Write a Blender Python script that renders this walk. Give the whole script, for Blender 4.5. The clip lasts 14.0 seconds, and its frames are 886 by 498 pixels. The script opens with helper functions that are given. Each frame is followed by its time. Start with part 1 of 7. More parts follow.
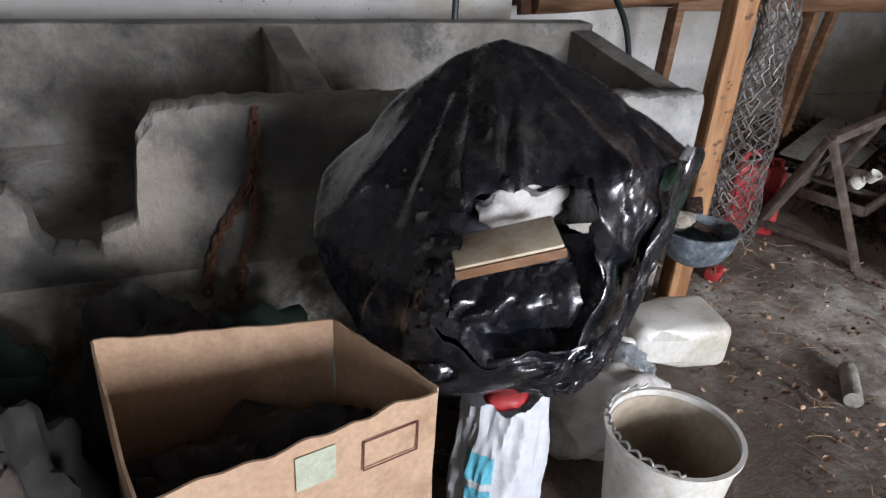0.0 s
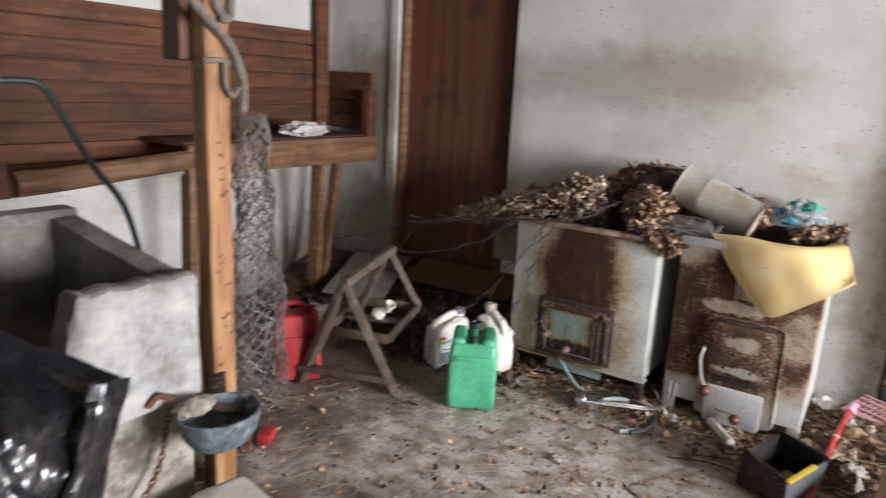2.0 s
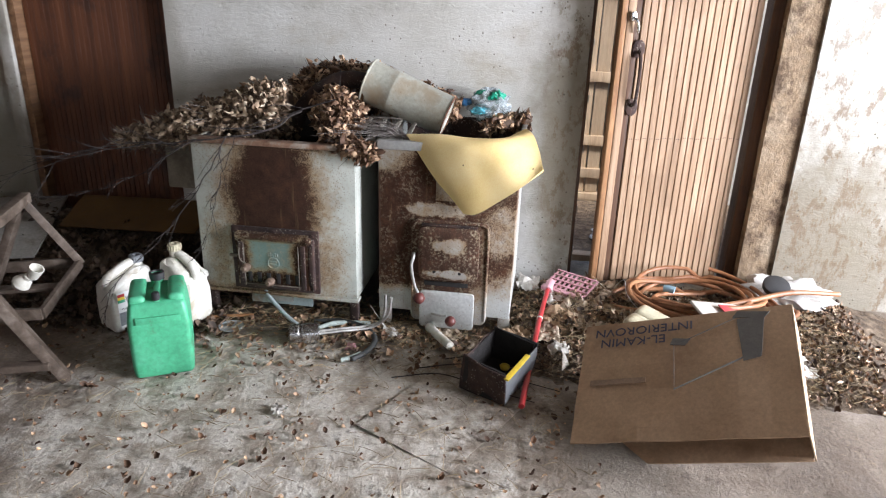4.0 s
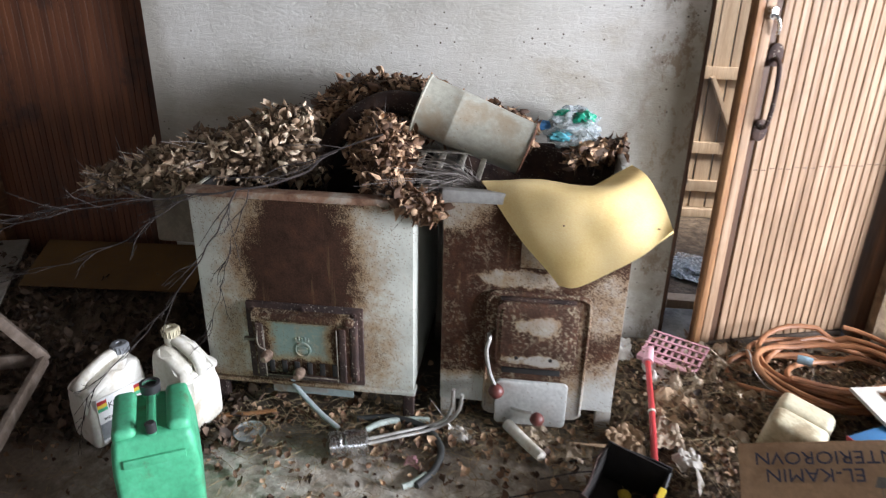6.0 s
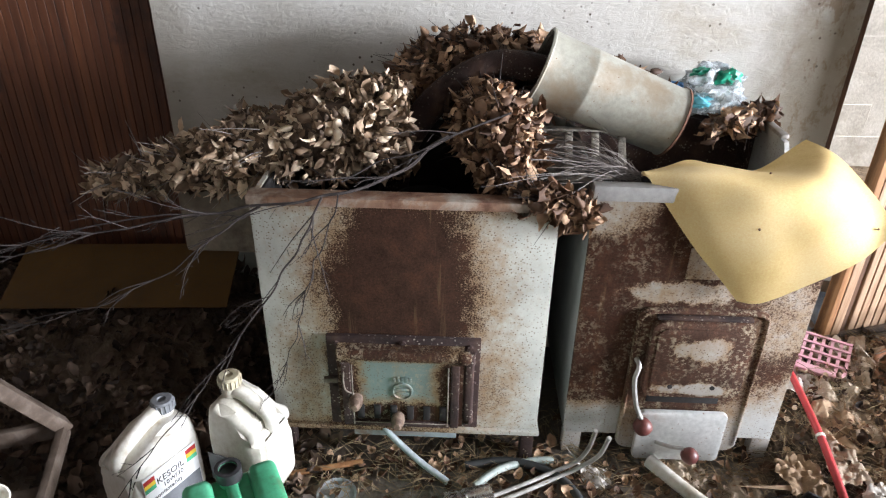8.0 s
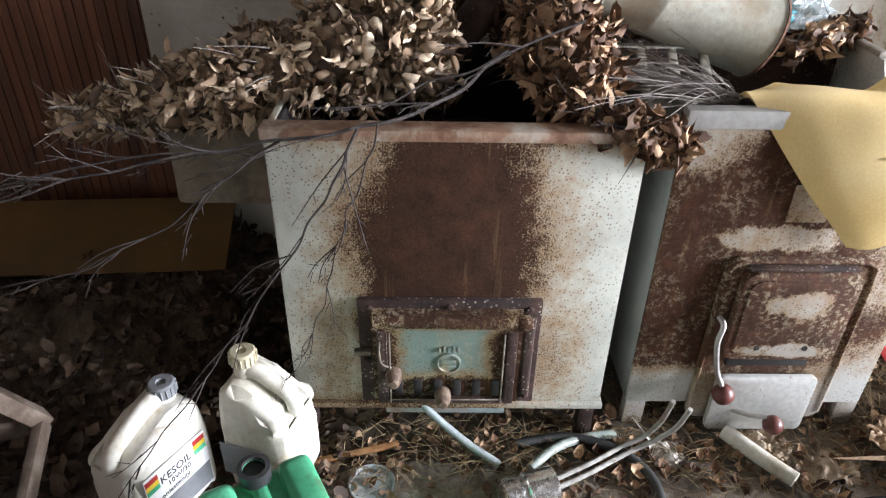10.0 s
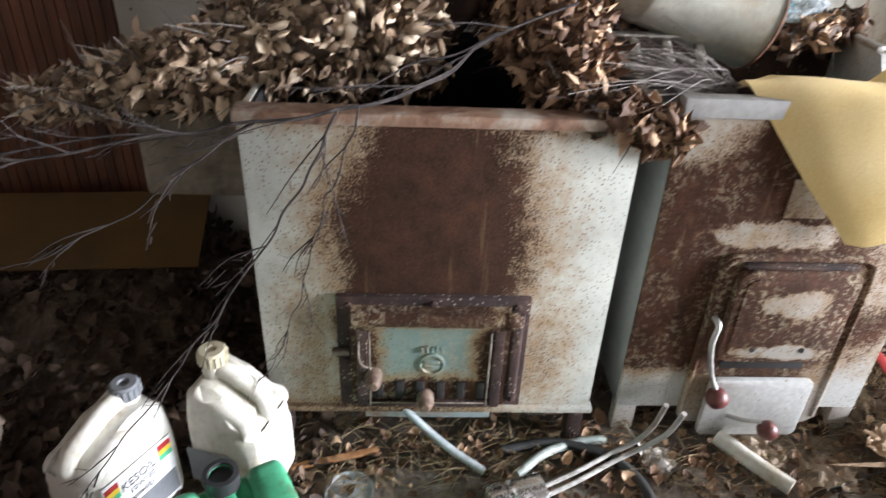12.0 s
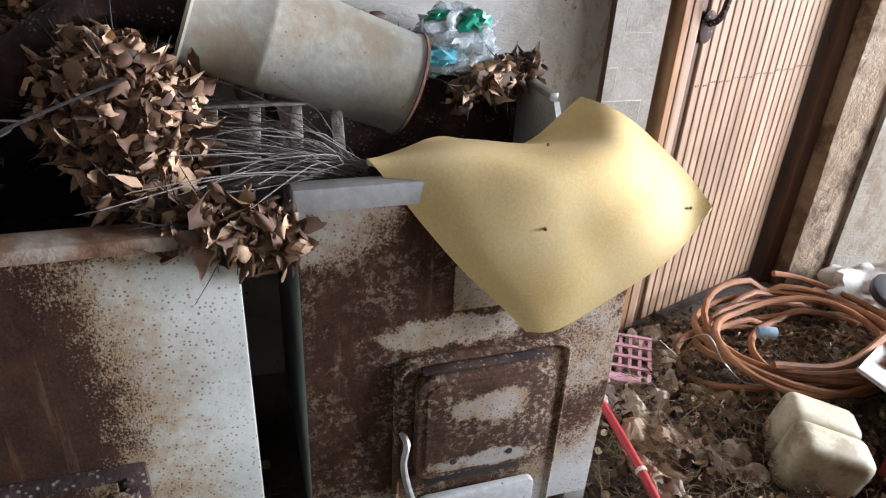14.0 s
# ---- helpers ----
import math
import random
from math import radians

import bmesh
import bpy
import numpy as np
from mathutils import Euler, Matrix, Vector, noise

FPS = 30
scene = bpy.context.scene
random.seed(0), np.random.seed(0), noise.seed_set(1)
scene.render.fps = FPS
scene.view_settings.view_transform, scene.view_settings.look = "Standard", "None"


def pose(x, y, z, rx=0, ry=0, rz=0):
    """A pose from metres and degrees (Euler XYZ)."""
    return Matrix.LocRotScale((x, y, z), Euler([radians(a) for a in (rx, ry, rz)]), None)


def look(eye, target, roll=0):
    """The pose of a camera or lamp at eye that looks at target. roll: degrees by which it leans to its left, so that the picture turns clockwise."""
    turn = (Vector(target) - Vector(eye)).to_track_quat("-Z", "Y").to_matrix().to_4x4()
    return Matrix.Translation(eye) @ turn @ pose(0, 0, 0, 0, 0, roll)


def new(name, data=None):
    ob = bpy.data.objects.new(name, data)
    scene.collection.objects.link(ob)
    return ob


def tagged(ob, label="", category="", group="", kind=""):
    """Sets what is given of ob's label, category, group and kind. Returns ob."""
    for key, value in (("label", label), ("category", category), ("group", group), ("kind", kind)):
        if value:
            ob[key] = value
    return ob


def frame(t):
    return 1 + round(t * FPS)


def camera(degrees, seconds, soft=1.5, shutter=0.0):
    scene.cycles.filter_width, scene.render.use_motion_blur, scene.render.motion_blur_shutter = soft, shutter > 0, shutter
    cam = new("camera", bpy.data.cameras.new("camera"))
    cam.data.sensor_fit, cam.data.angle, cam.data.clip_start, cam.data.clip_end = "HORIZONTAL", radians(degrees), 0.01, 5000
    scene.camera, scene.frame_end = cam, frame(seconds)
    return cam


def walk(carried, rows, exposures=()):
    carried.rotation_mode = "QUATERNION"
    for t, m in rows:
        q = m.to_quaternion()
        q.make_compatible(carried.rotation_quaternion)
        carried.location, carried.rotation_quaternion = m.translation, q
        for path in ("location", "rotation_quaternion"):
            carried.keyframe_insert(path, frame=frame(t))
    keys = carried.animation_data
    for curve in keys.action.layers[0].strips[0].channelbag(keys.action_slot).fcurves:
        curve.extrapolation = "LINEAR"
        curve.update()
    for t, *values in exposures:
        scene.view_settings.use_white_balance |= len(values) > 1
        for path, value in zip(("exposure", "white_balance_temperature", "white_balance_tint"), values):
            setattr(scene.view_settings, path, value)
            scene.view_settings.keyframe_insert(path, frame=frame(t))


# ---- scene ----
cam = camera(66.0, 14.0, soft=1.1, shutter=0.45)
METRES, EYE, TILT, LEAN, TURN = 3.8, 1.42, 0.0, 0.0, -23.6
ROWS = [
    (0.0, 0.0, 0.0, 0.0, 1.64, -26.47, -3.3),
    (0.5, 0.012, -0.0106, 0.0117, -1.32, -23.33, -3.6),
    (1.0, 0.0388, -0.0081, 0.0266, -11.06, -18.35, -4.75),
    (1.5, 0.0638, -0.0005, 0.0341, -21.39, -15.07, -4.21),
    (2.0, 0.093, 0.0172, 0.0372, -32.43, -13.47, -2.93),
    (2.5, 0.1213, 0.0231, 0.0392, -41.66, -13.16, -0.84),
    (3.0, 0.1412, 0.0365, 0.0339, -50.73, -14.77, -2.08),
    (5.5, 0.2922, 0.219, 0.0546, -59.37, -23.67, -0.93),
    (6.0, 0.3327, 0.2828, 0.0587, -59.21, -23.82, -1.04),
    (6.5, 0.3541, 0.3229, 0.0545, -59.16, -23.62, -1.03),
    (7.0, 0.3712, 0.3697, 0.0462, -61.17, -26.45, -2.01),
    (7.5, 0.3834, 0.4385, 0.0455, -62.47, -27.77, -1.52),
    (8.0, 0.4009, 0.4817, 0.0473, -64.3, -29.11, -0.91),
    (10.5, 0.4501, 0.5649, -0.0173, -67.11, -32.96, -1.24),
    (11.0, 0.4555, 0.5716, -0.0272, -67.02, -33.04, -1.75),
    (11.5, 0.4541, 0.5699, -0.0267, -67.0, -32.88, -1.85),
    (12.0, 0.4549, 0.5608, -0.019, -67.96, -31.87, -2.16),
    (12.5, 0.4672, 0.5319, -0.0124, -75.09, -28.76, -4.31),
    (13.0, 0.5039, 0.502, -0.0179, -81.72, -28.08, -4.16),
    (13.5, 0.5499, 0.486, -0.0216, -83.7, -27.9, -3.92),
    (14.0, 0.5752, 0.4861, -0.0192, -83.71, -28.93, -2.86),
]
walk(cam, [(t, pose(0, 0, EYE, TILT, LEAN, TURN) @ pose(METRES * x, METRES * y, METRES * z, 90 + pitch, roll, yaw)) for t, x, y, z, yaw, pitch, roll in ROWS],
     exposures=((0.0, 0.65, 6350, 12), (1.0, 0.62, 6700, 13), (2.0, 1.05, 6800, 12), (3.0, 1.25, 6400, 10), (6.5, 1.3, 6400, 10), (8.0, 1.7, 6500, 10), (10.5, 1.85, 6500, 10), (12.0, 1.9, 6500, 10), (12.5, 1.8, 6450, 10), (13.0, 1.5, 6350, 10), (14.0, 1.2, 6200, 11)))

# ---- world, sun, window light and west fill ----
world = bpy.data.worlds.new("sky")
scene.world = world
world.use_nodes = True
wn = world.node_tree
sky = wn.nodes.new("ShaderNodeTexSky")
sky.sky_type, sky.sun_disc = "NISHITA", False
sky.sun_elevation, sky.sun_rotation = radians(60), radians(233)
sky.air_density, sky.dust_density = 1.0, 3.0
wn.links.new(sky.outputs[0], wn.nodes["Background"].inputs[0])
wn.nodes["Background"].inputs[1].default_value = 0.15

sun = new("sun", bpy.data.lights.new("sun", "SUN"))
sun.data.energy, sun.data.angle, sun.data.color = 2.2, radians(10), (1.0, 0.96, 0.9)
sun.matrix_world = look((0.0, -3.0, 8.7), (4.0, 0.0, 0.0))


def area_lamp(name, at, to, w, h, watts, colour):
    lamp = new(name, bpy.data.lights.new(name, "AREA"))
    lamp.data.shape, lamp.data.size, lamp.data.size_y = "RECTANGLE", w, h
    lamp.data.energy, lamp.data.color = watts, colour
    lamp.matrix_world = look(at, to)
    return lamp


area_lamp("south_window_daylight", (2.3, -4.62, 1.60), (2.6, 0.0, 1.10), 2.4, 1.4, 400, (0.88, 0.905, 1.0))
# Added weak fill from behind the camera; no west window is known.
area_lamp("west_fill_lamp", (-1.92, -0.9, 1.55), (0.5, 0.3, 1.0), 0.9, 0.9, 4, (0.88, 0.905, 1.0))

# ---- materials ----


def nodes_of(m):
    m.use_nodes = True
    nt = m.node_tree
    return nt, nt.nodes["Principled BSDF"]


def sock(v, nt, s):
    if isinstance(v, (int, float)):
        s.default_value = v
    elif isinstance(v, tuple):
        s.default_value = v if len(v) == len(s.default_value) else (*v, 1)
    else:
        nt.links.new(v, s)


def coords(nt, stretch=(1, 1, 1), move=(0, 0, 0), kind="Object"):
    tc, mp = nt.nodes.new("ShaderNodeTexCoord"), nt.nodes.new("ShaderNodeMapping")
    mp.inputs["Scale"].default_value, mp.inputs["Location"].default_value = stretch, move
    nt.links.new(tc.outputs[kind], mp.inputs["Vector"])
    return mp.outputs[0]


def noise_of(nt, vec, scale, detail=6, rough=0.6, distort=0.0):
    n = nt.nodes.new("ShaderNodeTexNoise")
    n.inputs["Scale"].default_value, n.inputs["Detail"].default_value = scale, detail
    n.inputs["Roughness"].default_value, n.inputs["Distortion"].default_value = rough, distort
    nt.links.new(vec, n.inputs["Vector"])
    return n.outputs["Fac"]


def cells(nt, vec, scale, rnd=1.0):
    v = nt.nodes.new("ShaderNodeTexVoronoi")
    v.inputs["Scale"].default_value, v.inputs["Randomness"].default_value = scale, rnd
    nt.links.new(vec, v.inputs["Vector"])
    return v.outputs["Distance"]


def ramp(nt, fac, stops):
    r = nt.nodes.new("ShaderNodeValToRGB")
    e = r.color_ramp.elements
    while len(e) < len(stops):
        e.new(0.5)
    for el, (p, c) in zip(e, stops):
        el.position, el.color = p, (*c, 1)
    nt.links.new(fac, r.inputs[0])
    return r.outputs[0]


def span(nt, v, a, b, lo=0.0, hi=1.0):
    m = nt.nodes.new("ShaderNodeMapRange")
    m.interpolation_type = "SMOOTHSTEP"
    for i, val in enumerate((v, a, b, lo, hi)):
        sock(val, nt, m.inputs[i])
    return m.outputs[0]


def calc(nt, op, a, b=0.0):
    m = nt.nodes.new("ShaderNodeMath")
    m.operation = op
    sock(a, nt, m.inputs[0])
    sock(b, nt, m.inputs[1])
    return m.outputs[0]


def blend(nt, fac, a, b, how="MIX"):
    m = nt.nodes.new("ShaderNodeMix")
    m.data_type, m.blend_type = "RGBA", how
    sock(fac, nt, m.inputs[0])
    sock(a, nt, m.inputs[6])
    sock(b, nt, m.inputs[7])
    return m.outputs[2]


def blob(nt, centre, radii, wobble=0.5, scale=9.0, a=0.0, b=0.5):
    """A stain of its own shape: 1 inside the ellipsoid, ragged at the rim."""
    vec = coords(nt, tuple(1 / r for r in radii), tuple(-c / r for c, r in zip(centre, radii)))
    ln = nt.nodes.new("ShaderNodeVectorMath")
    ln.operation = "LENGTH"
    nt.links.new(vec, ln.inputs[0])
    n = noise_of(nt, coords(nt), scale, 7, 0.7)
    return span(nt, calc(nt, "ADD", calc(nt, "SUBTRACT", 1.0, ln.outputs["Value"]), calc(nt, "MULTIPLY", calc(nt, "SUBTRACT", n, 0.5), wobble * 2)), a, b)


def relief(nt, bsdf, height, strength, distance=0.01):
    bmp = nt.nodes.new("ShaderNodeBump")
    bmp.inputs["Strength"].default_value, bmp.inputs["Distance"].default_value = strength, distance
    nt.links.new(height, bmp.inputs["Height"])
    nt.links.new(bmp.outputs[0], bsdf.inputs["Normal"])


def lone(nt):
    """A random number for each object and each joined piece."""
    a, b = nt.nodes.new("ShaderNodeObjectInfo"), nt.nodes.new("ShaderNodeNewGeometry")
    return calc(nt, "FRACT", calc(nt, "ADD", a.outputs["Random"], b.outputs["Random Per Island"]))


def surf(name, cols, scale=6.0, fine=70.0, rough=(0.6, 0.9), bump=0.3, metal=0.0, stretch=(1, 1, 1), dirt=None, dirt_at=(0.52, 0.66), specks=None, vary=0.0, dist=0.006, coat=0.0, dirt_scale=3.0):
    """cols: dark to light colours of the coarse pattern; dirt: a stain's colour; specks: (colour, scale, size)."""
    m = bpy.data.materials.new(name)
    nt, b = nodes_of(m)
    v = coords(nt, stretch)
    big, small = noise_of(nt, v, scale, 6, 0.6, 0.3), noise_of(nt, v, fine, 5, 0.65)
    n = len(cols)
    col = ramp(nt, big, [(0.3 + 0.4 * i / max(n - 1, 1), c) for i, c in enumerate(cols)])
    col = blend(nt, 0.35, col, ramp(nt, small, [(0.3, (0.25, 0.25, 0.25)), (0.7, (0.75, 0.75, 0.75))]), "OVERLAY")
    if dirt:
        d = span(nt, noise_of(nt, coords(nt, move=(3.1, 1.7, 0.4)), dirt_scale, 9, 0.68), *dirt_at)
        col = blend(nt, calc(nt, "MULTIPLY", d, 0.85), col, dirt)
    if specks:
        s = span(nt, cells(nt, coords(nt), specks[1]), specks[2], specks[2] * 0.6)
        s = calc(nt, "MULTIPLY", s, span(nt, noise_of(nt, coords(nt), specks[1] * 0.25), 0.45, 0.6))
        col = blend(nt, s, col, specks[0])
    if vary:
        col = blend(nt, 1.0, col, ramp(nt, lone(nt), [(0.0, (1 - vary,) * 3), (1.0, (1.0, 1.0, 1.0))]), "MULTIPLY")
    nt.links.new(col, b.inputs["Base Color"])
    nt.links.new(span(nt, small, 0.3, 0.7, *rough), b.inputs["Roughness"])
    b.inputs["Metallic"].default_value = metal
    b.inputs["Coat Weight"].default_value = coat
    if bump:
        relief(nt, b, calc(nt, "ADD", small, calc(nt, "MULTIPLY", big, 2.0)), bump, dist)
    return m


def plaster():
    m = bpy.data.materials.new("old_white_limewash")
    nt, b = nodes_of(m)
    v = coords(nt)
    big, small, brush = noise_of(nt, v, 1.3, 8, 0.62), noise_of(nt, v, 45, 6, 0.7), noise_of(nt, coords(nt, (3, 3, 9)), 6, 6, 0.7, 1.5)
    col = ramp(nt, big, [(0.3, (0.45, 0.435, 0.385)), (0.55, (0.59, 0.58, 0.54)), (0.75, (0.65, 0.645, 0.62))])
    soot = span(nt, noise_of(nt, coords(nt, (0.8, 0.8, 1.8), (4, 2, 0.3)), 1.6, 9, 0.7), 0.52, 0.72)
    col = blend(nt, calc(nt, "MULTIPLY", soot, 0.62), col, (0.33, 0.275, 0.185))
    # Stains; the broad one behind the hay rack also paints the corner's shade.
    for c, r, k in (((4.4, 1.40, 1.66), (0.3, 1.25, 0.26), 0.5), ((4.4, 3.30, 1.45), (0.4, 0.50, 0.60), 0.8), ((4.4, 3.25, 0.5), (0.4, 0.5, 0.7), 0.75), ((4.4, -0.12, 0.75), (0.3, 0.26, 0.95), 0.85),
                    ((4.4, -1.45, 0.2), (0.4, 1.0, 1.1), 0.9), ((4.46, -1.10, 1.0), (0.14, 0.035, 2.2), 0.8), ((4.2, 3.75, 0.15), (0.9, 0.5, 0.42), 0.8), ((4.4, 2.08, 1.0), (0.2, 0.1, 0.9), 0.4), ((3.4, 3.75, 1.2), (1.3, 0.3, 0.9), 0.55), ((4.4, 0.9, 1.75), (0.3, 0.5, 0.5), 0.25)):
        col = blend(nt, calc(nt, "MULTIPLY", blob(nt, c, r, 0.6, 5.0, -0.1, 0.7), k), col, (0.20, 0.17, 0.12))
    mould = calc(nt, "MAXIMUM", blob(nt, (4.4, -1.55, 0.6), (0.5, 0.9, 1.3), 0.5, 4.0, -0.2, 0.5), blob(nt, (4.4, -0.14, 0.9), (0.3, 0.19, 1.3), 0.4, 4.0, -0.1, 0.6))
    blots = calc(nt, "MULTIPLY", span(nt, noise_of(nt, coords(nt, (1, 1, 0.6)), 14, 8, 0.75), 0.50, 0.60), mould)
    col = blend(nt, calc(nt, "MULTIPLY", blots, 0.7), col, (0.16, 0.105, 0.06))
    dots = calc(nt, "MULTIPLY", span(nt, cells(nt, v, 30), 0.16, 0.08), span(nt, noise_of(nt, v, 2.6), 0.46, 0.56))
    col = blend(nt, dots, col, (0.10, 0.08, 0.06))
    nt.links.new(col, b.inputs["Base Color"])
    b.inputs["Roughness"].default_value = 0.92
    relief(nt, b, calc(nt, "ADD", calc(nt, "MULTIPLY", brush, 1.6), calc(nt, "MULTIPLY", small, 0.5)), 0.4, 0.010)
    return m


def earth_floor():
    m = bpy.data.materials.new("dirty_concrete_floor")
    nt, b = nodes_of(m)
    v = coords(nt)
    big, mid, small = noise_of(nt, v, 1.1, 8, 0.65), noise_of(nt, v, 7, 8, 0.7), noise_of(nt, v, 60, 6, 0.7)
    col = ramp(nt, big, [(0.32, (0.085, 0.062, 0.044)), (0.5, (0.165, 0.13, 0.098)), (0.68, (0.29, 0.25, 0.205))])
    clean = blob(nt, (2.65, 0.95, 0), (1.25, 1.15, 1.0), 1.1, 3.4, -0.1, 0.5)
    col = blend(nt, calc(nt, "MULTIPLY", clean, 0.85), col, ramp(nt, mid, [(0.35, (0.27, 0.22, 0.17)), (0.47, (0.43, 0.38, 0.315)), (0.58, (0.68, 0.64, 0.57))]))
    col = blend(nt, calc(nt, "MULTIPLY", span(nt, mid, 0.57, 0.68), 0.85), col, (0.075, 0.055, 0.04))
    crumbs = span(nt, noise_of(nt, v, 26, 6, 0.75), 0.60, 0.68)
    col = blend(nt, calc(nt, "MULTIPLY", crumbs, 0.75), col, (0.09, 0.065, 0.045))
    soil = blob(nt, (1.70, 1.10, 0), (0.70, 0.80, 1.0), 0.8, 4.0, -0.1, 0.5)
    col = blend(nt, calc(nt, "MULTIPLY", soil, 0.78), col, (0.075, 0.053, 0.036))
    # Darker patch of floor round the boilers.
    boiler_patch = blob(nt, (3.9, 1.0, 0), (0.5, 1.2, 1.0), 0.5, 5.0, -0.1, 0.4)
    col = blend(nt, calc(nt, "MULTIPLY", boiler_patch, 0.7), col, (0.06, 0.045, 0.033))
    straw = calc(nt, "MULTIPLY", span(nt, noise_of(nt, coords(nt, (60, 9, 9)), 2.5, 3, 0.5, 1.0), 0.66, 0.72), span(nt, mid, 0.45, 0.6))
    col = blend(nt, calc(nt, "MULTIPLY", straw, 0.5), col, (0.36, 0.28, 0.17))
    col = blend(nt, 0.4, col, ramp(nt, small, [(0.3, (0.2, 0.2, 0.2)), (0.7, (0.8, 0.8, 0.8))]), "OVERLAY")
    nt.links.new(col, b.inputs["Base Color"])
    nt.links.new(span(nt, mid, 0.35, 0.65, 0.65, 0.95), b.inputs["Roughness"])
    relief(nt, b, calc(nt, "ADD", calc(nt, "MULTIPLY", mid, 2.0), small), 0.6, 0.012)
    return m


def enamel(name, rust_at, paint, rustcol=(0.042, 0.0205, 0.0132), bare=(), flake=0.0):
    """Old pale enamel, pitted with rust, and burnt through where listed: (centre, radii, ragged, strength)."""
    m = bpy.data.materials.new(name)
    nt, b = nodes_of(m)
    v = coords(nt)
    small, mid = noise_of(nt, v, 90, 5, 0.7), noise_of(nt, v, 5, 7, 0.65)
    col = ramp(nt, mid, [(0.3, tuple(c * 0.72 for c in paint)), (0.55, paint), (0.75, tuple(min(1, c * 1.12) for c in paint))])
    total = None
    for c, r, w, k in rust_at:
        f = calc(nt, "MULTIPLY", blob(nt, c, r, w, 7.0, -0.38, 0.85), k)
        total = f if total is None else calc(nt, "MAXIMUM", total, f)
    for c, r, w, k in bare:
        total = calc(nt, "MULTIPLY", total, calc(nt, "SUBTRACT", 1.0, calc(nt, "MULTIPLY", blob(nt, c, r, w, 14.0, -0.1, 0.5), k)))
    grain = calc(nt, "ADD", calc(nt, "MULTIPLY", noise_of(nt, v, 210, 4, 0.7), 0.7), calc(nt, "MULTIPLY", noise_of(nt, v, 45, 4, 0.7), 0.3))
    pits = span(nt, calc(nt, "ADD", calc(nt, "MULTIPLY", total, 1.6), calc(nt, "MULTIPLY", calc(nt, "SUBTRACT", grain, 0.5), 1.6)), 0.48, 0.80)
    halo = span(nt, calc(nt, "ADD", total, calc(nt, "MULTIPLY", calc(nt, "SUBTRACT", noise_of(nt, v, 26, 7, 0.75), 0.5), 0.7)), 0.0, 0.45)
    col = blend(nt, calc(nt, "MULTIPLY", halo, 0.85), col, (0.255, 0.145, 0.052))
    rust = ramp(nt, noise_of(nt, v, 14, 8, 0.75), [(0.3, tuple(c * 0.5 for c in rustcol)), (0.52, rustcol), (0.72, (rustcol[0] * 1.7, rustcol[1] * 1.5, rustcol[2] * 1.25))])
    rust = blend(nt, 0.6, rust, ramp(nt, noise_of(nt, v, 170, 5, 0.75), [(0.32, (0.22, 0.22, 0.22)), (0.68, (0.80, 0.76, 0.70))]), "OVERLAY")
    col = blend(nt, pits, col, rust)
    specks = calc(nt, "MULTIPLY", span(nt, cells(nt, v, 120), 0.34, 0.12), span(nt, calc(nt, "ADD", noise_of(nt, v, 6.0, 8, 0.75), calc(nt, "MULTIPLY", halo, 0.42)), 0.37, 0.62))
    col = blend(nt, calc(nt, "MULTIPLY", calc(nt, "MULTIPLY", specks, 0.9), calc(nt, "SUBTRACT", 1.0, pits)), col, (0.12, 0.066, 0.033))
    if flake:
        chips = calc(nt, "MULTIPLY", span(nt, noise_of(nt, v, 75, 6, 0.75), 0.50, 0.58), span(nt, noise_of(nt, coords(nt, move=(1.3, 0.4, 2.2)), 8, 6, 0.7), 0.40, 0.60))
        col = blend(nt, calc(nt, "MULTIPLY", chips, flake), col, (0.38, 0.32, 0.225))
    drip = span(nt, noise_of(nt, coords(nt, (20, 20, 1.2)), 1.6, 6, 0.7), 0.56, 0.72)
    col = blend(nt, calc(nt, "MULTIPLY", drip, 0.28), col, (0.30, 0.19, 0.09))
    nt.links.new(col, b.inputs["Base Color"])
    nt.links.new(span(nt, calc(nt, "ADD", calc(nt, "MAXIMUM", pits, specks), calc(nt, "MULTIPLY", mid, 0.2)), 0.0, 1.1, 0.38, 0.96), b.inputs["Roughness"])
    nt.links.new(span(nt, pits, 0.0, 1.0, 0.5, 0.18), b.inputs["Specular IOR Level"])
    relief(nt, b, calc(nt, "ADD", calc(nt, "MULTIPLY", pits, -1.0), calc(nt, "MULTIPLY", small, 0.5)), 0.45, 0.003)
    return m


def timber(name, cols, stretch=(14, 1.2, 14), vary=0.35, rough=(0.55, 0.85), dirt=None):
    return surf(name, cols, 2.2, 16, rough, 0.25, 0.0, stretch, dirt, (0.5, 0.68), None, vary, 0.004)


def leafy(name, lo, mid, hi):
    m = bpy.data.materials.new(name)
    nt, b = nodes_of(m)
    col = ramp(nt, lone(nt), [(0.0, lo), (0.5, mid), (0.88, hi), (1.0, tuple(min(1, c * 1.25) for c in hi))])
    col = blend(nt, 0.5, col, ramp(nt, noise_of(nt, coords(nt), 60, 5), [(0.3, (0.25, 0.25, 0.25)), (0.7, (0.75, 0.75, 0.75))]), "OVERLAY")
    nt.links.new(col, b.inputs["Base Color"])
    b.inputs["Roughness"].default_value = 0.75
    return m


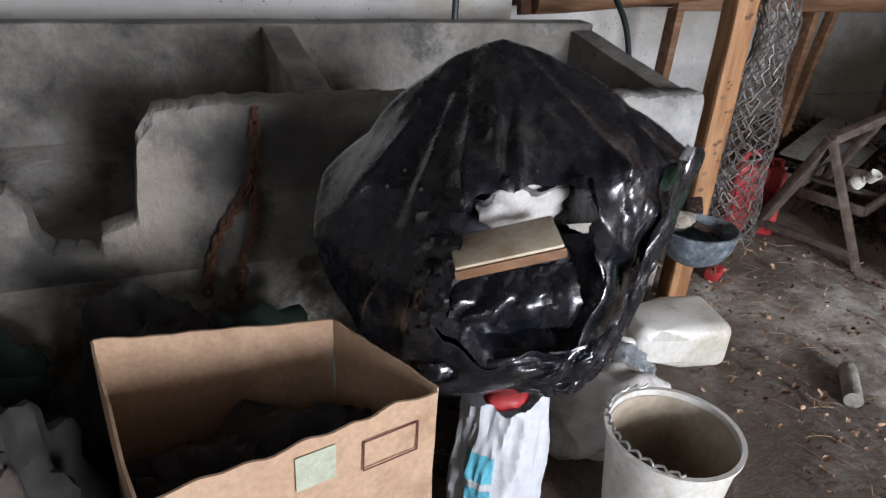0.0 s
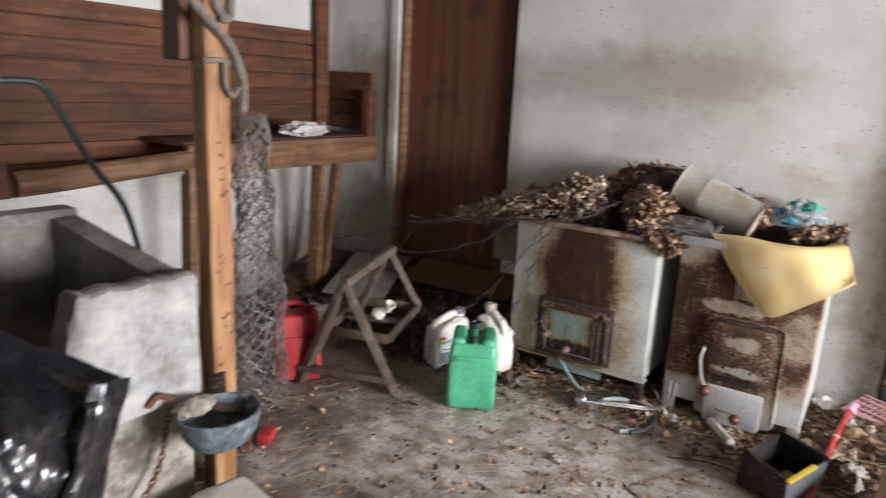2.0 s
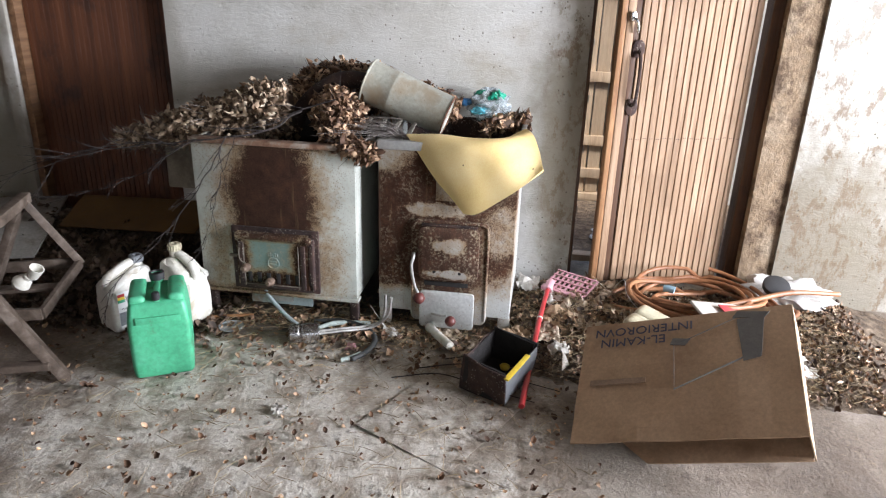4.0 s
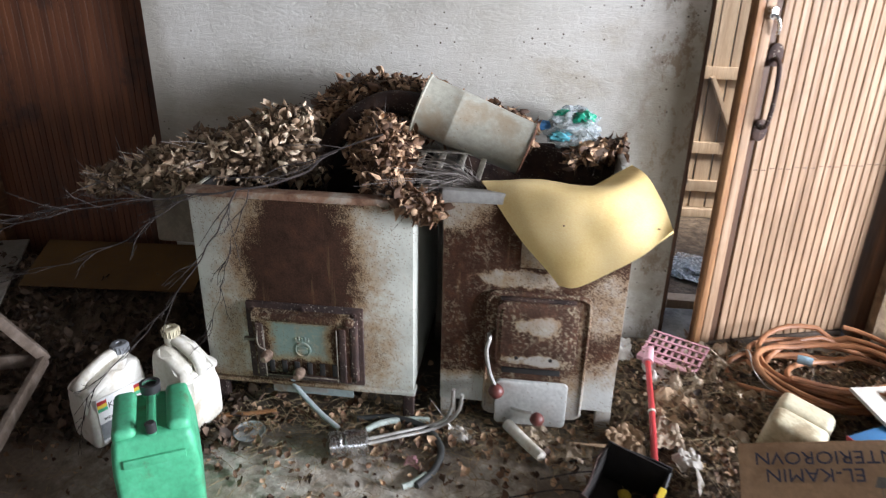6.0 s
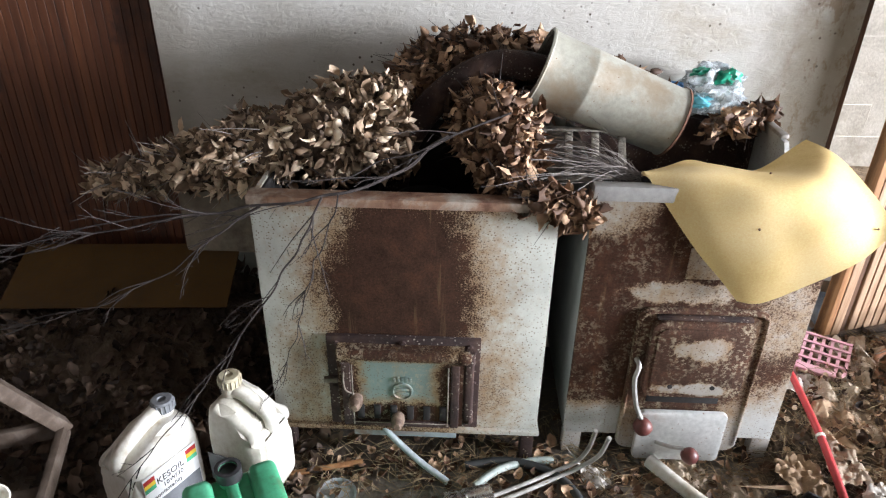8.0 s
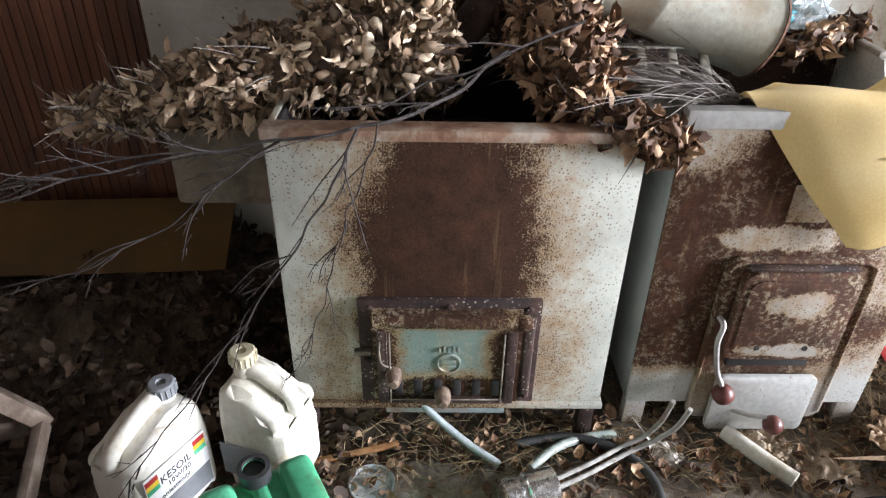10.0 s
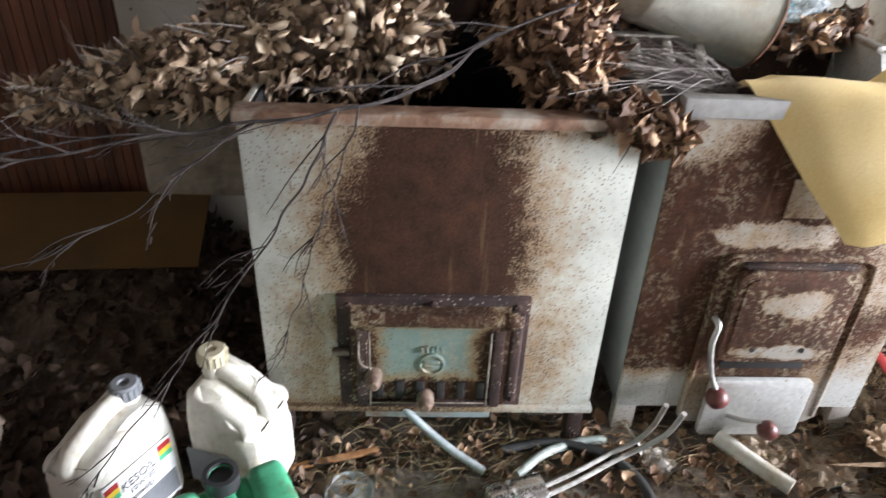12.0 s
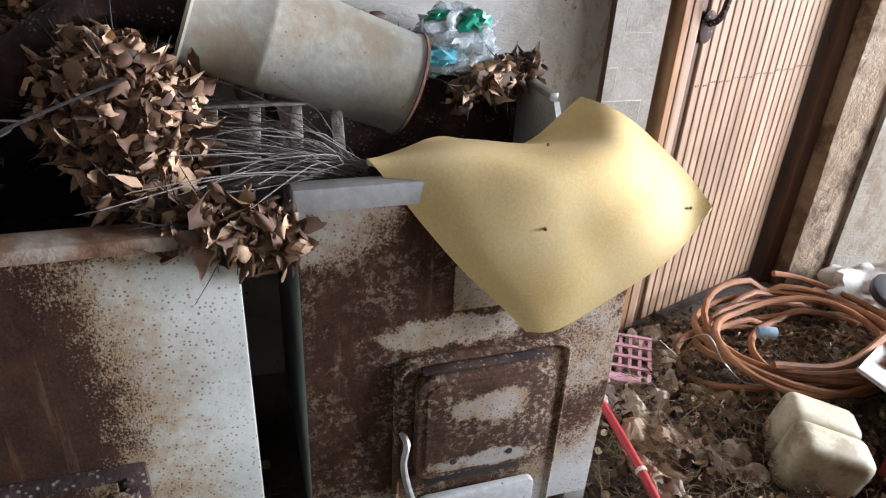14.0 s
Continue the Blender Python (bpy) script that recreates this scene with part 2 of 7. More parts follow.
WALL = plaster()
FLOOR = earth_floor()
CONCRETE = surf("weathered_trough_concrete", [(0.06, 0.056, 0.048), (0.165, 0.155, 0.13), (0.30, 0.285, 0.25)], 3.4, 42, (0.75, 0.95), 0.8, dirt=(0.05, 0.047, 0.042), dirt_at=(0.52, 0.68), dist=0.014, dirt_scale=4.5)
PALECON = surf("pale_trough_concrete", [(0.15, 0.135, 0.105), (0.30, 0.28, 0.235), (0.42, 0.40, 0.35)], 7, 60, (0.75, 0.95), 0.6, dirt=(0.06, 0.05, 0.036), dirt_at=(0.48, 0.62), dist=0.012, dirt_scale=5)
BROKEN = surf("broken_concrete_aggregate", [(0.20, 0.16, 0.11), (0.40, 0.35, 0.27), (0.55, 0.50, 0.42)], 16, 60, (0.85, 1.0), 1.0, dist=0.02)
REDPLANK = timber("red_brown_stained_plank", [(0.058, 0.018, 0.006), (0.118, 0.040, 0.013), (0.175, 0.068, 0.026)], (1.2, 14, 14), 0.45, (0.65, 0.9), dirt=(0.045, 0.020, 0.010))
DARKPOST = timber("shade_brown_post_wood", [(0.065, 0.026, 0.010), (0.14, 0.060, 0.024)], (14, 14, 1.2))
PINE = timber("yellow_pine_bare_wood", [(0.17, 0.070, 0.025), (0.31, 0.150, 0.060), (0.42, 0.235, 0.108)], (12, 12, 1.6), 0.15, dirt=(0.16, 0.065, 0.024))
RAILWOOD = timber("worn_brown_rail_wood", [(0.10, 0.046, 0.02), (0.20, 0.10, 0.045), (0.29, 0.165, 0.085)], (1.2, 14, 14), 0.3, dirt=(0.10, 0.045, 0.02))
GREYWOOD = timber("dusty_grey_wood", [(0.040, 0.026, 0.017), (0.090, 0.064, 0.046), (0.17, 0.135, 0.108)], (8, 8, 8), 0.3)
BROWNDOOR = surf("dark_brown_veneer_door", [(0.055, 0.018, 0.007), (0.105, 0.034, 0.013), (0.15, 0.052, 0.020)], 1.6, 18, (0.55, 0.8), 0.1, 0.0, (10, 10, 0.7), dirt=(0.03, 0.012, 0.008))
SLAT = timber("varnished_pine_slat", [(0.22, 0.13, 0.07), (0.33, 0.21, 0.125), (0.43, 0.30, 0.195)], (16, 16, 1.0), 0.12, dirt=(0.25, 0.155, 0.09))
GROOVE = surf("dark_groove_wood", [(0.07, 0.033, 0.017), (0.11, 0.055, 0.03)], 5, 50)
DOORFRAME = timber("brown_door_frame_wood", [(0.06, 0.026, 0.012), (0.12, 0.056, 0.026)], (14, 14, 1.2), 0.2, dirt=(0.05, 0.03, 0.02))
PALEWOOD = timber("pale_raw_board", [(0.40, 0.28, 0.18), (0.56, 0.43, 0.30)], (12, 12, 1.0), 0.3)
WHITEBRICK = surf("whitewashed_brick", [(0.40, 0.385, 0.35), (0.58, 0.57, 0.54)], 7, 60, (0.8, 0.95), 0.4, vary=0.05, dirt=(0.36, 0.33, 0.29), dist=0.006)
RUST = surf("dark_rust", [(0.018, 0.011, 0.010), (0.045, 0.025, 0.021), (0.095, 0.055, 0.040)], 12, 90, (0.75, 0.95), 0.5, 0.2, specks=((0.26, 0.23, 0.19), 90, 0.32))
REDRUST = surf("orange_chain_rust", [(0.08, 0.035, 0.02), (0.17, 0.075, 0.04)], 30, 120, (0.8, 0.95), 0.5)
GALV = surf("dull_galvanised_steel", [(0.26, 0.255, 0.235), (0.40, 0.39, 0.365), (0.50, 0.49, 0.46)], 5, 60, (0.38, 0.6), 0.15, 0.55, dirt=(0.20, 0.16, 0.11))
WIRE = surf("rusted_zinc_wire", [(0.10, 0.085, 0.072), (0.30, 0.275, 0.25)], 9, 90, (0.45, 0.7), 0.2, 0.5)
CHROME = surf("scratched_chrome", [(0.55, 0.55, 0.55), (0.75, 0.75, 0.75)], 8, 90, (0.15, 0.35), 0.05, 1.0, dirt=(0.3, 0.26, 0.21), dirt_at=(0.6, 0.8))
CARD = surf("brown_corrugated_card", [(0.30, 0.19, 0.115), (0.40, 0.265, 0.165), (0.45, 0.31, 0.20)], 2, 80, (0.8, 0.95), 0.12, dirt=(0.27, 0.165, 0.095), dist=0.003)
CARDEDGE = surf("torn_card_edge", [(0.40, 0.28, 0.17), (0.56, 0.43, 0.30)], 40, 150, (0.9, 1.0), 0.5)
INK = surf("faded_grey_ink", [(0.10, 0.095, 0.09), (0.15, 0.14, 0.13)], 20, 120)
BLUEINK = surf("dark_blue_ink", [(0.03, 0.035, 0.07), (0.045, 0.05, 0.09)], 20, 120)
WHITEPL = surf("dirty_white_plastic", [(0.46, 0.43, 0.34), (0.62, 0.60, 0.53), (0.70, 0.685, 0.63)], 4, 60, (0.35, 0.55), 0.08, dirt=(0.36, 0.29, 0.19), dirt_at=(0.52, 0.72), dist=0.003, dirt_scale=8)
CREAMPL = surf("yellowed_plastic", [(0.40, 0.36, 0.24), (0.56, 0.52, 0.39)], 4, 60, (0.35, 0.55), 0.08, dirt=(0.20, 0.15, 0.085), dirt_at=(0.48, 0.62), dirt_scale=7, dist=0.003)
GREENPL = surf("scuffed_green_plastic", [(0.045, 0.26, 0.135), (0.07, 0.39, 0.205), (0.115, 0.47, 0.275)], 5, 60, (0.35, 0.6), 0.1, dirt=(0.09, 0.17, 0.09), dirt_at=(0.56, 0.7), dist=0.003, dirt_scale=8)
REDPL = surf("scuffed_red_plastic", [(0.30, 0.02, 0.02), (0.46, 0.035, 0.04)], 5, 60, (0.4, 0.6), 0.1, dirt=(0.20, 0.05, 0.04), dist=0.003)
PINKPL = surf("pink_plastic", [(0.50, 0.25, 0.29), (0.62, 0.36, 0.40)], 5, 60, (0.4, 0.6), 0.05, dirt=(0.28, 0.17, 0.14), dirt_scale=14)
BLACKPL = surf("black_plastic", [(0.018, 0.018, 0.02), (0.04, 0.04, 0.042)], 5, 60, (0.35, 0.6), 0.1)
GREYPL = surf("grey_plastic_cap", [(0.13, 0.14, 0.15), (0.20, 0.21, 0.22)], 8, 80, (0.4, 0.6), 0.08)
RUBBER = surf("black_rubber_hose", [(0.02, 0.022, 0.022), (0.05, 0.052, 0.05)], 8, 80, (0.5, 0.7), 0.1)
CLEARHOSE = surf("cloudy_pale_green_hose", [(0.30, 0.36, 0.33), (0.46, 0.52, 0.48)], 8, 60, (0.25, 0.45), 0.05)
ORANGEHOSE = surf("faded_orange_hose", [(0.13, 0.050, 0.020), (0.26, 0.105, 0.042), (0.36, 0.175, 0.080)], 5, 60, (0.45, 0.65), 0.08, dirt=(0.20, 0.10, 0.05), dist=0.003)
GREENTUBE = surf("dark_green_painted_tube", [(0.012, 0.02, 0.019), (0.024, 0.038, 0.036)], 8, 80, (0.4, 0.6), 0.1)
CLOTHGREY = surf("grimy_grey_cloth", [(0.018, 0.016, 0.014), (0.036, 0.033, 0.029), (0.07, 0.064, 0.057)], 6, 160, (0.9, 1.0), 0.5, dist=0.004)
CLOTHDARK = surf("dark_old_clothes", [(0.015, 0.015, 0.017), (0.035, 0.035, 0.04), (0.06, 0.06, 0.062)], 5, 160, (0.9, 1.0), 0.4, dist=0.004)
CLOTHGREEN = surf("dark_green_sack", [(0.006, 0.016, 0.011), (0.012, 0.036, 0.023)], 5, 160, (0.7, 0.9), 0.4, dist=0.004)
SACKCLOTH = surf("dusty_white_sack", [(0.42, 0.40, 0.37), (0.60, 0.58, 0.55)], 6, 150, (0.7, 0.9), 0.4, dirt=(0.25, 0.20, 0.16), dist=0.004)
PAPER = surf("crumpled_pale_paper", [(0.26, 0.20, 0.14), (0.46, 0.38, 0.29)], 12, 90, (0.8, 0.95), 0.4, dirt=(0.3, 0.2, 0.12), dist=0.005)
KRAFT = surf("crumpled_kraft_paper", [(0.22, 0.145, 0.085), (0.36, 0.25, 0.155)], 12, 90, (0.8, 0.95), 0.4, dirt=(0.16, 0.10, 0.06), dist=0.005)
WHITEPAPER = surf("white_paper", [(0.36, 0.33, 0.29), (0.54, 0.515, 0.47)], 8, 90, (0.7, 0.9), 0.2, dirt=(0.27, 0.21, 0.15))
BARK = surf("dark_bark_twig", [(0.012, 0.008, 0.007), (0.026, 0.019, 0.017), (0.065, 0.052, 0.048)], 20, 120, (0.7, 0.9), 0.4)
PALETWIG = surf("pale_dry_twig", [(0.12, 0.10, 0.09), (0.32, 0.29, 0.265)], 20, 120, (0.7, 0.9), 0.3)
STRAW = surf("dry_straw", [(0.24, 0.17, 0.09), (0.44, 0.34, 0.20)], 20, 120, (0.8, 0.95), 0.2, vary=0.5)
LITTER = surf("dark_leaf_mould", [(0.05, 0.033, 0.021), (0.12, 0.085, 0.055), (0.23, 0.17, 0.115)], 16, 60, (0.85, 1.0), 0.9, dist=0.02)
LEAFPALE = leafy("pale_dry_birch_leaf", (0.06, 0.037, 0.022), (0.26, 0.172, 0.104), (0.64, 0.51, 0.37))
LEAFBROWN = leafy("brown_dry_leaf", (0.045, 0.022, 0.012), (0.165, 0.086, 0.045), (0.48, 0.32, 0.20))
LEAFDARK = leafy("fallen_leaf_and_core_shade", (0.03, 0.019, 0.013), (0.075, 0.047, 0.03), (0.15, 0.10, 0.068))
FOAM = surf("aged_yellow_foam", [(0.66, 0.46, 0.17), (0.78, 0.585, 0.26), (0.80, 0.63, 0.33)], 3, 220, (0.8, 0.95), 0.13, dirt=(0.60, 0.41, 0.12), dirt_at=(0.55, 0.75), dist=0.002)
TRAY = surf("old_cream_enamel", [(0.42, 0.33, 0.21), (0.58, 0.50, 0.37)], 7, 70, (0.35, 0.6), 0.1, dirt=(0.30, 0.13, 0.05), dist=0.003)
BLUEBOX = surf("blue_printed_card", [(0.03, 0.13, 0.30), (0.04, 0.17, 0.37)], 5, 80, (0.5, 0.7), 0.05)
REDCARD = surf("red_printed_card", [(0.34, 0.035, 0.04), (0.44, 0.06, 0.065)], 5, 80, (0.5, 0.7), 0.05, dirt=(0.26, 0.12, 0.09), dirt_scale=12)
YELLOWSTRIP = surf("yellow_tape", [(0.60, 0.42, 0.03), (0.72, 0.54, 0.06)], 8, 80, (0.4, 0.6), 0.05)
GREENSTRIP = surf("teal_green_film", [(0.01, 0.25, 0.15), (0.02, 0.36, 0.23)], 8, 80, (0.3, 0.5), 0.1)
BROWNBALL = surf("maroon_bakelite", [(0.085, 0.022, 0.018), (0.14, 0.04, 0.033)], 9, 80, (0.35, 0.55), 0.08)
# Real soot, and also the near-black put where hollows and slots are shaded.
SOOT_SHADE = surf("sooty_iron_and_shade", [(0.008, 0.007, 0.007), (0.025, 0.021, 0.019)], 8, 60, (0.8, 0.95), 0.4)
MUDWOOD = surf("brown_hardboard", [(0.062, 0.031, 0.006), (0.135, 0.070, 0.014)], 3, 60, (0.7, 0.9), 0.1)
GREYSLAB = surf("grey_cement_board", [(0.22, 0.21, 0.185), (0.34, 0.325, 0.295)], 5, 70, (0.75, 0.95), 0.25, dirt=(0.13, 0.10, 0.075))

ENAMEL1 = enamel("pale_enamel_with_burnt_centre", [((3.65, 1.22, 0.63), (0.3, 0.29, 0.44), 0.35, 0.72), ((3.65, 1.22, 0.52), (0.3, 0.225, 0.28), 0.35, 1.0), ((3.65, 1.22, 0.36), (0.3, 0.26, 0.24), 0.4, 0.8), ((3.65, 0.97, 0.28), (0.2, 0.12, 0.26), 0.5, 0.34),
                                                  ((3.65, 1.49, 0.30), (0.2, 0.10, 0.34), 0.6, 0.32), ((3.65, 1.2, 0.875), (0.2, 0.55, 0.05), 0.4, 0.45), ((3.65, 1.3, 0.14), (0.2, 0.45, 0.06), 0.5, 0.42)], (0.47, 0.485, 0.435))
ENAMEL2 = enamel("pale_enamel_rusted_through", [((3.71, 0.42, 0.56), (0.3, 0.62, 0.46), 0.4, 0.74), ((3.71, 0.45, 0.74), (0.3, 0.36, 0.22), 0.3, 1.0), ((3.71, 0.62, 0.42), (0.3, 0.26, 0.30), 0.35, 1.0)], (0.48, 0.49, 0.465), (0.054, 0.025, 0.0155),
                (((3.71, 0.45, 0.605), (0.3, 0.19, 0.05), 0.8, 0.62), ((3.71, 0.42, 0.05), (0.3, 0.7, 0.20), 0.25, 1.0), ((3.71, 0.66, 0.84), (0.3, 0.16, 0.10), 0.5, 0.45), ((3.71, 0.16, 0.52), (0.3, 0.12, 0.16), 0.6, 0.45)), 0.35)
IRON = enamel("rusted_green_enamel_iron", [((3.63, 1.22, 0.20), (0.3, 0.26, 0.09), 0.4, 0.9), ((3.63, 1.03, 0.33), (0.2, 0.10, 0.2), 0.5, 0.9), ((3.63, 1.4, 0.3), (0.2, 0.09, 0.2), 0.5, 0.8), ((3.63, 1.22, 0.45), (0.2, 0.3, 0.03), 0.6, 0.6)], (0.185, 0.25, 0.23), flake=0.55)
IRON2 = enamel("flaked_grey_iron", [((3.69, 0.41, 0.40), (0.3, 0.34, 0.34), 0.5, 0.72), ((3.69, 0.41, 0.55), (0.2, 0.25, 0.08), 0.6, 0.8)], (0.44, 0.42, 0.385), (0.075, 0.04, 0.028), (((3.66, 0.39, 0.45), (0.3, 0.10, 0.055), 1.0, 0.7), ((3.66, 0.38, 0.31), (0.3, 0.12, 0.03), 0.9, 0.9)), 0.75)


def film(name, col, rough=0.25, see=0.0):
    m = surf(name, [tuple(c * 0.8 for c in col), col], 4, 50, (rough, rough + 0.22), 0.35, dist=0.006)
    b = m.node_tree.nodes["Principled BSDF"]
    b.inputs["Transmission Weight"].default_value = see
    return m


TIN = surf("dull_cream_tinplate", [(0.27, 0.265, 0.215), (0.36, 0.355, 0.30), (0.43, 0.43, 0.375)], 4, 60, (0.4, 0.6), 0.12, 0.15, dirt=(0.26, 0.20, 0.13), specks=((0.18, 0.10, 0.05), 50, 0.12))
BLACKFILM = film("dusty_black_polythene", (0.007, 0.0075, 0.010), 0.15)
BLACKFILM.node_tree.nodes["Principled BSDF"].inputs["Specular IOR Level"].default_value = 0.5
nt_, b_ = nodes_of(BLACKFILM)
dust_ = span(nt_, noise_of(nt_, coords(nt_), 6, 10, 0.75), 0.48, 0.72)
dots_ = calc(nt_, "MULTIPLY", span(nt_, cells(nt_, coords(nt_), 26), 0.14, 0.05), span(nt_, noise_of(nt_, coords(nt_), 5), 0.5, 0.6))
base_ = b_.inputs["Base Color"].links[0].from_socket
nt_.links.new(blend(nt_, calc(nt_, "MAXIMUM", calc(nt_, "MULTIPLY", dust_, 0.20), calc(nt_, "MULTIPLY", dots_, 0.55)), base_, (0.17, 0.145, 0.115)), b_.inputs["Base Color"])
wr_ = calc(nt_, "ADD", calc(nt_, "ABSOLUTE", calc(nt_, "SUBTRACT", noise_of(nt_, coords(nt_, (1, 1, 0.6)), 7, 3, 0.5, 1.2), 0.5)), calc(nt_, "MULTIPLY", calc(nt_, "ABSOLUTE", calc(nt_, "SUBTRACT", noise_of(nt_, coords(nt_), 26, 3, 0.5, 0.8), 0.5)), 0.3))
relief(nt_, b_, wr_, 0.45, 0.012)
b_.inputs["Coat Weight"].default_value, b_.inputs["Coat Roughness"].default_value = 0.4, 0.2
nt_, b_ = nodes_of(CONCRETE)
pale_ = blob(nt_, (1.62, 1.80, 0.62), (0.42, 0.10, 0.50), 0.5, 6.0, -0.1, 0.6)
nt_.links.new(blend(nt_, calc(nt_, "MULTIPLY", pale_, 0.88), b_.inputs["Base Color"].links[0].from_socket, ramp(nt_, noise_of(nt_, coords(nt_), 7, 7, 0.7), [(0.35, (0.20, 0.195, 0.18)), (0.5, (0.36, 0.36, 0.345)), (0.65, (0.50, 0.49, 0.45))])), b_.inputs["Base Color"])
tar_ = blob(nt_, (0.30, 1.81, 0.80), (0.36, 0.08, 0.13), 0.6, 9.0, -0.1, 0.5)
nt_.links.new(blend(nt_, calc(nt_, "MULTIPLY", tar_, 0.7), b_.inputs["Base Color"].links[0].from_socket, (0.052, 0.05, 0.048)), b_.inputs["Base Color"])
rim_ = blob(nt_, (-0.06, 1.81, 0.68), (0.16, 0.08, 0.22), 0.7, 12.0, -0.1, 0.5)
nt_.links.new(blend(nt_, calc(nt_, "MULTIPLY", rim_, 0.45), b_.inputs["Base Color"].links[0].from_socket, (0.40, 0.34, 0.26)), b_.inputs["Base Color"])
WHITEFILM = film("thin_white_carrier_film", (0.66, 0.68, 0.69), 0.3, 0.15)
CLEARFILM = film("milky_clear_film", (0.62, 0.68, 0.70), 0.15, 0.55)
CYANPRINT = film("cyan_print", (0.12, 0.45, 0.55), 0.3)

# ---- building helpers ----


def mesh_of(name, bm, material, smooth=False):
    me = bpy.data.meshes.new(name)
    bmesh.ops.recalc_face_normals(bm, faces=bm.faces)
    bm.to_mesh(me)
    bm.free()
    me.materials.append(material)
    if smooth:
        me.shade_smooth()
        me.set_sharp_from_angle(angle=radians(38))
    return me


def part(name, bm, material, parent=None, label="", smooth=True):
    ob = new(name, mesh_of(name, bm, material, smooth) if isinstance(bm, bmesh.types.BMesh) else bm)
    if parent is not None:
        ob.parent = parent
        ob.matrix_parent_inverse = Matrix.Translation(-parent.location)
    return tagged(ob, label)


def thing(name, at, label, category, group=""):
    ob = new(name)
    ob.location = at
    ob.empty_display_size = 0.1
    return tagged(ob, label, category, group)


def solo(name, bm, material, label, category, group="", kind="", smooth=True):
    return tagged(part(name, bm, material, None, label, smooth), "", category, group, kind)


def bev(bm, width, segments=2, edges=None):
    bmesh.ops.bevel(bm, geom=edges or list(bm.edges), offset=width, segments=segments, profile=0.6, affect="EDGES", clamp_overlap=True)
    return bm


def box(x0, x1, y0, y1, z0, z1, round_=0.0, bm=None, seg=2):
    bm2 = bmesh.new()
    bmesh.ops.create_cube(bm2, size=1, matrix=Matrix.Translation(((x0 + x1) / 2, (y0 + y1) / 2, (z0 + z1) / 2)) @ Matrix.Diagonal((abs(x1 - x0), abs(y1 - y0), abs(z1 - z0), 1)))
    if round_:
        bev(bm2, round_, seg)
    return bm2 if bm is None else join(bm, bm2)


def join(bm, other):
    me = bpy.data.meshes.new("joined")
    other.to_mesh(me)
    other.free()
    bm.from_mesh(me)
    bpy.data.meshes.remove(me)
    return bm


def moved(bm, m):
    bmesh.ops.transform(bm, matrix=m, verts=bm.verts)
    return bm


def beam(a, b, w, h, round_=0.004, up=(0, 0, 1)):
    """A bar of w by h from a to b."""
    a, b = Vector(a), Vector(b)
    d = (b - a)
    z = d.normalized()
    u = Vector(up)
    if abs(z.dot(u)) > 0.95:
        u = Vector((1, 0, 0))
    x = u.cross(z).normalized()
    y = z.cross(x)
    m = Matrix((x, y, z)).transposed().to_4x4()
    bm = box(-w / 2, w / 2, -h / 2, h / 2, 0, d.length, round_)
    return moved(bm, Matrix.Translation(a) @ m)


def catmull(points, steps):
    pts = [Vector(p) for p in points]
    pts = [pts[0] * 2 - pts[1]] + pts + [pts[-1] * 2 - pts[-2]]
    out = []
    for i in range(1, len(pts) - 2):
        p0, p1, p2, p3 = pts[i - 1:i + 3]
        for k in range(steps):
            t = k / steps
            out.append(0.5 * (2 * p1 + (p2 - p0) * t + (2 * p0 - 5 * p1 + 4 * p2 - p3) * t * t + (3 * p1 - p0 - 3 * p2 + p3) * t ** 3))
    return out + [pts[-2]]


def tube(points, r0, r1=None, sides=8, steps=6, bm=None, raw=False, caps=True):
    """A round bar along a smooth line; r0 to r1 is its radius."""
    pts = [Vector(p) for p in points] if raw else catmull(points, steps)
    r1 = r0 if r1 is None else r1
    bm = bm or bmesh.new()
    last, side = None, None
    for i, p in enumerate(pts):
        d = (pts[min(i + 1, len(pts) - 1)] - pts[max(i - 1, 0)]).normalized()
        if side is None:
            side = d.cross(Vector((0, 0, 1)) if abs(d.z) < 0.9 else Vector((1, 0, 0))).normalized()
        else:
            side = (side - d * side.dot(d)).normalized()
        o = d.cross(side)
        r = r0 + (r1 - r0) * i / max(len(pts) - 1, 1)
        ring = [bm.verts.new(p + (side * math.cos(a) + o * math.sin(a)) * r) for a in (2 * math.pi * k / sides for k in range(sides))]
        if last:
            for k in range(sides):
                bm.faces.new((last[k], last[(k + 1) % sides], ring[(k + 1) % sides], ring[k]))
        elif caps:
            bm.faces.new(ring[::-1])
        last = ring
    if caps:
        bm.faces.new(last)
    return bm


def lathe(profile, at=(0, 0, 0), sides=32, m=None, squash=(1, 1)):
    """A turned body: profile is (radius, height) from foot to rim and back."""
    bm = bmesh.new()
    rings = []
    for r, z in profile:
        if r < 1e-5:
            rings.append([bm.verts.new((0, 0, z))])
        else:
            rings.append([bm.verts.new((r * squash[0] * math.cos(2 * math.pi * k / sides), r * squash[1] * math.sin(2 * math.pi * k / sides), z)) for k in range(sides)])
    for a, b in zip(rings, rings[1:]):
        for k in range(sides):
            q = [a[k % len(a)], a[(k + 1) % len(a)], b[(k + 1) % len(b)], b[k % len(b)]]
            q = list(dict.fromkeys(q))
            if len(q) > 2:
                bm.faces.new(q)
    return moved(bm, Matrix.Translation(at) @ (m or Matrix.Identity(4)))


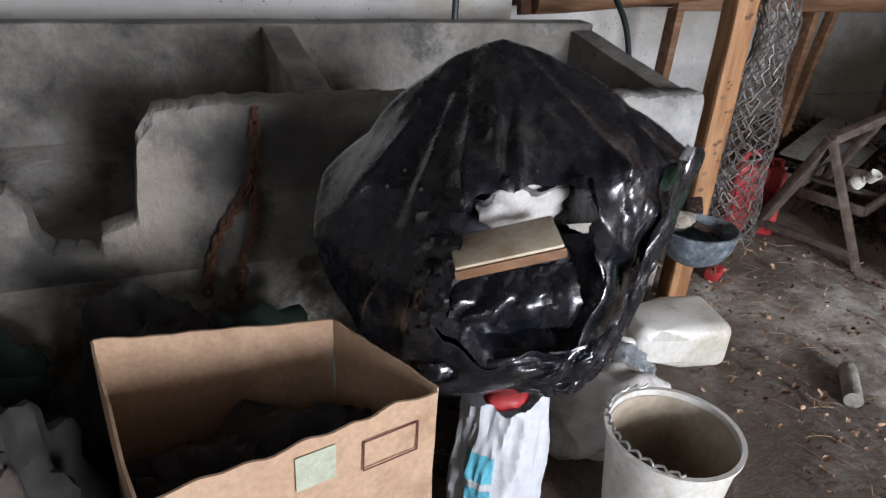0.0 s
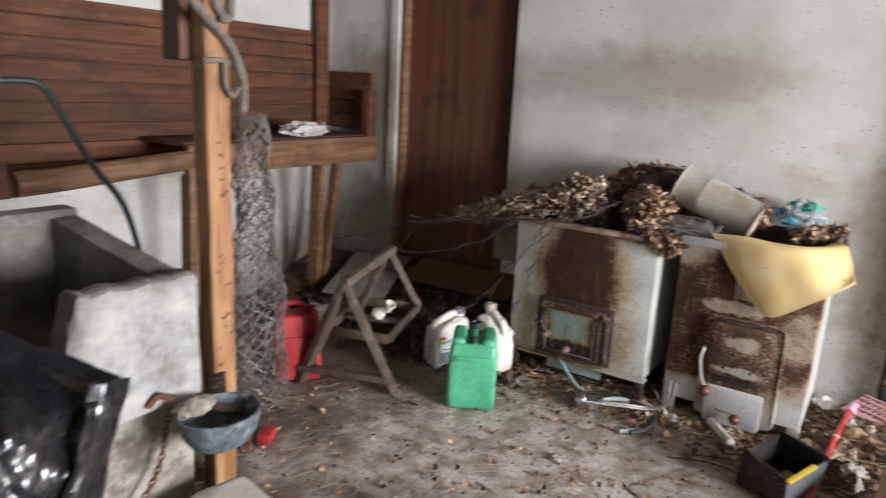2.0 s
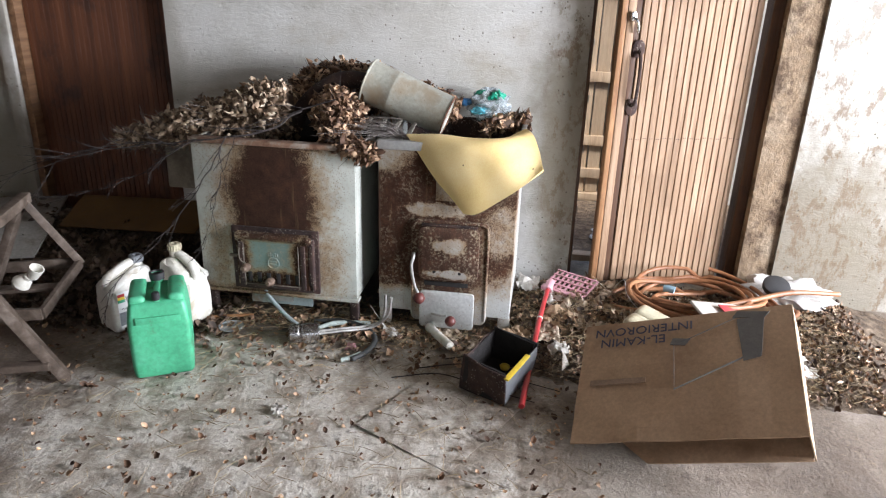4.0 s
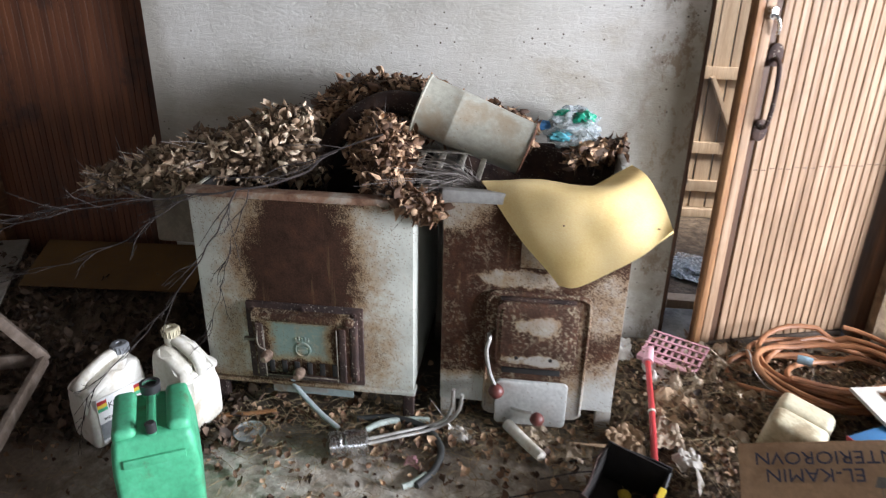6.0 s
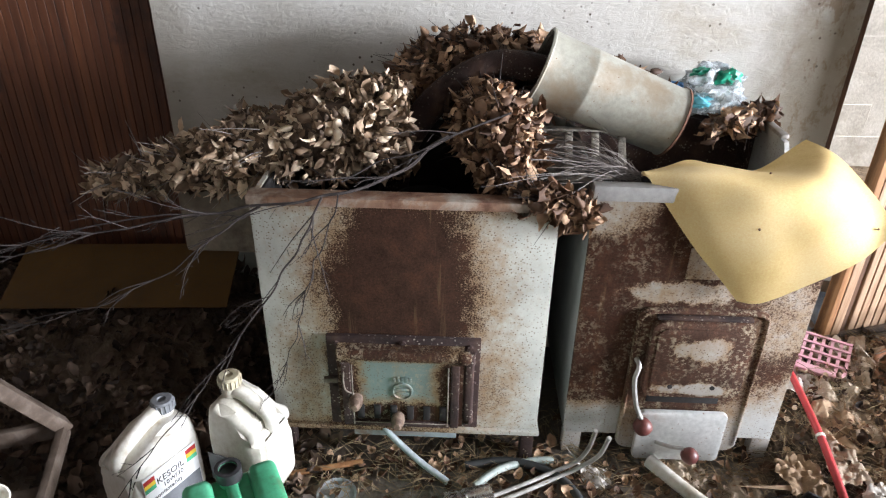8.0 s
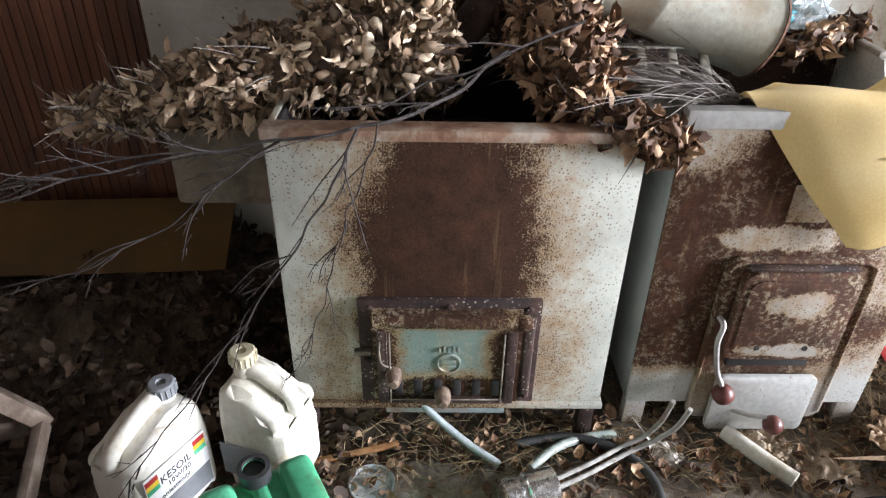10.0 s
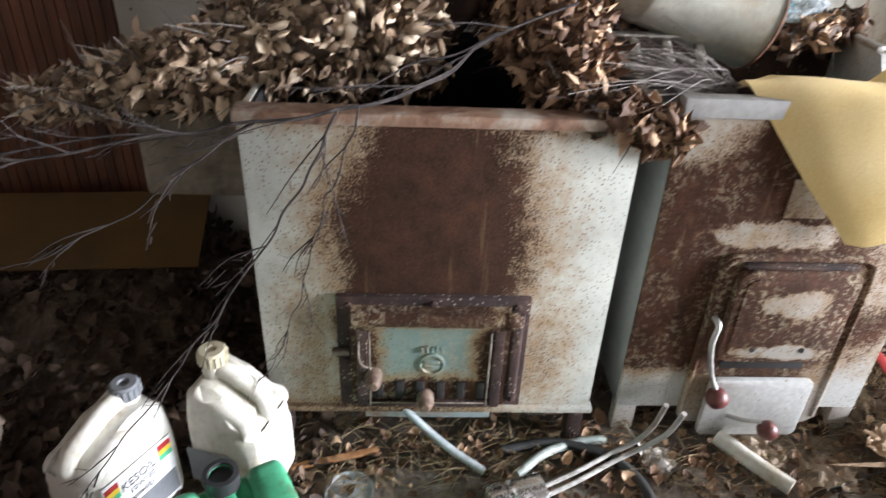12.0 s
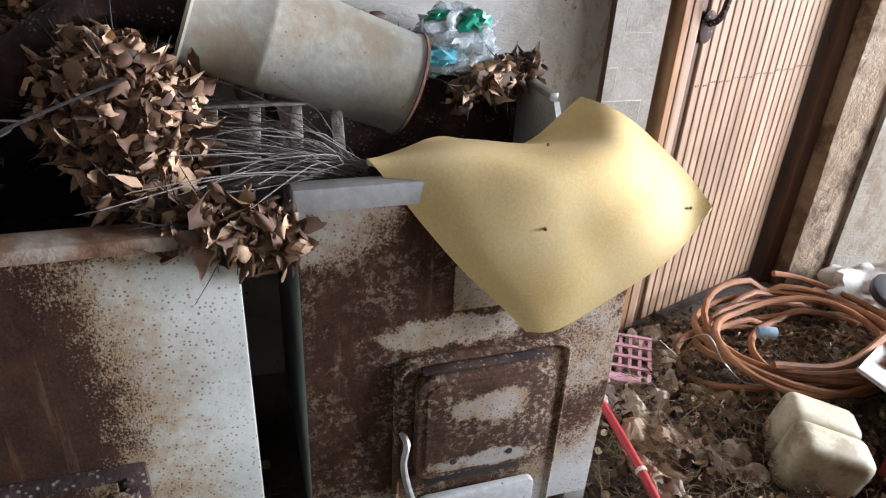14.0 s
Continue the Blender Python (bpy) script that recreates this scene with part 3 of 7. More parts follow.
def prism(outline, a, b, axis="y"):
    """An outline of (u, v) pairs pushed from a to b along an axis."""
    bm = bmesh.new()
    put = {"y": lambda u, v, w: (u, w, v), "x": lambda u, v, w: (w, u, v), "z": lambda u, v, w: (u, v, w)}[axis]
    lo, hi = ([bm.verts.new(put(u, v, w)) for u, v in outline] for w in (a, b))
    bm.faces.new(lo)
    bm.faces.new(hi[::-1])
    n = len(outline)
    for i in range(n):
        bm.faces.new((lo[i], hi[i], hi[(i + 1) % n], lo[(i + 1) % n]))
    return bm


def plate_of(x0, x1, y0, y1, z0, z1, r, soft=0.004):
    """An upright cast plate with rounded corners and softened edges."""
    out = [(cy + r * math.cos(a), cz + r * math.sin(a)) for cy, cz, a0 in ((y1 - r, z1 - r, 0), (y0 + r, z1 - r, 90), (y0 + r, z0 + r, 180), (y1 - r, z0 + r, 270)) for a in (radians(a0 + 18 * k) for k in range(6))]
    bm = prism(out, x0, x1, "x")
    bmesh.ops.recalc_face_normals(bm, faces=bm.faces)
    return bev(bm, soft, 2, [e for e in bm.edges if e.calc_face_angle(0) > 1.2])


def sheet(f, nu, nv, thick=0.0, bm=None):
    """A surface f(u, v) with u and v from 0 to 1, given a thickness."""
    bm = bm or bmesh.new()
    g = [[bm.verts.new(f(i / nu, j / nv)) for j in range(nv + 1)] for i in range(nu + 1)]
    faces = [bm.faces.new((g[i][j], g[i + 1][j], g[i + 1][j + 1], g[i][j + 1])) for i in range(nu) for j in range(nv)]
    if thick:
        bm.normal_update()
        bmesh.ops.solidify(bm, geom=faces, thickness=thick)
    return bm


def rough_up(bm, amount, scale, cuts=0, seed=0.0):
    if cuts:
        bmesh.ops.subdivide_edges(bm, edges=list(bm.edges), cuts=cuts, use_grid_fill=True)
    for v in bm.verts:
        v.co += noise.noise_vector(v.co * scale + Vector((seed, seed * 2, 0))) * amount
    return bm


def lump(centre, radii, seed, amount=0.3, scale=2.5, sub=4, fold=0.0):
    """A soft heap: an uneven ball with folds."""
    bm = bmesh.new()
    bmesh.ops.create_icosphere(bm, subdivisions=sub, radius=1)
    for v in bm.verts:
        n = v.co.normalized()
        k = 1 + amount * noise.noise(n * scale + Vector((seed, 0, 0)))
        if fold:
            k += fold * 0.55 * noise.noise(n * scale * 1.4 + Vector((0, seed, n.z))) + fold * 0.40 * (0.3 - abs(noise.noise(n * scale * 1.9 + Vector((seed, seed, 0)))))
        v.co = Vector((n.x * radii[0], n.y * radii[1], n.z * radii[2])) * k + Vector(centre)
    return bm


def lettering(text, size, m, material, parent, name="lettering", depth=0.0008, squeeze=1.0):
    cu = bpy.data.curves.new(name, "FONT")
    cu.body, cu.size, cu.extrude, cu.resolution_u = text, size, depth, 3
    tmp = new("lettering_curve", cu)
    me = bpy.data.meshes.new_from_object(tmp.evaluated_get(bpy.context.evaluated_depsgraph_get()))
    bpy.data.objects.remove(tmp)
    bpy.data.curves.remove(cu)
    me.transform(m @ Matrix.Diagonal((squeeze, 1, 1, 1)))
    me.materials.clear()
    me.materials.append(material)
    return part(name, me, material, parent)


# ---- floor, walls, ceiling ----
def floor_z(x, y):
    return 0.006 * noise.noise(Vector((x * 2.3, y * 2.3, 0))) + 0.003 * noise.noise(Vector((x * 9, y * 9, 1)))


bm = bmesh.new()
NX, NY = 128, 172
grid = [[bm.verts.new((-2.0 + 6.55 * i / NX, -4.7 + 8.6 * j / NY, floor_z(-2.0 + 6.55 * i / NX, -4.7 + 8.6 * j / NY))) for j in range(NY + 1)] for i in range(NX + 1)]
for i in range(NX):
    for j in range(NY):
        bm.faces.new((grid[i][j], grid[i + 1][j], grid[i + 1][j + 1], grid[i][j + 1]))
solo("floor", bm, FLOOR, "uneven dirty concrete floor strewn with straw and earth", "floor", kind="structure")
YARD = surf("trodden_yard_earth", [(0.10, 0.08, 0.06), (0.22, 0.18, 0.14)], 2, 40, (0.85, 1.0), 0.6, dist=0.02)
solo("ground", box(-300, 300, -300, 300, -0.30, -0.06), YARD, "bare trodden earth round the building", "ground", kind="structure", smooth=False)

X_WALL, DOOR_N, DOOR_S = 4.42, -0.19, -1.10      # east wall, and the ends of its slatted door's opening
# Dark grey for the unseen west and south walls, to cut bounced light.
DIMWALL = surf("low_bounce_grey_wall", [(0.09, 0.084, 0.075), (0.18, 0.17, 0.155)], 1.5, 40, (0.85, 1.0), 0.4)


def wall(name, label, *boxes, paint=WALL):
    bm = bmesh.new()
    for b in boxes:
        box(*b, bm=bm)
    return solo(name, bm, paint, label, "wall", kind="structure", smooth=False)


wall("wall_east", "stained white limewashed wall with two door openings",
     (X_WALL, X_WALL + 0.18, DOOR_N, 2.10, -0.05, 2.5), (X_WALL, X_WALL + 0.18, 3.12, 3.75, -0.05, 2.5), (X_WALL, X_WALL + 0.18, 2.10, 3.12, 2.34, 2.5),
     (X_WALL, X_WALL + 0.18, DOOR_S, DOOR_N, 2.02, 2.5), (X_WALL - 0.03, X_WALL + 0.18, -4.7, DOOR_S - 0.17, -0.05, 2.5))
GRIMY = surf("brown_mouldy_plaster", [(0.13, 0.085, 0.05), (0.24, 0.17, 0.105), (0.34, 0.27, 0.19)], 5, 50, (0.85, 1.0), 0.7, dirt=(0.07, 0.042, 0.024), dirt_at=(0.48, 0.62), dist=0.012, dirt_scale=7)
solo("door_reveal", rough_up(box(X_WALL - 0.012, X_WALL + 0.18, DOOR_S - 0.17, DOOR_S, -0.05, 2.5), 0.005, 7, 14), GRIMY, "brown mouldy plaster strip beside the slatted door", "wall", kind="structure")
wall("wall_north", "white limewashed wall behind the feed trough", (-2.0, 1.74, 3.30, 3.75, -0.05, 2.5))
wall("wall_north_bay", "stained white wall behind the hay rack, darkened for the corner's shade", (-2.0, 4.60, 3.75, 3.95, -0.05, 2.5))
wall("wall_west", "unseen dark grey wall with an opening for the fill lamp", (-2.2, -2.0, -4.7, -1.35, -0.05, 2.5), (-2.2, -2.0, -0.45, 3.95, -0.05, 2.5), (-2.2, -2.0, -1.35, -0.45, -0.05, 1.1), (-2.2, -2.0, -1.35, -0.45, 2.0, 2.5), paint=DIMWALL)
wall("wall_south", "unseen dark grey wall with a wide window opening", (-2.2, 1.1, -4.9, -4.7, -0.05, 2.5), (3.5, 4.60, -4.9, -4.7, -0.05, 2.5), (1.1, 3.5, -4.9, -4.7, -0.05, 0.9), (1.1, 3.5, -4.9, -4.7, 2.3, 2.5), paint=DIMWALL)
# The ceiling is out of view; its boards are darkened to bounce less light.
CEIL = timber("grey_ceiling_board", [(0.08, 0.066, 0.052), (0.15, 0.128, 0.102)], (1.2, 12, 12))
bm = bmesh.new()
for i in range(43):
    box(-2.2, 4.6, -4.95 + 0.208 * i, -4.95 + 0.208 * i + 0.2, 2.5, 2.53, bm=bm)
box(-2.2, 4.6, -4.95, 3.98, 2.532, 2.56, bm=bm)
solo("ceiling", bm, CEIL, "unseen low ceiling of darkened grey boards", "ceiling", kind="structure", smooth=False)

# dark veneered door with its frame
door = thing("door_1", (4.5, 2.6, 0), "closed dark brown veneered door in a wooden frame", "door")
tagged(door, kind="structure")
part("door_panel", box(4.49, 4.53, 2.10, 3.0, 0.01, 2.33, 0.003), BROWNDOOR, door)
for i in range(28):
    part("door_board", box(4.4835, 4.490, 2.102 + 0.032 * i + 0.0008, 2.102 + 0.032 * i + 0.0305, 0.02, 2.32, 0.0015, seg=1), BROWNDOOR, door)
part("frame_side", box(4.42, 4.53, 3.002, 3.045, 0.0, 2.34, 0.004), RAILWOOD, door, "reddish brown door frame")
part("frame_head", box(4.45, 4.53, 2.10, 3.045, 2.332, 2.34, 0.002), RAILWOOD, door)
part("plaster_edge", rough_up(box(4.395, 4.53, 3.048, 3.125, 0.0, 2.34, 0.01), 0.006, 6, 2), WALL, door, "chipped white plaster edge beside the frame")

# slatted pine door, ajar, hinged at its far side
door = thing("door_2", (4.49, -1.0, 0), "varnished pine slatted door standing ajar", "door")
tagged(door, kind="structure")
hinge, free = Vector((4.50, -1.01, 0)), Vector((4.275, -0.315, 0))
along = (free - hinge).normalized()
yaw = math.atan2(along.y, along.x)
DM = Matrix.Translation(hinge) @ Matrix.Rotation(yaw, 4, "Z")
W = (free - hinge).length
part("door_leaf", moved(box(0, W, -0.045, -0.012, 0.07, 1.98, 0.003), DM), GROOVE, door)
n, SW = 17, W - 0.105
for i in range(n):
    x0 = SW * i / n
    part("slat", moved(box(x0 + 0.0018, x0 + SW / n - 0.0018, -0.013, 0.002, 0.085, 1.975, 0.003, seg=1), DM), SLAT, door)
nails = bmesh.new()
for i in range(n):
    for dx in (0.35, 0.65):
        join(nails, lathe([(0, 0), (0.0035, 0), (0.003, 0.0012), (0, 0.0015)], DM @ Vector((SW * (i + dx) / n, 0.0015, 0.861 + 0.003 * ((i * 7) % 3))), 6, Matrix.Rotation(yaw, 4, "Z") @ Matrix.Rotation(radians(-90), 4, "X")))
tagged(part("nail_row", nails, RUST, door, "row of dark nail heads"), kind="stuff")
part("inner_rebate", moved(box(W - 0.103, W - 0.070, -0.048, -0.006, 0.07, 1.98, 0.003), DM), DOORFRAME, door, "dark brown strip beside the slats")
part("stile", moved(box(W - 0.069, W - 0.030, -0.048, 0.006, 0.07, 1.98, 0.004), DM), SLAT, door, "plain pine stile at the free edge")
part("stile_edge", moved(box(W - 0.029, W, -0.048, 0.003, 0.07, 1.98, 0.004), DM), PINE, door, "yellow-brown edge board")
part("bottom_rail", moved(box(0, W, -0.048, 0.010, 0.055, 0.082, 0.004), DM), GREYWOOD, door, "worn pale bottom rail")
hx = W - 0.105
handle = part("handle", tube([DM @ Vector(p) for p in ((hx, 0.005, 1.03), (hx, 0.04, 1.06), (hx, 0.052, 1.165), (hx, 0.04, 1.27), (hx, 0.005, 1.30))], 0.009, sides=8), RUST, door, "rusty iron pull handle")
for z in (1.025, 1.305):
    part("handle_plate", lathe([(0, 0), (0.030, 0), (0.032, 0.004), (0.026, 0.008), (0, 0.010)], DM @ Vector((hx, 0.003, z)), 16, Matrix.Rotation(yaw, 4, "Z") @ Matrix.Rotation(radians(-90), 4, "X"), (1, 1.35)), RUST, handle)
lock = part("lock_case", moved(plate_of(-0.012, 0.012, -0.014, 0.014, 1.43, 1.475, 0.011, 0.003), DM @ Matrix.Translation((W - 0.055, 0.010, 0)) @ Matrix.Rotation(radians(90), 4, "Z")), CHROME, door, "small worn chrome latch case")
part("latch_lever", moved(tube([(W - 0.055, 0.020, 1.445), (W - 0.068, 0.030, 1.435), (W - 0.080, 0.030, 1.405), (W - 0.082, 0.024, 1.38)], 0.009, 0.006, 10), DM), CHROME, lock)
frame_ = thing("door_frame", (4.45, -0.2, 0), "dark worn wooden frame round the slatted door", "door frame")
tagged(frame_, kind="structure")
part("jamb", rough_up(box(4.418, 4.60, -0.208, -0.192, 0.0, 2.02, 0.004), 0.003, 7, 2), DOORFRAME, frame_)
part("jamb", rough_up(box(4.47, 4.60, -1.098, -1.045, 0.0, 2.02, 0.005), 0.004, 7, 2), DOORFRAME, frame_)
part("head", rough_up(box(4.415, 4.60, -1.098, -0.192, 1.985, 2.02, 0.005), 0.003, 7, 2), DOORFRAME, frame_)
for z in (0.18, 0.42, 0.75, 1.02, 1.30, 1.62):
    part("paint_flake", rough_up(box(4.432, 4.450, -0.214, -0.206, z, z + 0.035, 0.002), 0.003, 30), WHITEPAPER, frame_, "white flake on the jamb")
sill = rough_up(box(4.28, 4.66, -1.09, -0.2, -0.05, 0.045, 0.015), 0.012, 5, 6)
solo("threshold", sill, CONCRETE, "worn grey concrete threshold under the door", "threshold", kind="structure")

# the open shed beyond the slatted door
solo("shed_floor", rough_up(box(4.60, 6.4, -2.4, 1.2, -0.05, 0.0), 0.01, 4, 20), LITTER, "littered earth floor of the shed next door", "floor", kind="structure")
BRIGHTMORTAR = surf("white_mortar", [(0.42, 0.405, 0.375), (0.56, 0.55, 0.52)], 6, 60)
shed = tagged(thing("shed_wall", (6.3, -0.9, 0), "whitewashed block wall seen through the door", "wall"), kind="structure")
part("mortar", box(6.248, 6.40, -2.4, 1.2, 0, 2.3), BRIGHTMORTAR, shed, smooth=False)
brick_me = mesh_of("block", rough_up(box(-0.03, 0.0, -0.198, 0.198, -0.0975, 0.0975, 0.004, seg=1), 0.004, 9), WHITEBRICK)
for r in range(11):
    for c in range(9):
        y = -2.2 + 0.40 * c + (0.2 if r % 2 else 0)
        if y < 1.1:
            ob = part("block", brick_me, WHITEBRICK, shed)
            ob.location = (6.274 + 0.004 * random.random(), y, 0.10 + 0.2 * r)
gate = thing("board_gate", (6.12, -0.35, 0), "pale ledged and braced board gate leaning in the shed", "gate")
for i in range(9):
    part("board", box(6.14, 6.16, -0.97 + 0.105 * i, -0.874 + 0.105 * i, 0.06, 1.95, 0.003, seg=1), PALEWOOD, gate)
for z in (0.18, 0.44, 0.92, 1.55):
    part("ledge", box(6.112, 6.139, -0.98, -0.03, z, z + 0.075, 0.003), PALEWOOD, gate)
part("brace", beam((6.098, -0.90, 0.46), (6.098, -0.66, 0.94), 0.07, 0.024), PALEWOOD, gate)
part("foot", box(6.10, 6.20, -0.99, -0.02, 0.0, 0.058, 0.005), PALEWOOD, gate)
film_heap = lump((5.2, -0.48, 0.03), (0.14, 0.12, 0.05), 2.9, 0.4, 2.5, 3, 0.4)
solo("shed_plastic", film_heap, CLEARFILM, "crumpled clear plastic on the shed floor", "plastic sheet")
solo("shed_plank", box(4.72, 4.80, -0.95, -0.05, 0.0, 0.06, 0.006), PALEWOOD, "pale plank lying behind the threshold", "plank")

# ---- feed trough with its broken front ----
trough = thing("feed_trough", (0.3, 2.2, 0), "long weathered concrete feed trough with a broken front", "trough")


def front_top(x):
    """The height of the front wall's broken top edge, with the hole knocked through it."""
    edge = ((-1.95, 0.70), (-0.60, 0.72), (-0.385, 0.741), (-0.345, 0.69), (-0.336, 0.61), (-0.306, 0.566), (-0.197, 0.553), (-0.180, 0.603), (-0.092, 0.637), (-0.082, 0.76), (-0.06, 0.869), (-0.022, 0.932),
            (0.16, 0.945), (0.90, 0.935), (0.955, 0.70), (1.28, 0.70), (1.34, 0.91), (1.80, 0.905))
    for (a, za), (b, zb) in zip(edge, edge[1:]):
        if a <= x <= b:
            z = za + (zb - za) * (x - a) / (b - a)
    return z + 0.009 * noise.noise(Vector((x * 22, 0, 0.3))) + 0.005 * noise.noise(Vector((x * 70, 0, 2)))


bm, last = bmesh.new(), None
for i in range(741):
    x = -1.95 + 3.69 * i / 740
    t = front_top(x)
    w = 0.006 * noise.noise(Vector((x * 5, 3, 0)))
    ring = [bm.verts.new((x + 0.012 * noise.noise(Vector((x * 9, z * 14, q))), y + w, z)) for q, (y, z) in enumerate(((1.925, 0.472), (1.815, 0.472), (1.811, 0.51), (1.813, (0.5 + t) / 2), (1.815, t - 0.03), (1.822, t - 0.008), (1.836, t), (1.905, t), (1.918, t - 0.01), (1.925, t - 0.04)))]
    if last:
        for k in range(10):
            bm.faces.new((last[k], last[(k + 1) % 10], ring[(k + 1) % 10], ring[k]))
    else:
        bm.faces.new(ring)
    last = ring
bm.faces.new(last)
part("front_wall", bm, CONCRETE, trough)
part("front_base", rough_up(box(-1.95, 1.73, 1.85, 2.05, -0.03, 0.468, 0.01), 0.006, 4, 10), PALECON, trough, "paler concrete base under the ledge")
part("back_wall", rough_up(box(-1.95, 1.76, 2.575, 2.68, 0.0, 1.022, 0.012), 0.006, 4, 12), CONCRETE, trough)
part("basin_floor", sheet(lambda u, v: Vector((-1.95 + 3.7 * u, 1.92 + 0.70 * v, 0.47 + 0.45 * max(0, v - 0.45) ** 1.5 + 0.004 * noise.noise(Vector((u * 60, v * 9, 0))))), 60, 10, 0.03), CONCRETE, trough)
part("end_wall", rough_up(prism([(1.925, 0.44), (2.60, 0.44), (2.60, 0.995), (1.925, 0.885)], 1.655, 1.755, "x"), 0.006, 5, 5), CONCRETE, trough)
part("partition", rough_up(prism([(1.925, 0.44), (2.60, 0.44), (2.60, 1.01), (2.50, 1.005), (1.925, 0.93)], 0.365, 0.465, "x"), 0.006, 5, 5), CONCRETE, trough)
part("partition", rough_up(prism([(1.925, 0.44), (2.60, 0.44), (2.60, 0.99), (1.925, 0.80)], -1.0, -0.9, "x"), 0.006, 5, 5), CONCRETE, trough)


def chain(points, r, link, material, parent, name="chain_link", squash=0.62):
    pts = catmull(points, 14)
    d, out, nxt, k = 0.0, [], 0.0, 0
    ring = [Vector((math.cos(a) * link * 0.62, math.sin(a) * link * 0.62 * squash, 0)) for a in (2 * math.pi * i / 8 for i in range(9))]
    me = mesh_of(name, tube(ring, r, sides=5, raw=True, caps=False), material, True)
    for a, b in zip(pts, pts[1:]):
        while nxt <= d + (b - a).length:
            p = a + (b - a).normalized() * (nxt - d)
            q = (b - a).to_track_quat("X", "Z").to_matrix().to_4x4()
            ob = part(name, me, material, parent)
            ob.matrix_basis = Matrix.Translation(p) @ q @ Matrix.Rotation(radians(90 * (k % 2) + 20), 4, "X")
            nxt, k = nxt + link * 0.9, k + 1
        d += (b - a).length


rope = thing("rusty_tie_chain", (0.2, 1.8, 0.4), "rust-brown cattle chain hung over the trough front", "chain")
chain([(0.235, 1.93, 0.89), (0.23, 1.87, 0.925), (0.225, 1.80, 0.90), (0.21, 1.795, 0.76), (0.17, 1.79, 0.68), (0.10, 1.79, 0.56), (0.06, 1.79, 0.40)], 0.006, 0.03, REDRUST, rope)
chain([(0.21, 1.79, 0.70), (0.20, 1.785, 0.60), (0.17, 1.785, 0.50), (0.15, 1.785, 0.38)], 0.006, 0.03, REDRUST, rope)

solo("neck_rail", tube([(1.15, 2.665, 0.96), (1.152, 2.665, 1.30), (1.157, 2.665, 1.44), (1.19, 2.665, 1.475), (1.40, 2.665, 1.488), (1.63, 2.665, 1.50), (1.71, 2.665, 1.48), (1.78, 2.68, 1.38), (1.90, 2.70, 1.17), (2.06, 2.72, 0.93), (2.16, 2.73, 0.45), (2.2, 2.73, 0.0)], 0.014, sides=10),
     GREENTUBE, "dark green bent steel tube over the trough", "rail")

# ---- hay rack in the corner ----
rack = thing("hay_rack", (3.2, 3.5, 0), "red-brown wooden plank hay rack in the corner", "hay rack")
for i in range(9):
    z = 0.941 + 0.108 * i
    part("plank", rough_up(box(1.76 + 0.02 * random.random(), 4.34 - 0.03 * random.random(), 3.715 - 0.004 * random.random(), 3.748, z + 0.003, z + 0.104, 0.004, seg=1), 0.004, 2.5), REDPLANK, rack)
for i in range(4):
    z = 1.21 + 0.105 * i
    part("side_plank", box(4.375, 4.405, 3.27, 3.712, z + 0.003, z + 0.101, 0.004, seg=1), REDPLANK, rack)
part("backing", box(1.76, 4.36, 3.7485, 3.7495, 0.944, 1.91), DARKPOST, rack, smooth=False)
part("front_rail", rough_up(box(2.75, 4.412, 3.225, 3.28, 0.985, 1.165, 0.01), 0.005, 3, 2), RAILWOOD, rack, "worn brown front rail")
part("corner_post", box(4.31, 4.40, 3.235, 3.31, 1.166, 1.50, 0.006), REDPLANK, rack)
part("log", tube([(1.84, 3.26, 1.02), (2.1, 3.262, 1.03), (2.5, 3.258, 1.06), (2.90, 3.25, 1.09)], 0.062, 0.055, 12, 5), RAILWOOD, rack, "rounded worn log rail with pale split face")
part("bracket", beam((1.79, 3.25, 0.96), (1.79, 3.29, 1.12), 0.05, 0.06), REDPLANK, rack)
part("wall_post", box(4.21, 4.335, 3.66, 3.713, 1.24, 2.5, 0.006), REDPLANK, rack)
part("leg", beam((3.86, 3.30, 0.985), (3.88, 3.36, 0.02), 0.10, 0.05), RAILWOOD, rack)
part("leg", beam((4.06, 3.31, 0.985), (3.92, 3.33, 0.05), 0.07, 0.045), RAILWOOD, rack)
part("leg", beam((2.80, 3.30, 0.985), (2.80, 3.34, 0.02), 0.09, 0.05), RAILWOOD, rack)
solo("white_rag", lump((3.78, 3.36, 1.215), (0.17, 0.09, 0.05), 3.0, 0.5, 2.5, 4, 0.4), SACKCLOTH, "crumpled white rag lying on the hay rack", "rag")
part("rack_floor", box(2.76, 4.37, 3.285, 3.71, 1.15, 1.175, 0.004), REDPLANK, rack)

# ---- post with drinking bowl ----
post = thing("stall_post", (1.82, 1.97, 0), "rough timber stall post with a yellow bare face", "post")
# Same wood as the bare pole; the darker colour holds its shade.
part("dark_post", rough_up(box(1.800, 1.868, 1.945, 2.04, 1.60, 2.5, 0.008), 0.004, 3, 4), DARKPOST, post, "rear timber, coloured dark for its shade")
part("bare_pole", rough_up(box(1.838, 1.937, 1.865, 1.943, 0.0, 1.93, 0.012), 0.006, 4, 8), PINE, post, "knotty yellow bare wood pole")
knots = bmesh.new()
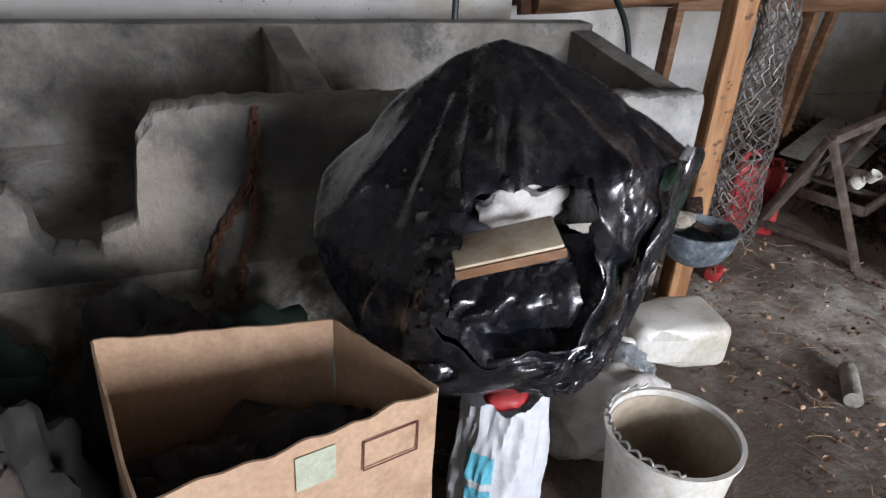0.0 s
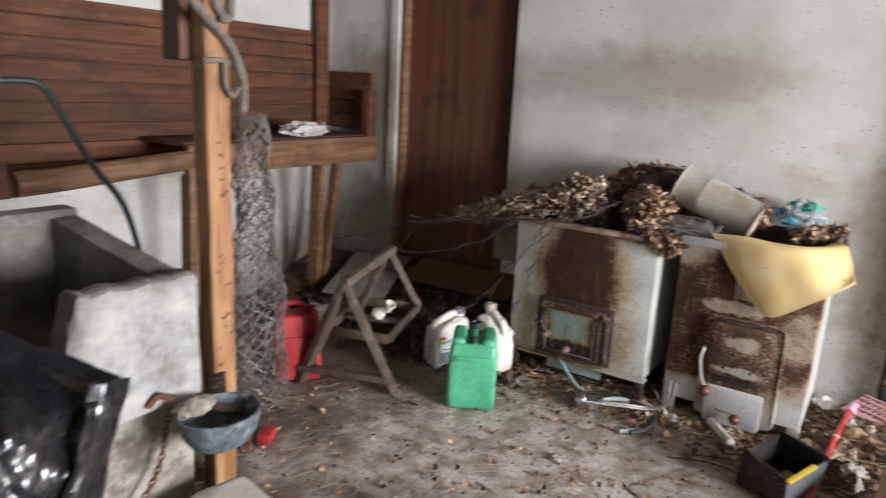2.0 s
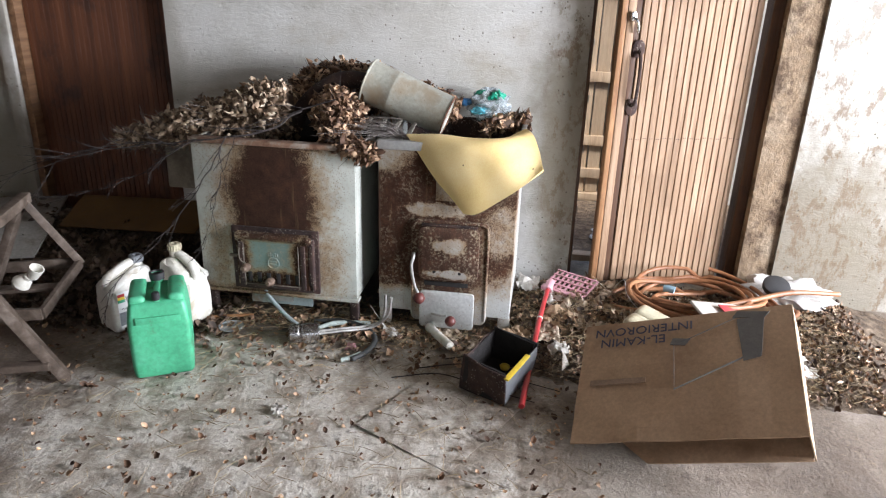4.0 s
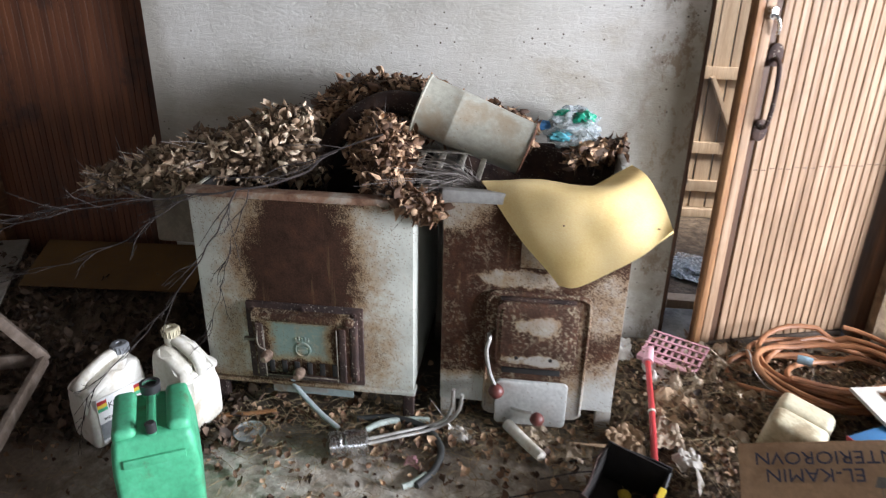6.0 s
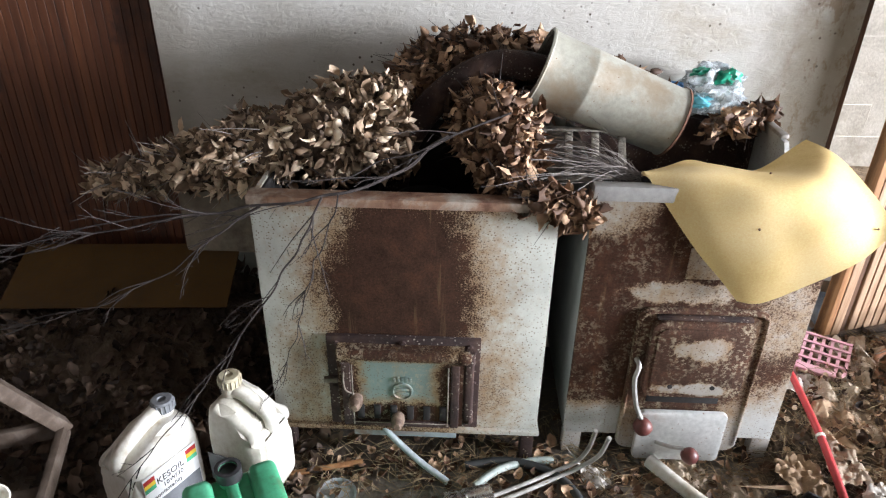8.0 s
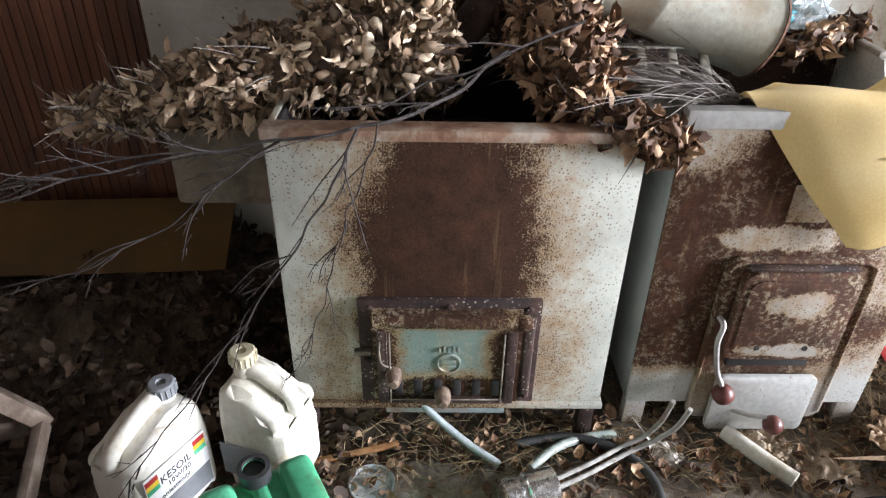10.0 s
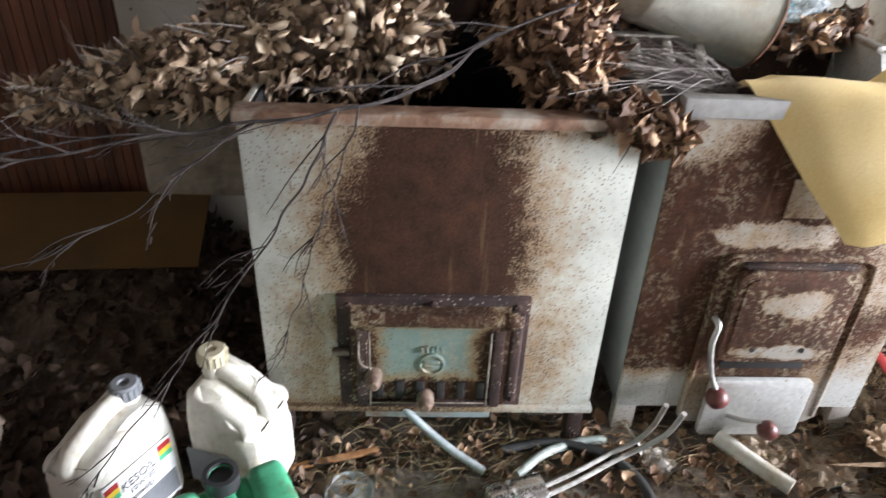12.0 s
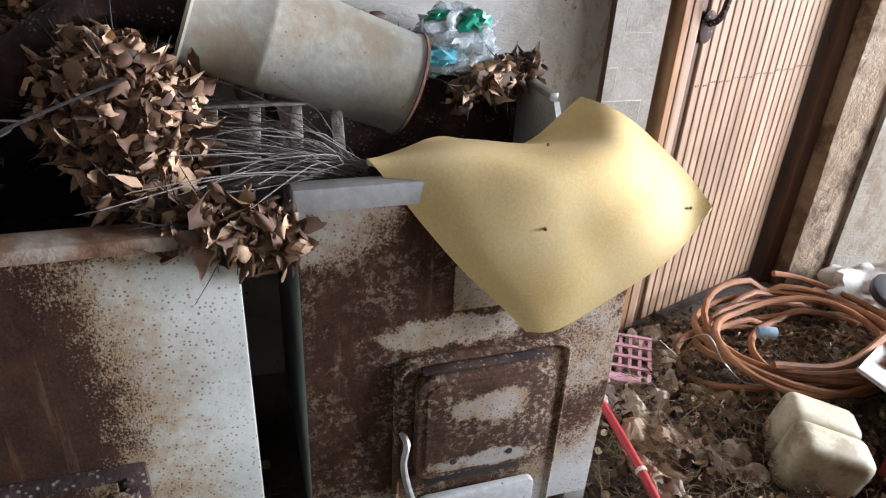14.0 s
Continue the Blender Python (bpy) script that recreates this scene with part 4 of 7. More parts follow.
for i in range(22):
    z, y = 0.25 + 1.6 * random.random(), 1.885 + 0.068 * random.random()
    join(knots, lathe([(0, 0), (0.006 + 0.008 * random.random(), 0.001), (0.004, 0.004), (0, 0.004)], (1.865 + 0.06 * random.random(), 1.8635, z), 7, Matrix.Rotation(radians(90), 4, "X"), (1, 0.6)))
    if i % 2:
        join(knots, lathe([(0, 0), (0.008, 0.001), (0.004, 0.004), (0, 0.004)], (1.8365, y - 0.01, z), 7, Matrix.Rotation(radians(-90), 4, "Y"), (0.6, 1)))
tagged(part("axe_mark", knots, RAILWOOD, post, "dark axe marks and knots"), kind="stuff")
cord = thing("frayed_rope", (1.9, 1.86, 1.4), "thick grey frayed rope tied round the post", "rope")
ROPE = surf("grey_frayed_rope", [(0.09, 0.075, 0.06), (0.20, 0.175, 0.145)], 30, 140, (0.9, 1.0), 0.8)
for k, pts in enumerate((((1.72, 1.88, 2.2), (1.735, 1.86, 1.98), (1.76, 1.85, 1.82), (1.84, 1.845, 1.73), (1.92, 1.845, 1.66), (1.975, 1.85, 1.55), (1.985, 1.86, 1.44)),
                         ((1.90, 1.855, 2.15), (1.90, 1.85, 1.95), (1.87, 1.848, 1.80), (1.90, 1.848, 1.74)), ((1.935, 1.87, 2.2), (1.93, 1.855, 1.95), (1.93, 1.85, 1.76), (1.88, 1.85, 1.74)),
                         ((1.90, 1.85, 1.60), (1.90, 1.846, 1.53), (1.93, 1.846, 1.49), (1.96, 1.85, 1.52)), ((1.83, 1.866, 1.60), (1.88, 1.855, 1.605), (1.94, 1.868, 1.60)))):
    part("strand", tube(pts, 0.016 if k < 3 else 0.010, sides=8), ROPE, cord)

net = thing("wire_netting", (2.02, 1.86, 0.3), "hanging crumpled roll of rusty chain-link wire netting", "wire netting")


def netting(u, v, layer):
    z = 1.42 - 1.12 * v
    a = u * 2 * math.pi
    rx, ry = 0.05 + 0.05 * min(1, v * 1.6) + 0.012 * layer, 0.035 + 0.05 * v
    j = noise.noise_vector(Vector((math.cos(a) * 2, v * 7, layer * 5))) * 0.03
    return Vector((2.03 + 0.04 * v + math.cos(a) * rx, 1.87 + math.sin(a) * ry, z)) + j


for layer in (0, 1):
    for k in range(9):
        for s in (1, -1):
            part("wire", tube([netting((k + 0.5 * s * (i % 2)) / 9 + 0.030 * layer, min(1, i / 40 + 0.005 * s), layer) for i in range(41)], 0.0031, sides=4, raw=True), WIRE, net)

bowl = thing("drinking_bowl", (1.66, 1.66, 0.36), "dirty enamelled cattle drinking bowl on the post", "drinking bowl")
BOWLMAT = surf("speckled_blue_black_enamel", [(0.04, 0.05, 0.06), (0.10, 0.125, 0.14), (0.25, 0.27, 0.28)], 30, 90, (0.5, 0.8), 0.5, dirt=(0.16, 0.10, 0.06))
part("basin", lathe([(0, 0.36), (0.06, 0.362), (0.10, 0.385), (0.125, 0.42), (0.138, 0.47), (0.142, 0.49), (0.134, 0.492), (0.128, 0.47), (0.11, 0.425), (0.08, 0.40), (0, 0.392)], (1.675, 1.63, 0), 36, None, (1.0, 0.86)), BOWLMAT, bowl)
part("valve_housing", lump((1.645, 1.715, 0.485), (0.075, 0.045, 0.028), 2.0, 0.4, 2.5, 3), BROKEN, bowl, "rusty valve housing caked with dirt")
part("tongue", beam((1.69, 1.70, 0.48), (1.77, 1.62, 0.45), 0.05, 0.012), RUST, bowl)
part("bracket", beam((1.80, 1.80, 0.45), (1.86, 1.88, 0.47), 0.06, 0.05), RUST, bowl)
part("supply_pipe", tube([(1.60, 1.76, 0.52), (1.56, 1.79, 0.53), (1.53, 1.802, 0.50)], 0.012), REDRUST, bowl)
tie = thing("bowl_chain", (1.6, 1.75, 0.3), "thin rusty chain hanging beside the bowl", "chain")
chain([(1.60, 1.79, 0.50), (1.585, 1.795, 0.40), (1.54, 1.79, 0.26), (1.40, 1.785, 0.10)], 0.0035, 0.024, REDRUST, tie)
chain([(1.80, 1.66, 0.46), (1.815, 1.655, 0.36), (1.81, 1.655, 0.27)], 0.0035, 0.022, REDRUST, tie)

# ---- wood boiler with the wide cast door ----
boiler = thing("wood_boiler", (3.95, 1.2, 0), "pale enamelled wood boiler with a burnt rusty front", "boiler")
part("front_panel", box(3.652, 3.668, 0.822, 1.598, 0.145, 0.862, 0.005), ENAMEL1, boiler)
part("side_panel", box(3.669, 4.30, 0.822, 0.836, 0.145, 0.880, 0.003), ENAMEL1, boiler)
part("side_panel", box(3.669, 4.30, 1.584, 1.598, 0.145, 0.880, 0.003), ENAMEL1, boiler)
part("back_panel", box(4.301, 4.315, 0.822, 1.598, 0.145, 0.880, 0.003), ENAMEL1, boiler)
RUSTYRIM = surf("red_rusted_rim", [(0.12, 0.05, 0.026), (0.24, 0.14, 0.09), (0.40, 0.375, 0.32)], 12, 70, (0.6, 0.9), 0.4, dirt=(0.10, 0.04, 0.02), dirt_scale=9)
part("top_rim", box(3.644, 3.70, 0.815, 1.604, 0.863, 0.888, 0.006), RUSTYRIM, boiler, "folded rim with red rust")
part("bottom_rim", box(3.642, 3.70, 0.815, 1.604, 0.128, 0.144, 0.003), ENAMEL1, boiler)
# Dark sheets added inside the casing so that its hollow looks shaded.
part("dark_hollow_sheet", box(4.292, 4.3005, 0.84, 1.58, 0.62, 0.878), SOOT_SHADE, boiler, "dark sheet standing for the shaded hollow of the casing")
for y in (0.8365, 1.5755):
    part("dark_hollow_sheet", box(3.672, 4.290, y, y + 0.007, 0.622, 0.876), SOOT_SHADE, boiler)
part("inner_shelf", box(3.67, 4.30, 0.838, 1.582, 0.60, 0.62), SOOT_SHADE, boiler, "sooty top plate inside the casing")
for y in (0.845, 1.575):
    for x in (3.69, 4.27):
        part("leg", box(x - 0.02, x + 0.02, y - 0.02, y + 0.02, 0.0, 0.127, 0.004), RUST, boiler)
part("base_tray", box(3.75, 4.28, 0.90, 1.52, 0.10, 0.127), SOOT_SHADE, boiler)
plate = part("slide_plate", box(3.69, 3.70, 1.06, 1.375, 0.062, 0.126, 0.003), surf("pale_blue_flaking_plate", [(0.30, 0.37, 0.38), (0.42, 0.48, 0.48)], 6, 60, (0.5, 0.8), 0.2, dirt=(0.22, 0.11, 0.05)), boiler, "pale blue rusty slide plate under the casing")
part("plate_tab", box(3.672, 3.689, 1.155, 1.27, 0.085, 0.115, 0.004), GALV, plate)
EDGEIRON = surf("pale_worn_iron_edge", [(0.05, 0.032, 0.022), (0.16, 0.13, 0.10), (0.30, 0.27, 0.22)], 25, 90, (0.5, 0.8), 0.3)
SPRING = surf("tan_rusty_coil_steel", [(0.045, 0.026, 0.018), (0.13, 0.085, 0.058), (0.23, 0.165, 0.12)], 40, 120, (0.5, 0.8), 0.3, 0.2)
fd = part("fire_door_frame", box(3.634, 3.651, 1.000, 1.428, 0.162, 0.478, 0.004), RUST, boiler, "rusted cast iron door frame")
for y, z in ((1.03, 0.455), (1.215, 0.462), (1.40, 0.455), (1.018, 0.33), (1.03, 0.185), (1.41, 0.30)):
    part("bolt", lathe([(0, 0), (0.009, 0), (0.008, 0.005), (0, 0.007)], (3.634, y, z), 8, Matrix.Rotation(radians(-90), 4, "Y")), RUST, fd)
dleaf = part("fire_door", prism([(3.633, 0.185), (3.610, 0.187), (3.606, 0.40), (3.596, 0.425), (3.594, 0.442), (3.604, 0.456), (3.633, 0.458)], 1.045, 1.395, "y"), IRON, boiler, "pale green enamelled cast iron fire door")
part("rolled_edge", tube([(3.604, 1.39, 0.441), (3.601, 1.22, 0.443), (3.602, 1.05, 0.441)], 0.017, sides=10), IRON, dleaf)
for y in (1.372, 1.068):
    part("door_rim", box(3.597, 3.609, y - 0.012, y + 0.012, 0.19, 0.415, 0.004), RUST, dleaf)
part("door_rim", box(3.597, 3.609, 1.081, 1.359, 0.19, 0.205, 0.003), RUST, dleaf)
# Air slots are raised dark strips; the shade of the openings is their colour.
for i in range(6):
    y = 1.335 - 0.047 * i
    part("air_slot", box(3.602, 3.609, y - 0.010, y + 0.010, 0.212, 0.262, 0.004), SOOT_SHADE, dleaf)
emb = part("emblem", lathe([(0.026, 0), (0.030, 0), (0.030, 0.005), (0.026, 0.006), (0.024, 0.002), (0, 0.002)], (3.608, 1.215, 0.315), 20, Matrix.Rotation(radians(-90), 4, "Y")), IRON, dleaf, "round cast emblem under a crown")
for i in range(5):
    part("crown_point", box(3.601, 3.607, 1.193 + 0.011 * i - 0.003, 1.193 + 0.011 * i + 0.003, 0.350, 0.364 + 0.004 * (i % 2), 0.001), IRON, emb)
for z in (0.322, 0.308):
    part("emblem_bar", box(3.602, 3.6065, 1.198, 1.233, z - 0.004, z + 0.004, 0.001), IRON, emb)


def spring_knob(at, r, ln, parent):
    k = part("spring_handle", lathe([(0, 0), (r * 0.55, 0)] + [(r * (0.72 + 0.28 * (i % 2)) * (0.72 + 0.36 * math.sin(math.pi * (0.15 + 0.8 * i / 12))), ln * (i + 1) / 14) for i in range(13)] + [(r * 0.5, ln), (0, ln * 1.02)], at, 14, Matrix.Rotation(radians(-90), 4, "Y") @ Matrix.Rotation(radians(8), 4, "Y")), SPRING, parent, "coiled rusty wire handle")
    return k


spring_knob((3.612, 1.345, 0.285), 0.019, 0.062, dleaf)
spring_knob((3.612, 1.228, 0.222), 0.019, 0.062, dleaf)
for z in (0.215, 0.425):
    part("hinge", tube([(3.622, 1.025, z - 0.02), (3.622, 1.025, z + 0.02)], 0.011, sides=8, steps=2), RUST, boiler)
part("hinge_strap", box(3.606, 3.634, 1.016, 1.044, 0.21, 0.43, 0.009, seg=3), RUST, boiler)
part("rolled_end", lathe([(0, -0.024), (0.013, -0.020), (0.019, -0.008), (0.019, 0.010), (0.012, 0.02), (0, 0.022)], (3.602, 1.046, 0.441), 14, Matrix.Rotation(radians(90), 4, "X")), IRON, dleaf, "worn round end of the roll")
for y in (1.087, 1.354):
    part("rim_line", box(3.5945, 3.5968, y - 0.002, y + 0.002, 0.195, 0.412, 0.001, seg=1), EDGEIRON, dleaf, "pale worn edge line")
part("rim_line", box(3.5945, 3.5968, 1.09, 1.351, 0.203, 0.207, 0.001, seg=1), EDGEIRON, dleaf)
part("latch_pin", tube([(3.604, 1.375, 0.40), (3.592, 1.378, 0.36), (3.590, 1.372, 0.325), (3.600, 1.352, 0.305)], 0.0026, sides=8), EDGEIRON, dleaf, "bent pale latch wire")
part("frame_lug", box(3.618, 3.634, 1.400, 1.440, 0.325, 0.338, 0.003), EDGEIRON, fd)

# ---- second boiler, rusted through ----
b2 = thing("small_wood_boiler", (4.0, 0.4, 0), "rust-stained enamelled wood boiler with an open top", "boiler")
part("front_panel", box(3.712, 3.728, 0.095, 0.730, 0.085, 0.872, 0.005), ENAMEL2, b2)
part("side_panel", box(3.729, 4.30, 0.716, 0.730, 0.085, 0.905, 0.003), surf("grey_green_side_enamel", [(0.14, 0.15, 0.14), (0.26, 0.27, 0.255)], 4, 60, (0.5, 0.8), 0.2), b2)
part("side_panel", prism([(3.729, 0.085), (4.30, 0.085), (4.30, 0.905), (4.10, 0.905), (4.06, 0.85), (3.729, 0.85)], 0.095, 0.109, "y"), ENAMEL2, b2)
part("back_panel", box(4.301, 4.315, 0.095, 0.730, 0.085, 0.93, 0.003), RUST, b2)
part("top_rim", box(3.704, 3.742, 0.165, 0.735, 0.8735, 0.915, 0.006), surf("pale_grey_rim", [(0.30, 0.30, 0.29), (0.42, 0.42, 0.405)], 5, 60, (0.45, 0.7), 0.15, dirt=(0.17, 0.12, 0.09)), b2, "pale grey rim")
part("side_rim", box(4.12, 4.30, 0.088, 0.112, 0.906, 0.920, 0.004), GALV, b2)
part("inner_plate", box(3.73, 4.30, 0.11, 0.715, 0.70, 0.715), SOOT_SHADE, b2, "sooty plate inside")
for y in (0.12, 0.70):
    for x in (3.735, 4.27):
        part("leg", box(x - 0.018, x + 0.018, y - 0.028, y + 0.028, 0.0, 0.084, 0.004), IRON2, b2)
fr2 = part("door_surround", plate_of(3.697, 3.711, 0.205, 0.570, 0.045, 0.560, 0.035), IRON2, b2, "flaking grey door surround")
part("surround_bead", tube([(3.698, 0.212, 0.07), (3.696, 0.212, 0.30), (3.696, 0.214, 0.51), (3.696, 0.225, 0.541), (3.696, 0.26, 0.553), (3.696, 0.40, 0.553), (3.696, 0.52, 0.552), (3.696, 0.553, 0.538), (3.696, 0.562, 0.50), (3.697, 0.563, 0.30), (3.698, 0.563, 0.08)], 0.006, sides=8, steps=5), IRON2, fr2, "flaking raised bead")
d2 = part("fire_door", plate_of(3.668, 3.6965, 0.250, 0.532, 0.275, 0.535, 0.032, 0.007), IRON2, b2, "flaking rounded fire door")
part("door_ridge", box(3.676, 3.6965, 0.262, 0.522, 0.537, 0.546, 0.004), RUST, d2)
part("door_boss", plate_of(3.664, 3.669, 0.268, 0.514, 0.293, 0.517, 0.028, 0.002), IRON2, d2)
# Rivet holes and draught slot: dark solid pieces in place of shaded openings.
for y in (0.455, 0.335):
    part("rivet_hole", lathe([(0, 0), (0.008, 0), (0.007, 0.002), (0, 0.002)], (3.6645, y, 0.318), 10, Matrix.Rotation(radians(-90), 4, "Y")), SOOT_SHADE, d2)
part("draught_slot", box(3.691, 3.696, 0.295, 0.505, 0.236, 0.258, 0.002), SOOT_SHADE, b2, "dark strip standing for the shaded draught slot")
ash = part("ash_door", plate_of(3.668, 3.686, 0.262, 0.522, 0.028, 0.215, 0.018, 0.005), surf("pale_grey_ash_door_enamel", [(0.42, 0.43, 0.41), (0.56, 0.565, 0.545)], 5, 70, (0.35, 0.6), 0.1, dirt=(0.30, 0.17, 0.09), specks=((0.2, 0.10, 0.05), 60, 0.2)), b2, "pale enamelled ash door")
part("handle_rod", tube([(3.668, 0.46, 0.10), (3.645, 0.42, 0.105), (3.635, 0.385, 0.11)], 0.006), GALV, ash)
part("handle_ball", lathe([(0, -0.027), (0.013, -0.023), (0.023, -0.012), (0.027, 0), (0.023, 0.012), (0.013, 0.023), (0, 0.027)], (3.628, 0.365, 0.088), 18), BROWNBALL, ash, "maroon ball knob")
part("latch_rod", tube([(3.69, 0.556, 0.395), (3.665, 0.552, 0.385), (3.655, 0.560, 0.34), (3.648, 0.545, 0.26), (3.64, 0.525, 0.215)], 0.007), GALV, b2, "bent steel latch rod")
part("latch_ball", lathe([(0, -0.029), (0.015, -0.024), (0.025, -0.012), (0.029, 0), (0.025, 0.012), (0.015, 0.024), (0, 0.029)], (3.635, 0.518, 0.190), 18), BROWNBALL, b2, "maroon ball knob")
part("name_plate", box(3.706, 3.7115, 0.37, 0.462, 0.652, 0.745, 0.004), IRON2, b2, "scuffed grey plate")

# ---- dry leaf bundles on the boilers ----
def leaf_mesh(name, ln, w, curl, material, seed):
    """One dry leaf: pointed, folded on its rib, curled and ruffled."""
    bm = bmesh.new()
    r = random.Random(seed)
    rows, ph = [], r.uniform(0, 6)
    for t, k in ((0, 0.15), (0.18, 0.85), (0.42, 1.1), (0.7, 0.85), (0.9, 0.42), (1, 0.06)):
        arch = curl * (t - 0.3) ** 2 * 2.4
        half = [w * k * (0.40 + 0.22 * r.random()) for _ in (0, 1)]
        ruf = [0.22 * w * k * math.sin(ph + 7 * t + 2.1 * q) for q in (0, 1)]
        rows.append([bm.verts.new((ln * t + 0.002 * r.uniform(-1, 1), y, z)) for y, z in ((-half[0], arch + abs(curl) * 0.5 * k + ruf[0]), (-half[0] * 0.5, arch + abs(curl) * 0.14 * k), (0, arch), (half[1] * 0.5, arch + abs(curl) * 0.12 * k), (half[1], arch + abs(curl) * 0.45 * k + ruf[1]))])
    for a, b in zip(rows, rows[1:]):
        for q in range(4):
            bm.faces.new((a[q], b[q], b[q + 1], a[q + 1]))
    me = mesh_of(name, bm, material)
    me.shade_smooth()
    return me


LEAVES = {m.name: [leaf_mesh("leaf", 0.031 + 0.003 * k, 0.027 + 0.004 * (k % 3), (0.016, -0.014, 0.022, 0.018, -0.02, 0.03)[k], m, k) for k in range(6)] for m in (LEAFPALE, LEAFBROWN, LEAFDARK)}


def spin(rnd, flat=0.0):
    q = Euler((rnd.uniform(-1, 1) * math.pi * (1 - flat), rnd.uniform(-1, 1) * math.pi * (1 - flat) * 0.5, rnd.uniform(-math.pi, math.pi)))
    return q.to_matrix().to_4x4()


def leaf_heap(name, spots, material, parent, singles, rnd):
    """Leaves at the given poses: the last ones as pieces of their own, the rest joined."""
    pool = LEAVES[material.name]
    rest, own = spots[:-singles] if singles else spots, spots[-singles:] if singles else []
    vs, fs = [], []
    arrays = [(np.array([v.co[:] for v in me.vertices]), [tuple(p.vertices) for p in me.polygons]) for me in pool]
    for m in rest:
        co, polys = rnd.choice(arrays)
        mm = np.array(m)
        base = len(vs)
        vs.extend((co @ mm[:3, :3].T + mm[:3, 3]).tolist())
        fs.extend(tuple(i + base for i in p) for p in polys)
    me = bpy.data.meshes.new(name)
    me.from_pydata(vs, [], fs)
    me.shade_smooth()
    me.materials.append(material)
    if parent is None:
        joined = new(name, me)
    else:
        joined = part(name, me, material, parent)
    tagged(joined, kind="stuff")
    for m in own:
        ob = part("leaf", rnd.choice(pool), material, parent)
        ob.matrix_basis = m
    return joined


def whisk(label, axis, radii, count, singles, material, seed, up=Vector((0, 0, 1)), stems=None, top=0.25):
    """A bundle of leafy twigs tied at its stems: axis runs from the leafy end to the tied end; radii are its half widths along it."""
    rnd = random.Random(seed)
    pts = catmull(axis, 10)
    w = thing("leaf_bundle", tuple(pts[len(pts) // 2]), label, "leaf bundle", "bundles of dry leaves on the boilers")
    core = bmesh.new()
    spots, n = [], len(pts) - 1

    def rad(t):
        k = t * (len(radii) - 1)
        i = min(int(k), len(radii) - 2)
        return radii[i] + (radii[i + 1] - radii[i]) * (k - i)

    def frame_at(t):
        i = min(int(t * n), n - 1)
        d = (pts[i + 1] - pts[i]).normalized()
        s = d.cross(up).normalized()
        return pts[i].lerp(pts[i + 1], t * n - i), d, s, s.cross(d)

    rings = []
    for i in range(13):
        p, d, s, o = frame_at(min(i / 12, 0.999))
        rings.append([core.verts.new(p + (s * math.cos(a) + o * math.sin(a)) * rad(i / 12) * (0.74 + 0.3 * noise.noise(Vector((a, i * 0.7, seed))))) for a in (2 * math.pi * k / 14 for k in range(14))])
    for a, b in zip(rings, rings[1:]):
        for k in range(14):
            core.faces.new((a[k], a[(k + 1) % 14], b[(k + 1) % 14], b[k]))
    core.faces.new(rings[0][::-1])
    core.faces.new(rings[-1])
    # A solid dark filler whose colour gives the shade in the leaf gaps.
    part("leafy_core", core, LEAFDARK, w, "dark solid core for the shade between the leaves")
    for k in range(count):
        t = rnd.random() ** 0.9
        p, d, s, o = frame_at(min(t, 0.999))
        a = rnd.uniform(0, 2 * math.pi)
        out = s * math.cos(a) + o * math.sin(a)
        r = rad(t) * (0.72 + 0.30 * rnd.random() ** 0.8) * (1 + 0.42 * noise.noise((p + out * rad(t)) * 11))
        lie = (d * rnd.uniform(-1.0, 0.5) + out * rnd.uniform(-0.7, 0.35) + Vector((rnd.uniform(-.7, .7), rnd.uniform(-.7, .7), rnd.uniform(-.9, .3)))).normalized()
        side = lie.cross(out + Vector((rnd.uniform(-.9, .9), rnd.uniform(-.9, .9), rnd.uniform(-.9, .9)))).normalized()
        m = Matrix((lie, side, lie.cross(side))).transposed().to_4x4()
        spots.append((out.z * 0.7 - out.x, Matrix.Translation(p + out * r) @ m @ Matrix.Diagonal((rnd.uniform(0.45, 1.15), rnd.uniform(0.4, 1.05), rnd.uniform(0.5, 1.7), 1))))
    spots.sort(key=lambda q: q[0])
    leaf_heap("leaves", [m for _, m in spots], material, w, singles, rnd)
    tw = bmesh.new()
    for k in range(min(110, count // 22)):
        t0, t1 = rnd.random() * 0.6, 0.0
        p, d, s, o = frame_at(t0)
        a = rnd.uniform(0, 2 * math.pi)
        out = (s * math.cos(a) + o * math.sin(a))
        q0 = p + out * rad(t0) * rnd.uniform(0.4, 1.0)
        q1 = q0 + (out * rnd.uniform(0.2, 0.8) - d * rnd.uniform(0.1, 0.9)).normalized() * rnd.uniform(0.04, 0.12)
        tube([q0, (q0 + q1) / 2 + Vector((0, 0, rnd.uniform(-.01, .01))), q1], 0.0016, 0.0006, 4, 3, bm=tw)
    tagged(part("twig_work", tw, PALETWIG if material is LEAFPALE else BARK, w), kind="stuff")
    return w


whisk("large pale dry birch leaf bundle lying on the wide boiler", [(3.92, 2.13, 0.79), (3.92, 1.90, 0.84), (3.92, 1.66, 0.90), (3.94, 1.42, 0.965), (3.96, 1.22, 0.99)], (0.03, 0.065, 0.10, 0.135, 0.125), 3600, 299, LEAFPALE, 11)
whisk("brown dry leaf bundle lying against the wall", [(4.16, 1.27, 1.04), (4.20, 1.10, 1.075), (4.22, 0.90, 1.07), (4.23, 0.66, 1.02), (4.24, 0.45, 0.98)], (0.06, 0.125, 0.12, 0.09, 0.05), 2600, 280, LEAFBROWN, 12)
